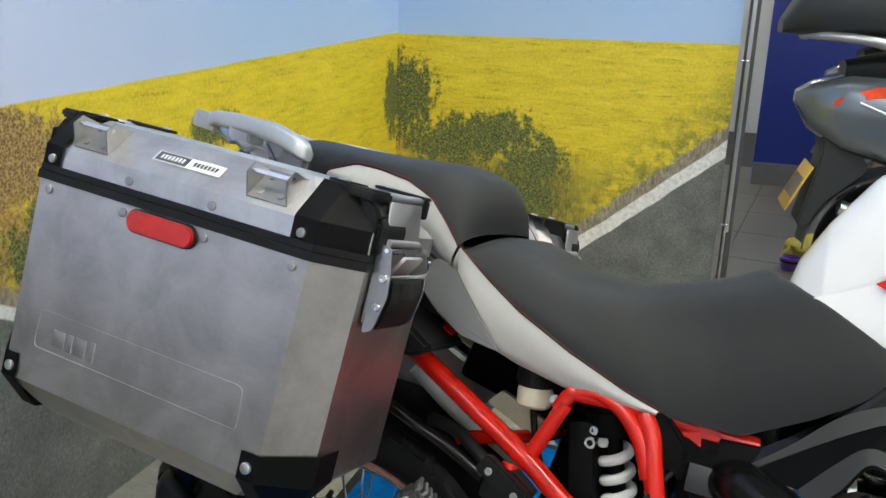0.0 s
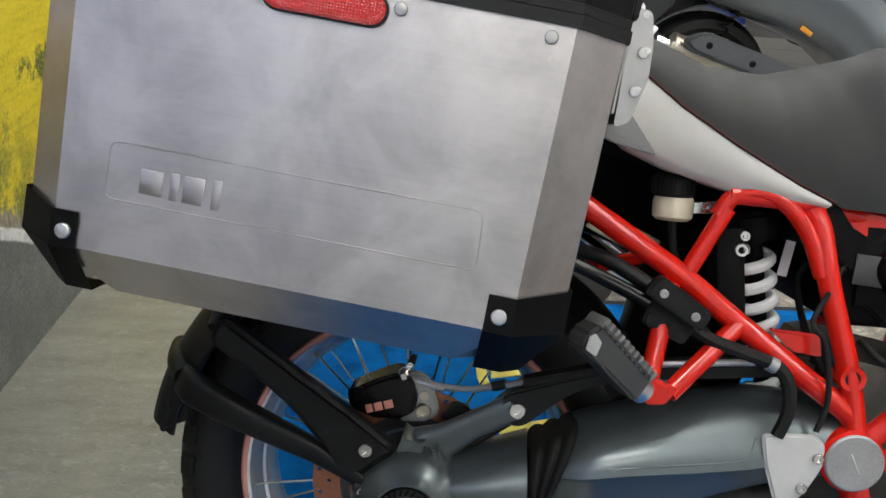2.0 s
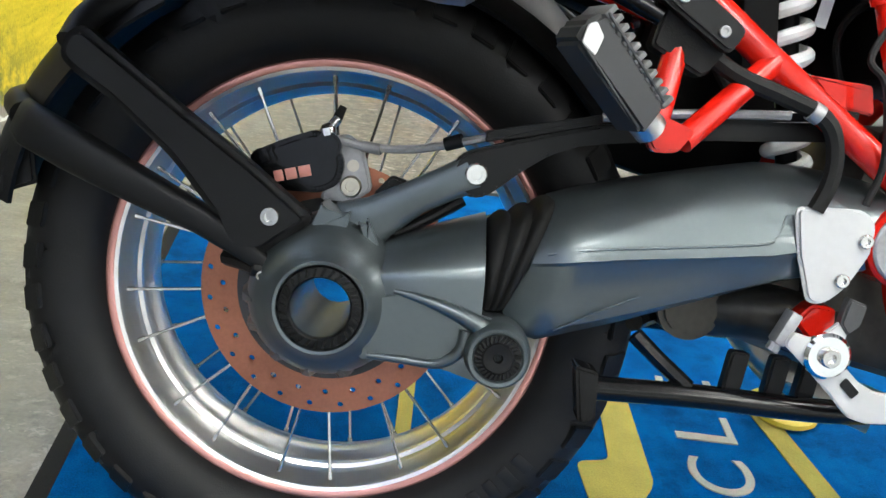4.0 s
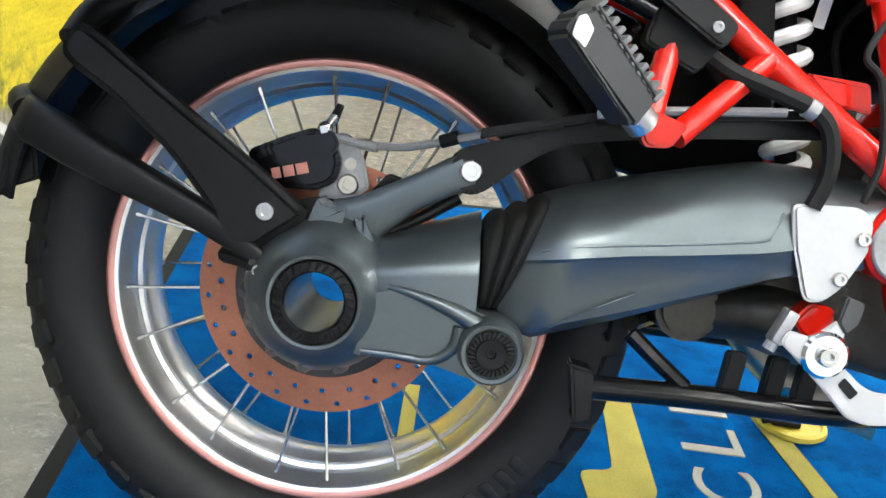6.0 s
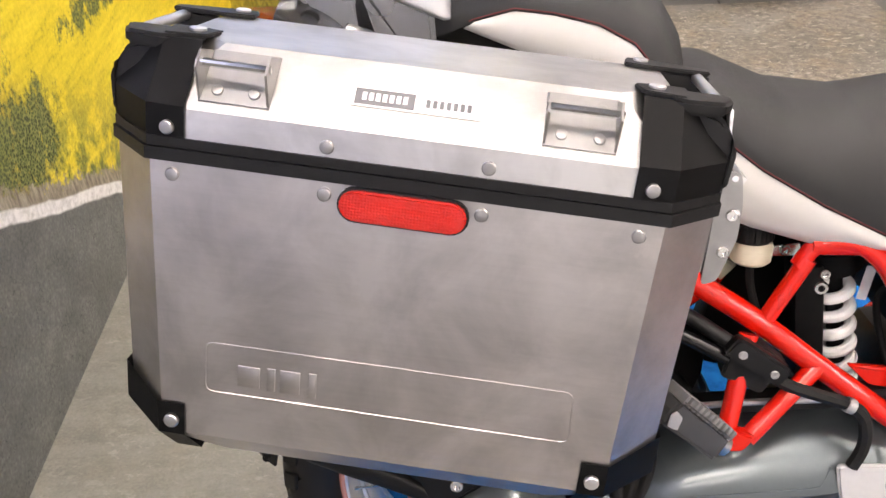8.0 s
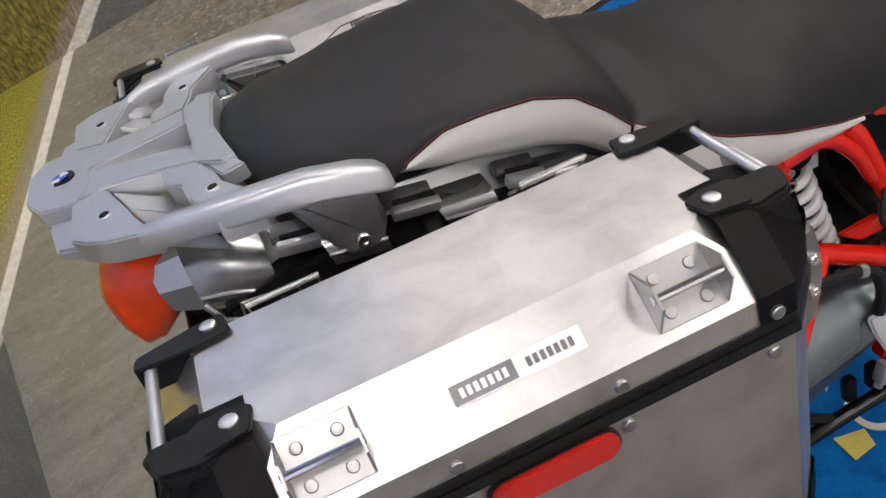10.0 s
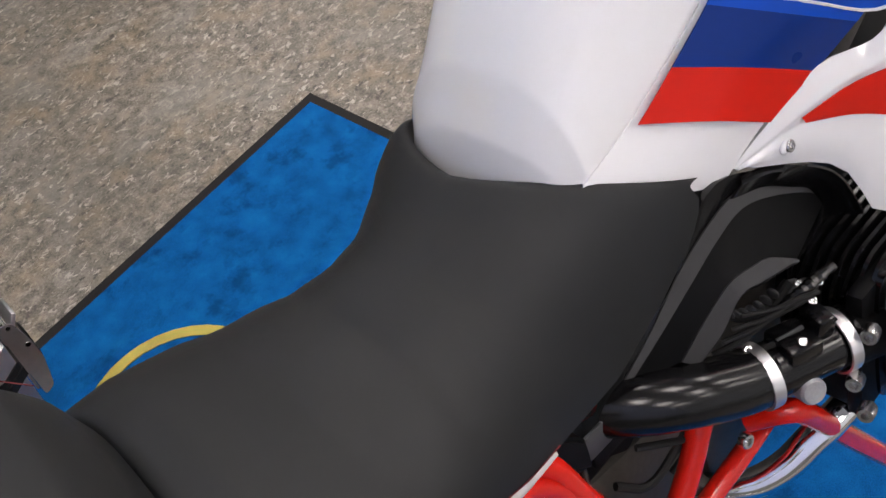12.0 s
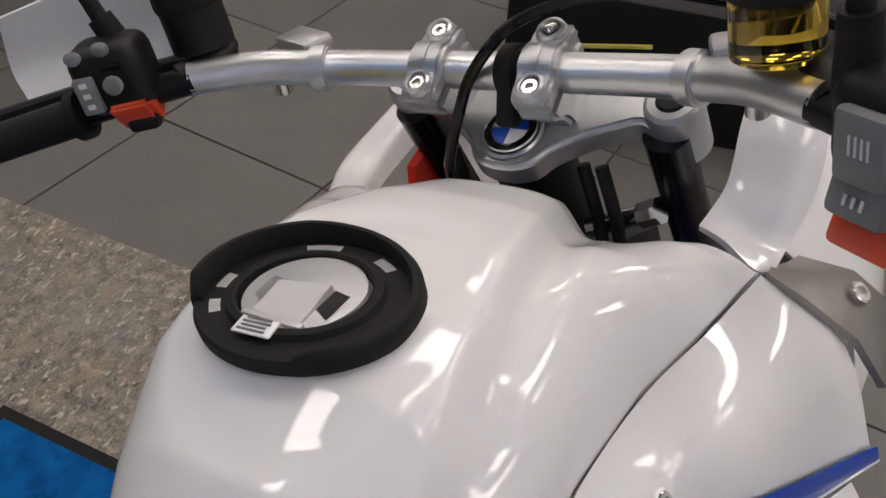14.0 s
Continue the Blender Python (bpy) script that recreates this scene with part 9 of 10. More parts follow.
        tube(bm, [(0.93, s * 0.22, 0.50), (0.86, s * 0.228, 0.445), (0.800, s * 0.220, 0.428), (0.765, s * 0.208, 0.412), (0.735, s * 0.196, 0.392), (0.702, s * 0.175, 0.376), (0.676, s * 0.145, 0.368), (0.655, s * 0.10, 0.350), (0.64, s * 0.06, 0.30)], 0.0195, n=18)
        part("header_pipe", bm, CHROME, en, "chromed exhaust header")
        # black air scoop behind the tank flank, with two grey moulded bands
        rim = [(0.544, 0.125, 0.685), (0.608, 0.135, 0.733), (0.665, 0.142, 0.779), (0.711, 0.148, 0.822), (0.749, 0.148, 0.824), (0.802, 0.148, 0.793), (0.857, 0.150, 0.754), (0.925, 0.155, 0.700), (0.963, 0.160, 0.641), (0.987, 0.168, 0.584)]
        band_out = [(0.559, 0.130, 0.681), (0.613, 0.140, 0.726), (0.664, 0.148, 0.774), (0.709, 0.152, 0.797), (0.745, 0.154, 0.804), (0.789, 0.156, 0.788), (0.871, 0.160, 0.728), (0.896, 0.165, 0.693)]
        band_in = [(0.572, 0.135, 0.684), (0.622, 0.146, 0.721), (0.671, 0.154, 0.755), (0.715, 0.158, 0.779), (0.757, 0.160, 0.786), (0.814, 0.163, 0.757), (0.869, 0.167, 0.716), (0.886, 0.169, 0.692)]
        low_out = [(0.630, 0.160, 0.682), (0.664, 0.172, 0.723), (0.692, 0.182, 0.750), (0.721, 0.188, 0.749), (0.743, 0.192, 0.743), (0.781, 0.198, 0.710)]
        low_in = [(0.644, 0.168, 0.667), (0.671, 0.180, 0.695), (0.696, 0.190, 0.734), (0.726, 0.195, 0.728), (0.767, 0.200, 0.717), (0.780, 0.200, 0.709)]

        def strip(name, lines, material, label="", d=0.004, lift=0.0):
            rows = []
            for line in lines:
                p = spline([(x, s * (y + lift), z) for x, y, z in line], 8)
                far = [0.0]
                for q, r in zip(p, p[1:]):
                    far.append(far[-1] + (r - q).length)
                row = []
                for k in range(33):
                    w = far[-1] * k / 32
                    i = max(j for j in range(len(p) - 1) if far[j] <= w + 1e-9)
                    row.append(p[i].lerp(p[i + 1], min(1.0, (w - far[i]) / max(1e-6, far[i + 1] - far[i]))))
                rows.append(row)
            bm = bmesh.new()
            skin(bm, rows)
            thicken(bm, d)
            part(name, bm, material, en, label, 50)

        bm = bmesh.new()
        prism(bm, rounded([(0.470, 0.722), (0.548, 0.716), (0.590, 0.690), (0.600, 0.620), (0.556, 0.590), (0.520, 0.620), (0.492, 0.668)], 0.01), s * 0.105, s * 0.132, bevel=0.004)
        part("seat_valance", bm, DIMMED_BLACK, en, "black cover under the seat edge")
        inward = [(x - 0.004, y - 0.045, z - 0.012) for x, y, z in rim]
        strip("air_scoop", [inward, rim, band_out], BLACK_GLOSS, "black plastic air scoop")
        strip("scoop_band", [band_out, band_in], SCOOP_GREY, "dark grey moulded band", 0.004, 0.0015)
        shoulder = [[(0.770, 0.150, 0.806), (0.800, 0.158, 0.800), (0.840, 0.175, 0.780), (0.862, 0.186, 0.763), (0.878, 0.193, 0.741), (0.890, 0.199, 0.712), (0.902, 0.204, 0.676)],
                    [(0.762, 0.155, 0.806), (0.798, 0.164, 0.798), (0.836, 0.172, 0.774), (0.860, 0.178, 0.752), (0.876, 0.182, 0.728), (0.886, 0.184, 0.702), (0.893, 0.184, 0.676)],
                    [(0.745, 0.154, 0.804), (0.789, 0.158, 0.788), (0.830, 0.162, 0.757), (0.858, 0.165, 0.735), (0.875, 0.167, 0.710), (0.880, 0.169, 0.694), (0.882, 0.168, 0.672)]]
        strip("scoop_shoulder", shoulder, BLACK_GLOSS, "glossy black hump under the fairing edge")
        strip("scoop_field", [band_in, low_out], DIMMED_BLACK, "matt black scoop face")
        strip("scoop_band", [low_out, low_in], SCOOP_GREY, "dark grey moulded band", 0.004, 0.0015)
        strip("scoop_return", [low_in, [(x + 0.004, y - 0.075, z - 0.012) for x, y, z in low_in]], DIMMED_BLACK)
        strip("scoop_end", [[band_in[-1], (0.850, 0.182, 0.690), low_out[-1]], [(0.890, 0.10, 0.68), (0.850, 0.10, 0.675), (0.785, 0.10, 0.69)]], BLACK_GLOSS)
        bm = bmesh.new()
        box(bm, (1.050, s * 0.262, 0.615), (0.070, 0.052, 0.022), (0, 10, 0), bevel=0.005)
        box(bm, (1.090, s * 0.252, 0.640), (0.030, 0.040, 0.050), (0, 10, 0), bevel=0.005)
        cap = part("coil_cover", bm, RED, en, "red cap on the engine")
        for q in ((1.034, s * 0.256, 0.630), (1.072, s * 0.256, 0.624)):
            bolt(cap, q, (0.1, 0, 1), 0.0062, 0.005, STEEL)
        bm = bmesh.new()
        box(bm, (1.010, s * 0.262, 0.592), (0.040, 0.044, 0.040), (0, 10, 0), bevel=0.004)
        part("coil_connector", bm, DIMMED_BLACK, cap, "black connector block")


engine()


# ---- front wheel ----
def front_wheel():
    w = new("front_wheel")
    w.parent = bike
    c = Vector((1.52, 0, 0.335))
    bm = bmesh.new()
    lathe(bm, [(0.245, -0.045), (0.275, -0.058), (0.305, -0.052), (0.328, -0.03), (0.335, 0), (0.328, 0.03), (0.305, 0.052), (0.275, 0.058), (0.245, 0.045)], c, n=72)
    bmesh.ops.delete(bm, geom=[f for f in bm.faces if len(f.verts) > 8], context="FACES_ONLY")
    part("tyre", bm, TYRE, w)
    bm = bmesh.new()
    lathe(bm, [(0.248, -0.04), (0.232, -0.03), (0.228, 0), (0.232, 0.03), (0.248, 0.04)], c, n=72)
    bmesh.ops.delete(bm, geom=[f for f in bm.faces if len(f.verts) > 8], context="FACES_ONLY")
    part("rim", bm, RIM, w)
    for k in range(28):
        a, b = 2 * math.pi * k / 28, 2 * math.pi * (k + (1.5 if k % 2 else -1.5)) / 28
        bm = bmesh.new()
        rod(bm, c + Vector((0.23 * math.cos(a), 0, 0.23 * math.sin(a))), c + Vector((0.04 * math.cos(b), 0.03 * (1 if k % 2 else -1), 0.04 * math.sin(b))), 0.0018, n=5)
        part("spoke", bm, STEEL, w)
    bm = bmesh.new()
    rod(bm, c - Vector((0, 0.06, 0)), c + Vector((0, 0.06, 0)), 0.04, n=24)
    part("hub", bm, CAST, w)
    bm = bmesh.new()
    rows = [[c + Vector(((0.365 - 0.03 * abs(v) ** 3) * math.cos(a), 0.075 * v, (0.365 - 0.03 * abs(v) ** 3) * math.sin(a))) for v in [-1 + 2 * j / 8 for j in range(9)]] for a in [radians(lerp(25, 150, k / 18)) for k in range(19)]]
    skin(bm, rows)
    thicken(bm, 0.004)
    part("front_mudguard", bm, BLACK, w)
    # side stand that carries the lean
    bm = bmesh.new()
    rod(bm, (0.62, 0.13, 0.30), (0.660, 0.375, 0.128), 0.013, n=12)
    box(bm, (0.668, 0.385, 0.1235), (0.06, 0.045, 0.010), (15, 0, 0), bevel=0.003)
    part("side_stand", bm, BLACK, bike, "black side stand, folded out")


front_wheel()


# ---- print on the mat ----
def carpet_letter(ch, y, x_top=0.498, x_base=0.590, width=0.072):
    """One cream letter that reads along the mat's long side, its top towards the mural."""
    cu = bpy.data.curves.new("letter", "FONT")
    cu.body, cu.size, cu.extrude = ch, 0.12, 0.0
    tmp = bpy.data.objects.new("letter_form", cu)
    scene.collection.objects.link(tmp)
    bpy.context.view_layer.update()
    me = bpy.data.meshes.new_from_object(tmp.evaluated_get(bpy.context.evaluated_depsgraph_get()))
    bpy.data.objects.remove(tmp)
    bm = bmesh.new()
    bm.from_mesh(me)
    xs, ys = [v.co.x for v in bm.verts], [v.co.y for v in bm.verts]
    x0, x1, y0, y1 = min(xs), max(xs), min(ys), max(ys)
    for v in bm.verts:
        u, w = (v.co.x - x0) / (x1 - x0) - 0.5, (v.co.y - y0) / (y1 - y0)
        v.co = (lerp(x_base, x_top, w), y + u * width, 0.0068)
    r = bmesh.ops.extrude_face_region(bm, geom=bm.faces[:])
    bmesh.ops.translate(bm, verts=[g for g in r["geom"] if isinstance(g, bmesh.types.BMVert)], vec=(0, 0, 0.0024))
    bmesh.ops.transform(bm, matrix=ROOM.inverted(), verts=bm.verts[:])
    return part("printed_letter", bm, MAT_WHITE, mat_thing, "cream woven letter", smooth=0)


for ch, ly, lw in (("C", 0.133, 0.080), ("L", 0.248, 0.066), ("E", 0.352, 0.070), ("Y", 0.030, 0.078), ("C", -0.082, 0.080)):
    carpet_letter(ch, ly, width=lw)


def mat_shape(pts, label="yellow woven stripe"):
    m = ROOM.inverted()
    flat = [m @ Vector((x, y, 0)) for x, y in pts]
    return flat_print("printed_stripe", [(v.x, v.y) for v in flat], MAT_YELLOW, label=label)


mat_shape(rounded([(0.336, 0.128), (0.384, 0.138), (0.392, 0.350), (0.360, 0.420), (0.395, 0.440), (0.436, 0.350), (0.440, 0.096), (0.412, 0.048), (0.345, 0.045)], 0.014), "yellow woven hook shape")
mat_shape([(0.630, 0.330), (0.665, 0.340), (0.735, -0.05), (0.775, -0.30), (0.738, -0.30), (0.698, -0.05)])
mat_shape([(0.082, 0.290), (0.104, 0.290), (0.104, -0.10), (0.082, -0.10)])
mat_shape([(0.140, 0.490), (0.250, 0.540), (0.240, 0.590), (0.130, 0.540)])
mat_shape([(0.110, 0.735), (0.180, 0.760), (0.190, 0.800), (0.110, 0.790)])
mat_shape([(0.446, -0.085), (0.500, -0.098), (0.495, -0.130), (0.450, -0.135)])
arc = [(0.285 + r * math.cos(radians(a)), 0.775 + r * math.sin(radians(a)) * 1.02) for r, sweep in ((0.211, range(-20, 201, 10)), (0.187, range(200, -21, -10))) for a in sweep]
mat_shape(arc, "yellow woven arc")


# ---- edge of the mural stand ----
def mural_post():
    post = thing("mural_post", Matrix.Translation((0.278, 2.485, 0.0)) @ pose(0, 0, 0, 0, 0, 6.4), "bright aluminium edge post of the mural with clips", "post")
    bm = bmesh.new()
    box(bm, (0.004, 0.012, 1.24), (0.040, 0.030, 2.48), bevel=0.003)
    part("profile", bm, surface("dark_profile", (0.06, 0.062, 0.07), 0.4, vary=0.1), post, "dark profile")
    bm = bmesh.new()
    box(bm, (0.002, -0.010, 1.42), (0.015, 0.014, 2.06), bevel=0.004)
    part("edge_strip", bm, SATIN, post)
    bm = bmesh.new()
    box(bm, (-0.004, -0.009, 0.20), (0.010, 0.012, 0.40), bevel=0.003)
    part("edge_strip", bm, STEEL, post)
    for z in (0.42, 1.06, 1.75):
        bm = bmesh.new()
        box(bm, (-0.008, -0.016, z), (0.030, 0.010, 0.008), bevel=0.002)
        part("clip", bm, CHROME, post)
    bm = bmesh.new()
    box(bm, (0.030, -0.03, 0.016), (0.075, 0.12, 0.032), bevel=0.006)
    part("foot", bm, surface("beige_foot", (0.45, 0.41, 0.34), 0.5), post, "beige plastic foot")


mural_post()


# ---- scooters behind the mural ----
SCOOTER_GREY = surface("grey_metallic_scooter_paint", (0.20, 0.225, 0.25), 0.22, 0.55, vary=0.05, coat=0.7)
SCOOTER_DARK = surface("dark_grey_scooter_plastic", (0.03, 0.033, 0.036), 0.42, vary=0.12)
SILENCER = surface("tanned_silencer_steel", (0.46, 0.42, 0.34), 0.3, 0.9, vary=0.12)
SHIELD = surface("grey_heat_shield", (0.085, 0.09, 0.10), 0.45, vary=0.1)
PLATE = surface("amber_plate", (0.62, 0.38, 0.05), 0.4, vary=0.06)
CLEAR_LENS = surface("pale_lamp_lens", (0.62, 0.62, 0.62), 0.15, coat=0.6)


def ring_body(bm, rows, n=20):
    """Skins rounded rings: each row is x, half width, low z, high z, roundness."""
    out = []
    for x, w, lo, hi, e in rows:
        ring = []
        for k in range(n):
            a = 2 * math.pi * k / n
            c, s_ = math.cos(a), math.sin(a)
            ring.append((x, w * math.copysign(abs(c) ** e, c), (lo + hi) / 2 + (hi - lo) / 2 * math.copysign(abs(s_) ** e, s_)))
        out.append(ring)
    skin(bm, out, close=True, caps=True)
    return bm


def scooter(m, label, plate_material):
    """A large scooter. Local x forward, y left, rear wheel centre over the origin."""
    sc = thing("scooter", m, label, "scooter", "parked scooters")
    for x, name in ((0.0, "rear_wheel"), (1.50, "front_wheel")):
        wh = new(name)
        wh.parent = sc
        bm = bmesh.new()
        lathe(bm, [(0.222, -0.055), (0.250, -0.072), (0.285, -0.066), (0.305, -0.04), (0.311, 0), (0.305, 0.04), (0.285, 0.066), (0.250, 0.072), (0.222, 0.055)], (x, 0, 0.311), n=56)
        bmesh.ops.delete(bm, geom=[f for f in bm.faces if len(f.verts) > 8], context="FACES_ONLY")
        part("tyre", bm, TYRE, wh)
        bm = bmesh.new()
        lathe(bm, [(0.226, -0.062), (0.228, -0.050), (0.205, -0.046), (0.200, 0.0), (0.205, 0.046), (0.228, 0.050), (0.226, 0.062)], (x, 0, 0.311), n=56)
        bmesh.ops.delete(bm, geom=[f for f in bm.faces if len(f.verts) > 8], context="FACES_ONLY")
        part("rim", bm, SILVER_PLASTIC, wh, "silver cast rim")
        for k in range(5):
            a = radians(90 + 72 * k + 20)
            bm = bmesh.new()
            box(bm, (0.125, 0, 0), (0.165, 0.045, 0.042), bevel=0.008)
            bmesh.ops.transform(bm, matrix=Matrix.Translation((x, -0.02, 0.311)) @ Matrix.Rotation(-a, 4, "Y"), verts=bm.verts[:])
            part("rim_spoke", bm, SILVER_PLASTIC, wh)
        bm = bmesh.new()
        lathe(bm, [(0.075, -0.058), (0.115, -0.058), (0.115, -0.053), (0.075, -0.053)], (x, 0, 0.311), n=40, close=True)
        part("brake_disc", bm, STEEL, wh)
        bm = bmesh.new()
        rod(bm, (x, -0.075, 0.311), (x, 0.075, 0.311), 0.052, n=24, bevel=0.006)
        part("hub", bm, CAST, wh)
    # bodywork
    bm = bmesh.new()
    ring_body(bm, [(-0.46, 0.03, 0.90, 0.95, 0.8), (-0.40, 0.10, 0.80, 0.99, 0.7), (-0.28, 0.17, 0.725, 1.03, 0.6), (-0.05, 0.215, 0.665, 1.03, 0.55), (0.25, 0.235, 0.575, 0.99, 0.5), (0.50, 0.235, 0.48, 0.90, 0.5), (0.70, 0.22, 0.33, 0.72, 0.5), (0.95, 0.22, 0.25, 0.55, 0.5)])
    body = part("tail_body", bm, SCOOTER_GREY, sc, "grey metallic side panels", smooth=60)
    for s in (-1, 1):
        bm = bmesh.new()
        tube(bm, [(-0.25, s * 0.176, 0.925), (-0.05, s * 0.2195, 0.85), (0.15, s * 0.2315, 0.78), (0.30, s * 0.237, 0.72)], 0.0045, n=8)
        part("body_crease", bm, SILVER_PLASTIC, body, "pale crease line")
        bm = bmesh.new()
        skin(bm, [[(-0.34, s * 0.140, 0.905), (-0.20, s * 0.186, 0.945), (-0.04, s * 0.212, 0.965)], [(-0.32, s * 0.148, 0.935), (-0.20, s * 0.182, 0.985), (-0.03, s * 0.204, 1.005)]])
        thicken(bm, 0.012)
        part("tail_lamp", bm, TAIL_LENS, body, "red tail lamp", smooth=40)
        bm = bmesh.new()
        skin(bm, [[(-0.06, s * 0.210, 0.985), (0.02, s * 0.214, 0.990)], [(-0.05, s * 0.202, 1.012), (0.04, s * 0.204, 1.012)]])
        thicken(bm, 0.010)
        part("indicator_lens", bm, CLEAR_LENS, body, "clear indicator lens")
        bm = bmesh.new()
        box(bm, (0.335, s * 0.238, 0.590), (0.055, 0.012, 0.020), (0, 30, 0), bevel=0.004)
        part("side_reflector", bm, AMBER, body, "amber side reflector")
    bm = bmesh.new()
    ring_body(bm, [(-0.30, 0.08, 1.00, 1.07, 0.7), (-0.10, 0.16, 1.00, 1.12, 0.6), (0.15, 0.17, 0.97, 1.10, 0.6), (0.40, 0.17, 0.88, 0.97, 0.6), (0.62, 0.13, 0.78, 0.90, 0.6), (0.75, 0.08, 0.70, 0.85, 0.7)])
    part("seat", bm, SEAT_BLACK, sc, "black padded seat", smooth=60)
    bm = bmesh.new()
    for s in (-1, 1):
        tube(bm, [(-0.46, 0, 1.16), (-0.42, s * 0.13, 1.165), (-0.20, s * 0.19, 1.145), (0.02, s * 0.20, 1.09)], 0.018, n=12)
    part("grab_rail", bm, RACK_GREY, sc, "silver grab rail")
    bm = bmesh.new()
    ring_body(bm, [(-0.55, 0.10, 1.165, 1.22, 0.6), (-0.45, 0.20, 1.160, 1.40, 0.6), (-0.10, 0.22, 1.160, 1.44, 0.6), (0.06, 0.15, 1.165, 1.36, 0.6)])
    part("top_case", bm, SCOOTER_DARK, sc, "black top case", smooth=60)
    # inner mudguard, plate and its arm
    bm = bmesh.new()
    rows = [[(0.35 * math.cos(a) * (1.0 + 0.05 * abs(v)), 0.10 * v, 0.311 + 0.35 * math.sin(a)) for v in (-1, -0.5, 0, 0.5, 1)] for a in [radians(lerp(60, 178, k / 14)) for k in range(15)]]
    skin(bm, rows)
    thicken(bm, 0.006)
    part("mudguard", bm, SCOOTER_DARK, sc, "black inner mudguard")
    bm = bmesh.new()
    prism(bm, rounded([(-0.36, 0.84), (-0.24, 0.80), (-0.16, 0.66), (-0.30, 0.52), (-0.36, 0.40), (-0.40, 0.42), (-0.36, 0.60), (-0.34, 0.72)], 0.02), -0.09, 0.09, bevel=0.008)
    part("tail_skirt", bm, SCOOTER_DARK, sc, "black tail skirt", smooth=40)
    bm = bmesh.new()
    box(bm, (-0.410, 0, 0.570), (0.008, 0.23, 0.20), (0, 25, 0), bevel=0.003)
    pl = part("number_plate", bm, plate_material, sc, "plate with dark bars")
    for k in range(5):
        bm = bmesh.new()
        box(bm, (-0.4155, -0.08 + 0.04 * k, 0.570), (0.002, 0.022, 0.09), (0, 25, 0))
        part("plate_bar", bm, STICKER_DARK, pl)
    # silencer with heat shield, spring and swingarm
    bm = bmesh.new()
    tube(bm, [(-0.20, -0.185, 0.500), (-0.10, -0.190, 0.468), (0.12, -0.195, 0.390), (0.36, -0.190, 0.305), (0.50, -0.16, 0.25)], 0.060, n=20)
    ex = part("silencer", bm, SILENCER, sc, "tanned steel silencer")
    bm = bmesh.new()
    rod(bm, (-0.268, -0.185, 0.524), (-0.19, -0.185, 0.497), 0.030, n=20, bevel=0.003)
    part("tail_pipe", bm, CHROME, ex, "chromed tail pipe")
    bm = bmesh.new()
    prism(bm, rounded([(-0.17, 0.545), (-0.08, 0.575), (0.36, 0.430), (0.41, 0.370), (0.36, 0.335), (-0.06, 0.470), (-0.15, 0.500)], 0.035), -0.285, -0.225, bevel=0.014)
    sh = part("heat_shield", bm, SHIELD, ex, "dark grey heat shield")
    for x, z in ((-0.075, 0.525), (0.115, 0.460), (0.295, 0.395)):
        bolt(sh, (x, -0.2855, z), (0, -1, 0), 0.014, 0.004, BLACK_GLOSS)
    bm = bmesh.new()
    box(bm, (0.22, -0.11, 0.36), (0.50, 0.05, 0.07), (0, 8, 0), bevel=0.012)
    part("swingarm", bm, CAST, sc, "silver cast swingarm")
    bm = bmesh.new()
    tube(bm, [(-0.02 + 0.02 * k / 48 * 6 + 0.022 * math.cos(k * 0.9), -0.13 + 0.022 * math.sin(k * 0.9), 0.48 + 0.20 * k / 48) for k in range(49)], 0.005, n=6)
    part("shock_spring", bm, BLACK_GLOSS, sc, "black shock spring")
    # front
    bm = bmesh.new()
    ring_body(bm, [(0.95, 0.20, 0.24, 0.45, 0.5), (1.10, 0.22, 0.25, 0.80, 0.5), (1.25, 0.23, 0.42, 1.02, 0.55), (1.45, 0.18, 0.66, 0.98, 0.6), (1.68, 0.06, 0.72, 0.84, 0.7)])
    part("front_fairing", bm, SCOOTER_GREY, sc, smooth=60)
    bm = bmesh.new()
    rows = [[(1.50 + 0.345 * math.cos(a), 0.09 * v, 0.311 + 0.345 * math.sin(a) - 0.02 * abs(v)) for v in (-1, -0.5, 0, 0.5, 1)] for a in [radians(lerp(20, 150, k / 12)) for k in range(13)]]
    skin(bm, rows)
    thicken(bm, 0.006)
    part("front_mudguard", bm, SCOOTER_GREY, sc)
    bm = bmesh.new()
    for s in (-1, 1):
        rod(bm, (1.50, s * 0.10, 0.311), (1.36, s * 0.10, 0.75), 0.022, n=14)
    part("fork", bm, BLACK_GLOSS, sc)
    bm = bmesh.new()
    tube(bm, [(1.08, -0.36, 1.05), (1.18, -0.22, 1.08), (1.24, 0.0, 1.06), (1.18, 0.22, 1.08), (1.08, 0.36, 1.05)], 0.016, n=12)
    part("handlebar", bm, RUBBER, sc)
    bm = bmesh.new()
    rod(bm, (0.30, 0.14, 0.34), (0.26, 0.24, 0.012), 0.014, n=10)
    rod(bm, (0.30, -0.10, 0.34), (0.26, -0.16, 0.012), 0.014, n=10)
    part("stand", bm, BLACK, sc)
    return sc


scooter(Matrix.Translation((0.905, 2.80, 0.0)) @ pose(0, 0, 0, 0, 0, 10), "grey metallic scooter with black seat and tanned silencer", PLATE)
scooter(Matrix.Translation((0.98, 4.35, 0.0)) @ pose(0, 0, 0, 0, 0, 14), "grey scooter parked behind, in front of the blue panel", SCOOTER_DARK)


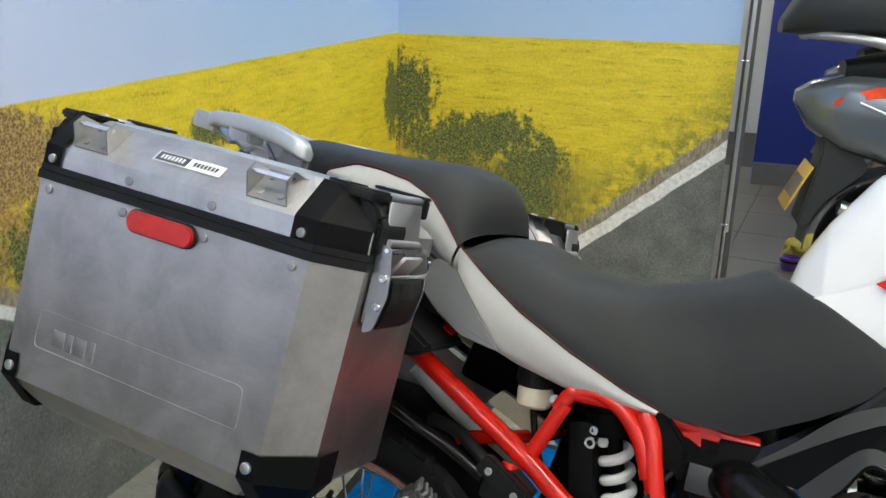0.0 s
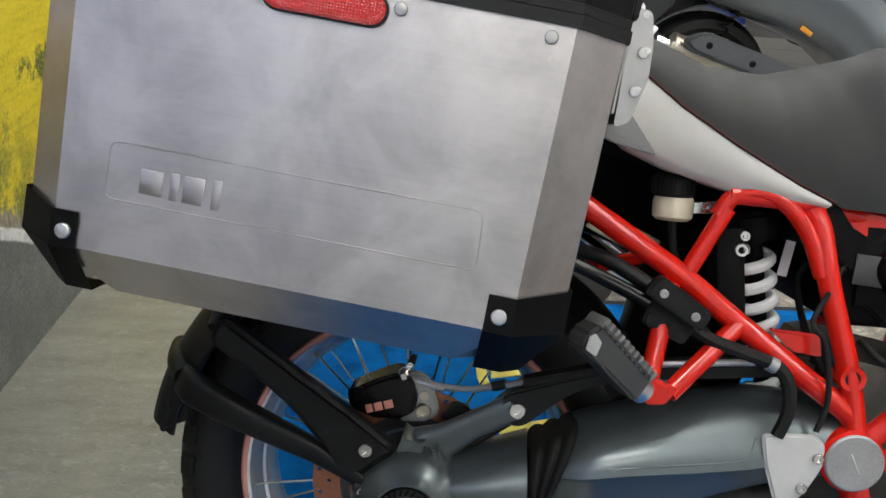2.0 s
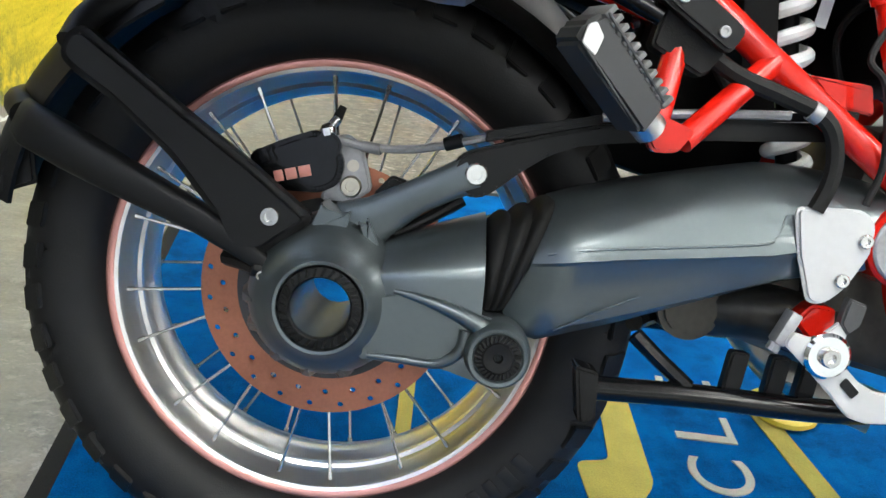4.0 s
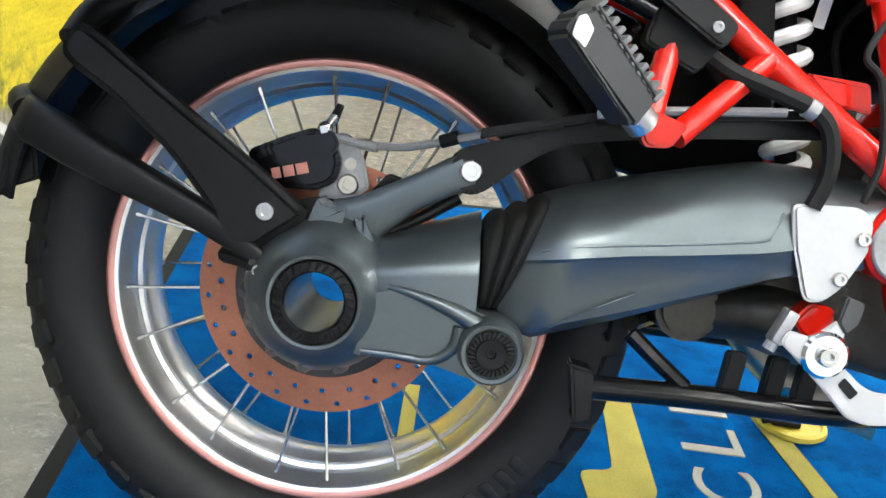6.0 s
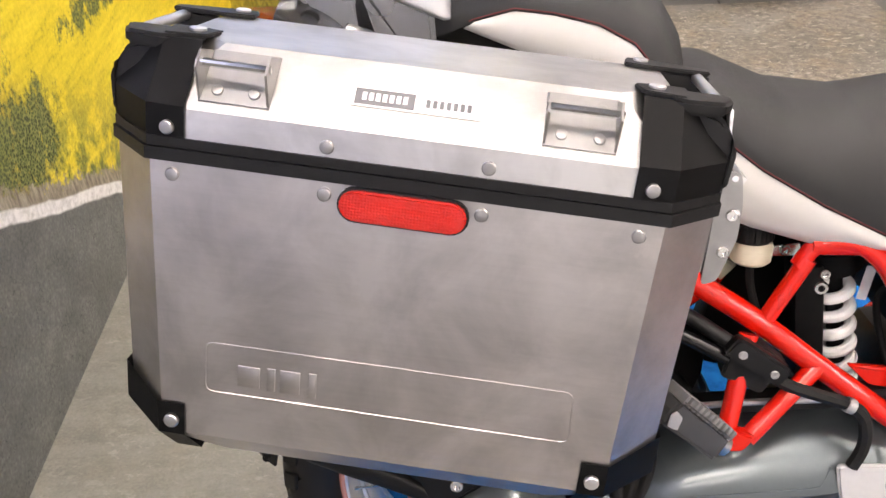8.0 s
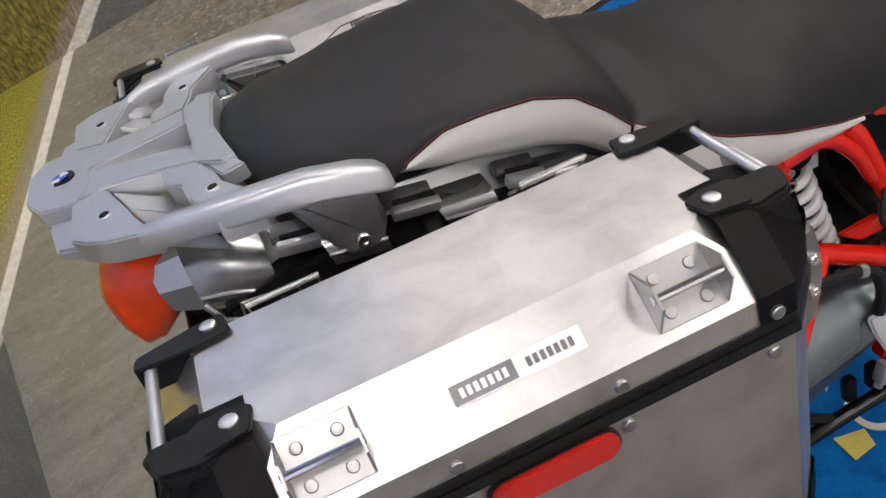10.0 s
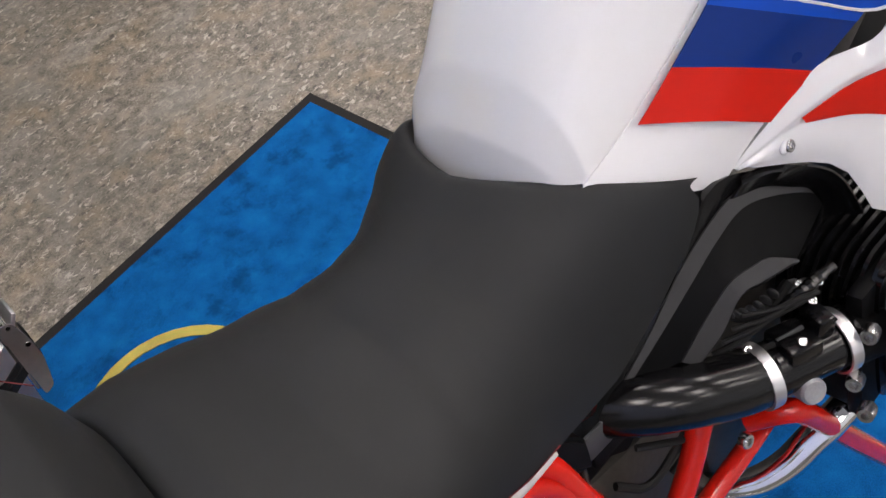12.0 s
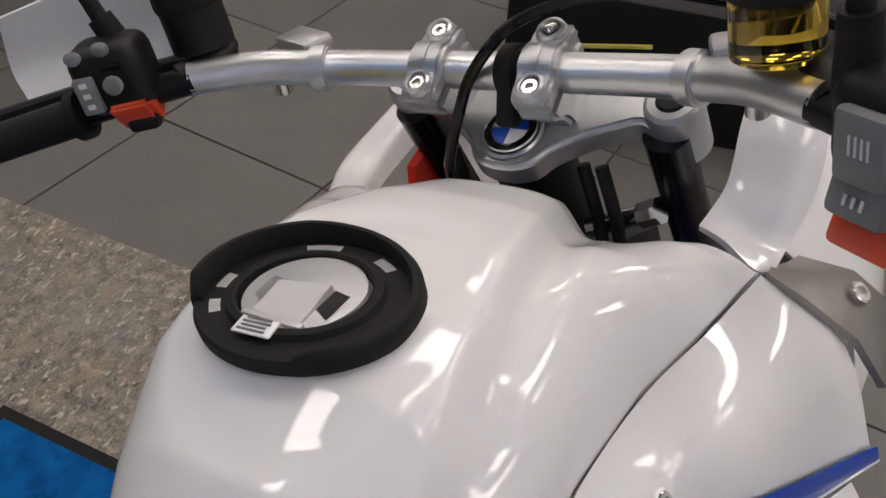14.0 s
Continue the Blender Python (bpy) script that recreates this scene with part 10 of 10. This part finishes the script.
# ---- odds on the showroom floor ----
def cloth_heap():
    h = thing("cloth_bag", Matrix.Translation((0.62, 3.62, 0.0)), "olive yellow cloth bag lying on the grey tiles", "bag")
    random.seed(4)
    bm = bmesh.new()
    bmesh.ops.create_icosphere(bm, subdivisions=4, radius=1.0)
    for v in bm.verts:
        n = noise.noise(v.co * 2.3) * 0.22 + noise.noise(v.co * 6.0) * 0.06
        p = v.co * (1 + n)
        v.co = (p.x * 0.15, p.y * 0.10, max(0.0, p.z * 0.085 + 0.075))
    part("cloth", bm, surface("olive_yellow_cloth", (0.36, 0.31, 0.05), 0.8, vary=0.3, scale=20, bump=0.4, bump_scale=200), h)
    t = thing("purple_tub", Matrix.Translation((0.515, 3.49, 0.0)), "small purple plastic tub beside the cloth bag", "tub")
    bm = bmesh.new()
    lathe(bm, [(0.001, 0.002), (0.040, 0.002), (0.046, 0.010), (0.050, 0.060), (0.052, 0.064), (0.046, 0.066), (0.042, 0.020), (0.001, 0.018)], axis="Z", n=32)
    part("tub", bm, surface("purple_plastic", (0.12, 0.05, 0.36), 0.35, vary=0.1), t)
    bm = bmesh.new()
    lathe(bm, [(0.050, 0.040), (0.0535, 0.042), (0.0535, 0.052), (0.050, 0.054)], axis="Z", n=32, close=True)
    part("tub_band", bm, RUBBER, t)


cloth_heap()


def low_stand():
    """The low black display stand with a yellow strip, across the tiles."""
    st = thing("display_stand", Matrix.Translation((3.05, 0.55, 0.0)) @ pose(0, 0, 0, 0, 0, 14), "low black display stand with a yellow edge strip", "stand")
    bm = bmesh.new()
    box(bm, (0, 0, 0.20), (0.62, 1.05, 0.40), bevel=0.012)
    part("plinth", bm, BLACK, st)
    bm = bmesh.new()
    box(bm, (-0.312, 0.217, 0.262), (0.010, 0.23, 0.012), (-10, 0, 0), bevel=0.002)
    part("edge_strip", bm, MAT_YELLOW, st, "yellow strip")
    bm = bmesh.new()
    tube(bm, [(-0.22, -0.45, 0.405), (-0.30, -0.20, 0.44), (-0.30, 0.25, 0.44), (-0.20, 0.48, 0.405)], 0.014, n=10)
    part("rail", bm, BLACK_GLOSS, st, "black tube rail")


low_stand()


def stand_pad():
    pad = thing("stand_pad", Matrix.Translation((0.690, 0.322, 0.0085)), "round yellow side stand pad lying on the mat", "stand pad")
    bm = bmesh.new()
    lathe(bm, [(0.001, 0.0), (0.052, 0.0), (0.056, 0.004), (0.054, 0.010), (0.047, 0.012), (0.045, 0.007), (0.001, 0.006)], axis="Z", n=40)
    part("disc", bm, surface("yellow_plastic", (0.68, 0.55, 0.05), 0.4, vary=0.12), pad)


stand_pad()


# ---- tiles of the showroom floor, last ----
def floor_tiles():
    bm = bmesh.new()
    box(bm, (0, 0, 0), (0.594, 0.594, 0.008), bevel=0.0015, seg=1)
    first = part("tile", bm, TILE, tiles, smooth=0)
    first.matrix_world = Matrix.Translation((1.69, 1.48, -0.006))
    to_room = ROOM.inverted()
    for i in range(-3, 7):
        for j in range(-6, 9):
            x, y = 1.69 + 0.6 * i, 1.48 + 0.6 * j
            corner = to_room @ Vector((x + 0.3, y + 0.3, 0))
            if (i, j) == (0, 0) or (corner.x < 1.66 and corner.y < 2.5):
                continue
            ob = new("tile", first.data)
            ob.parent = tiles
            ob.matrix_world = Matrix.Translation((x, y, -0.006))


floor_tiles()
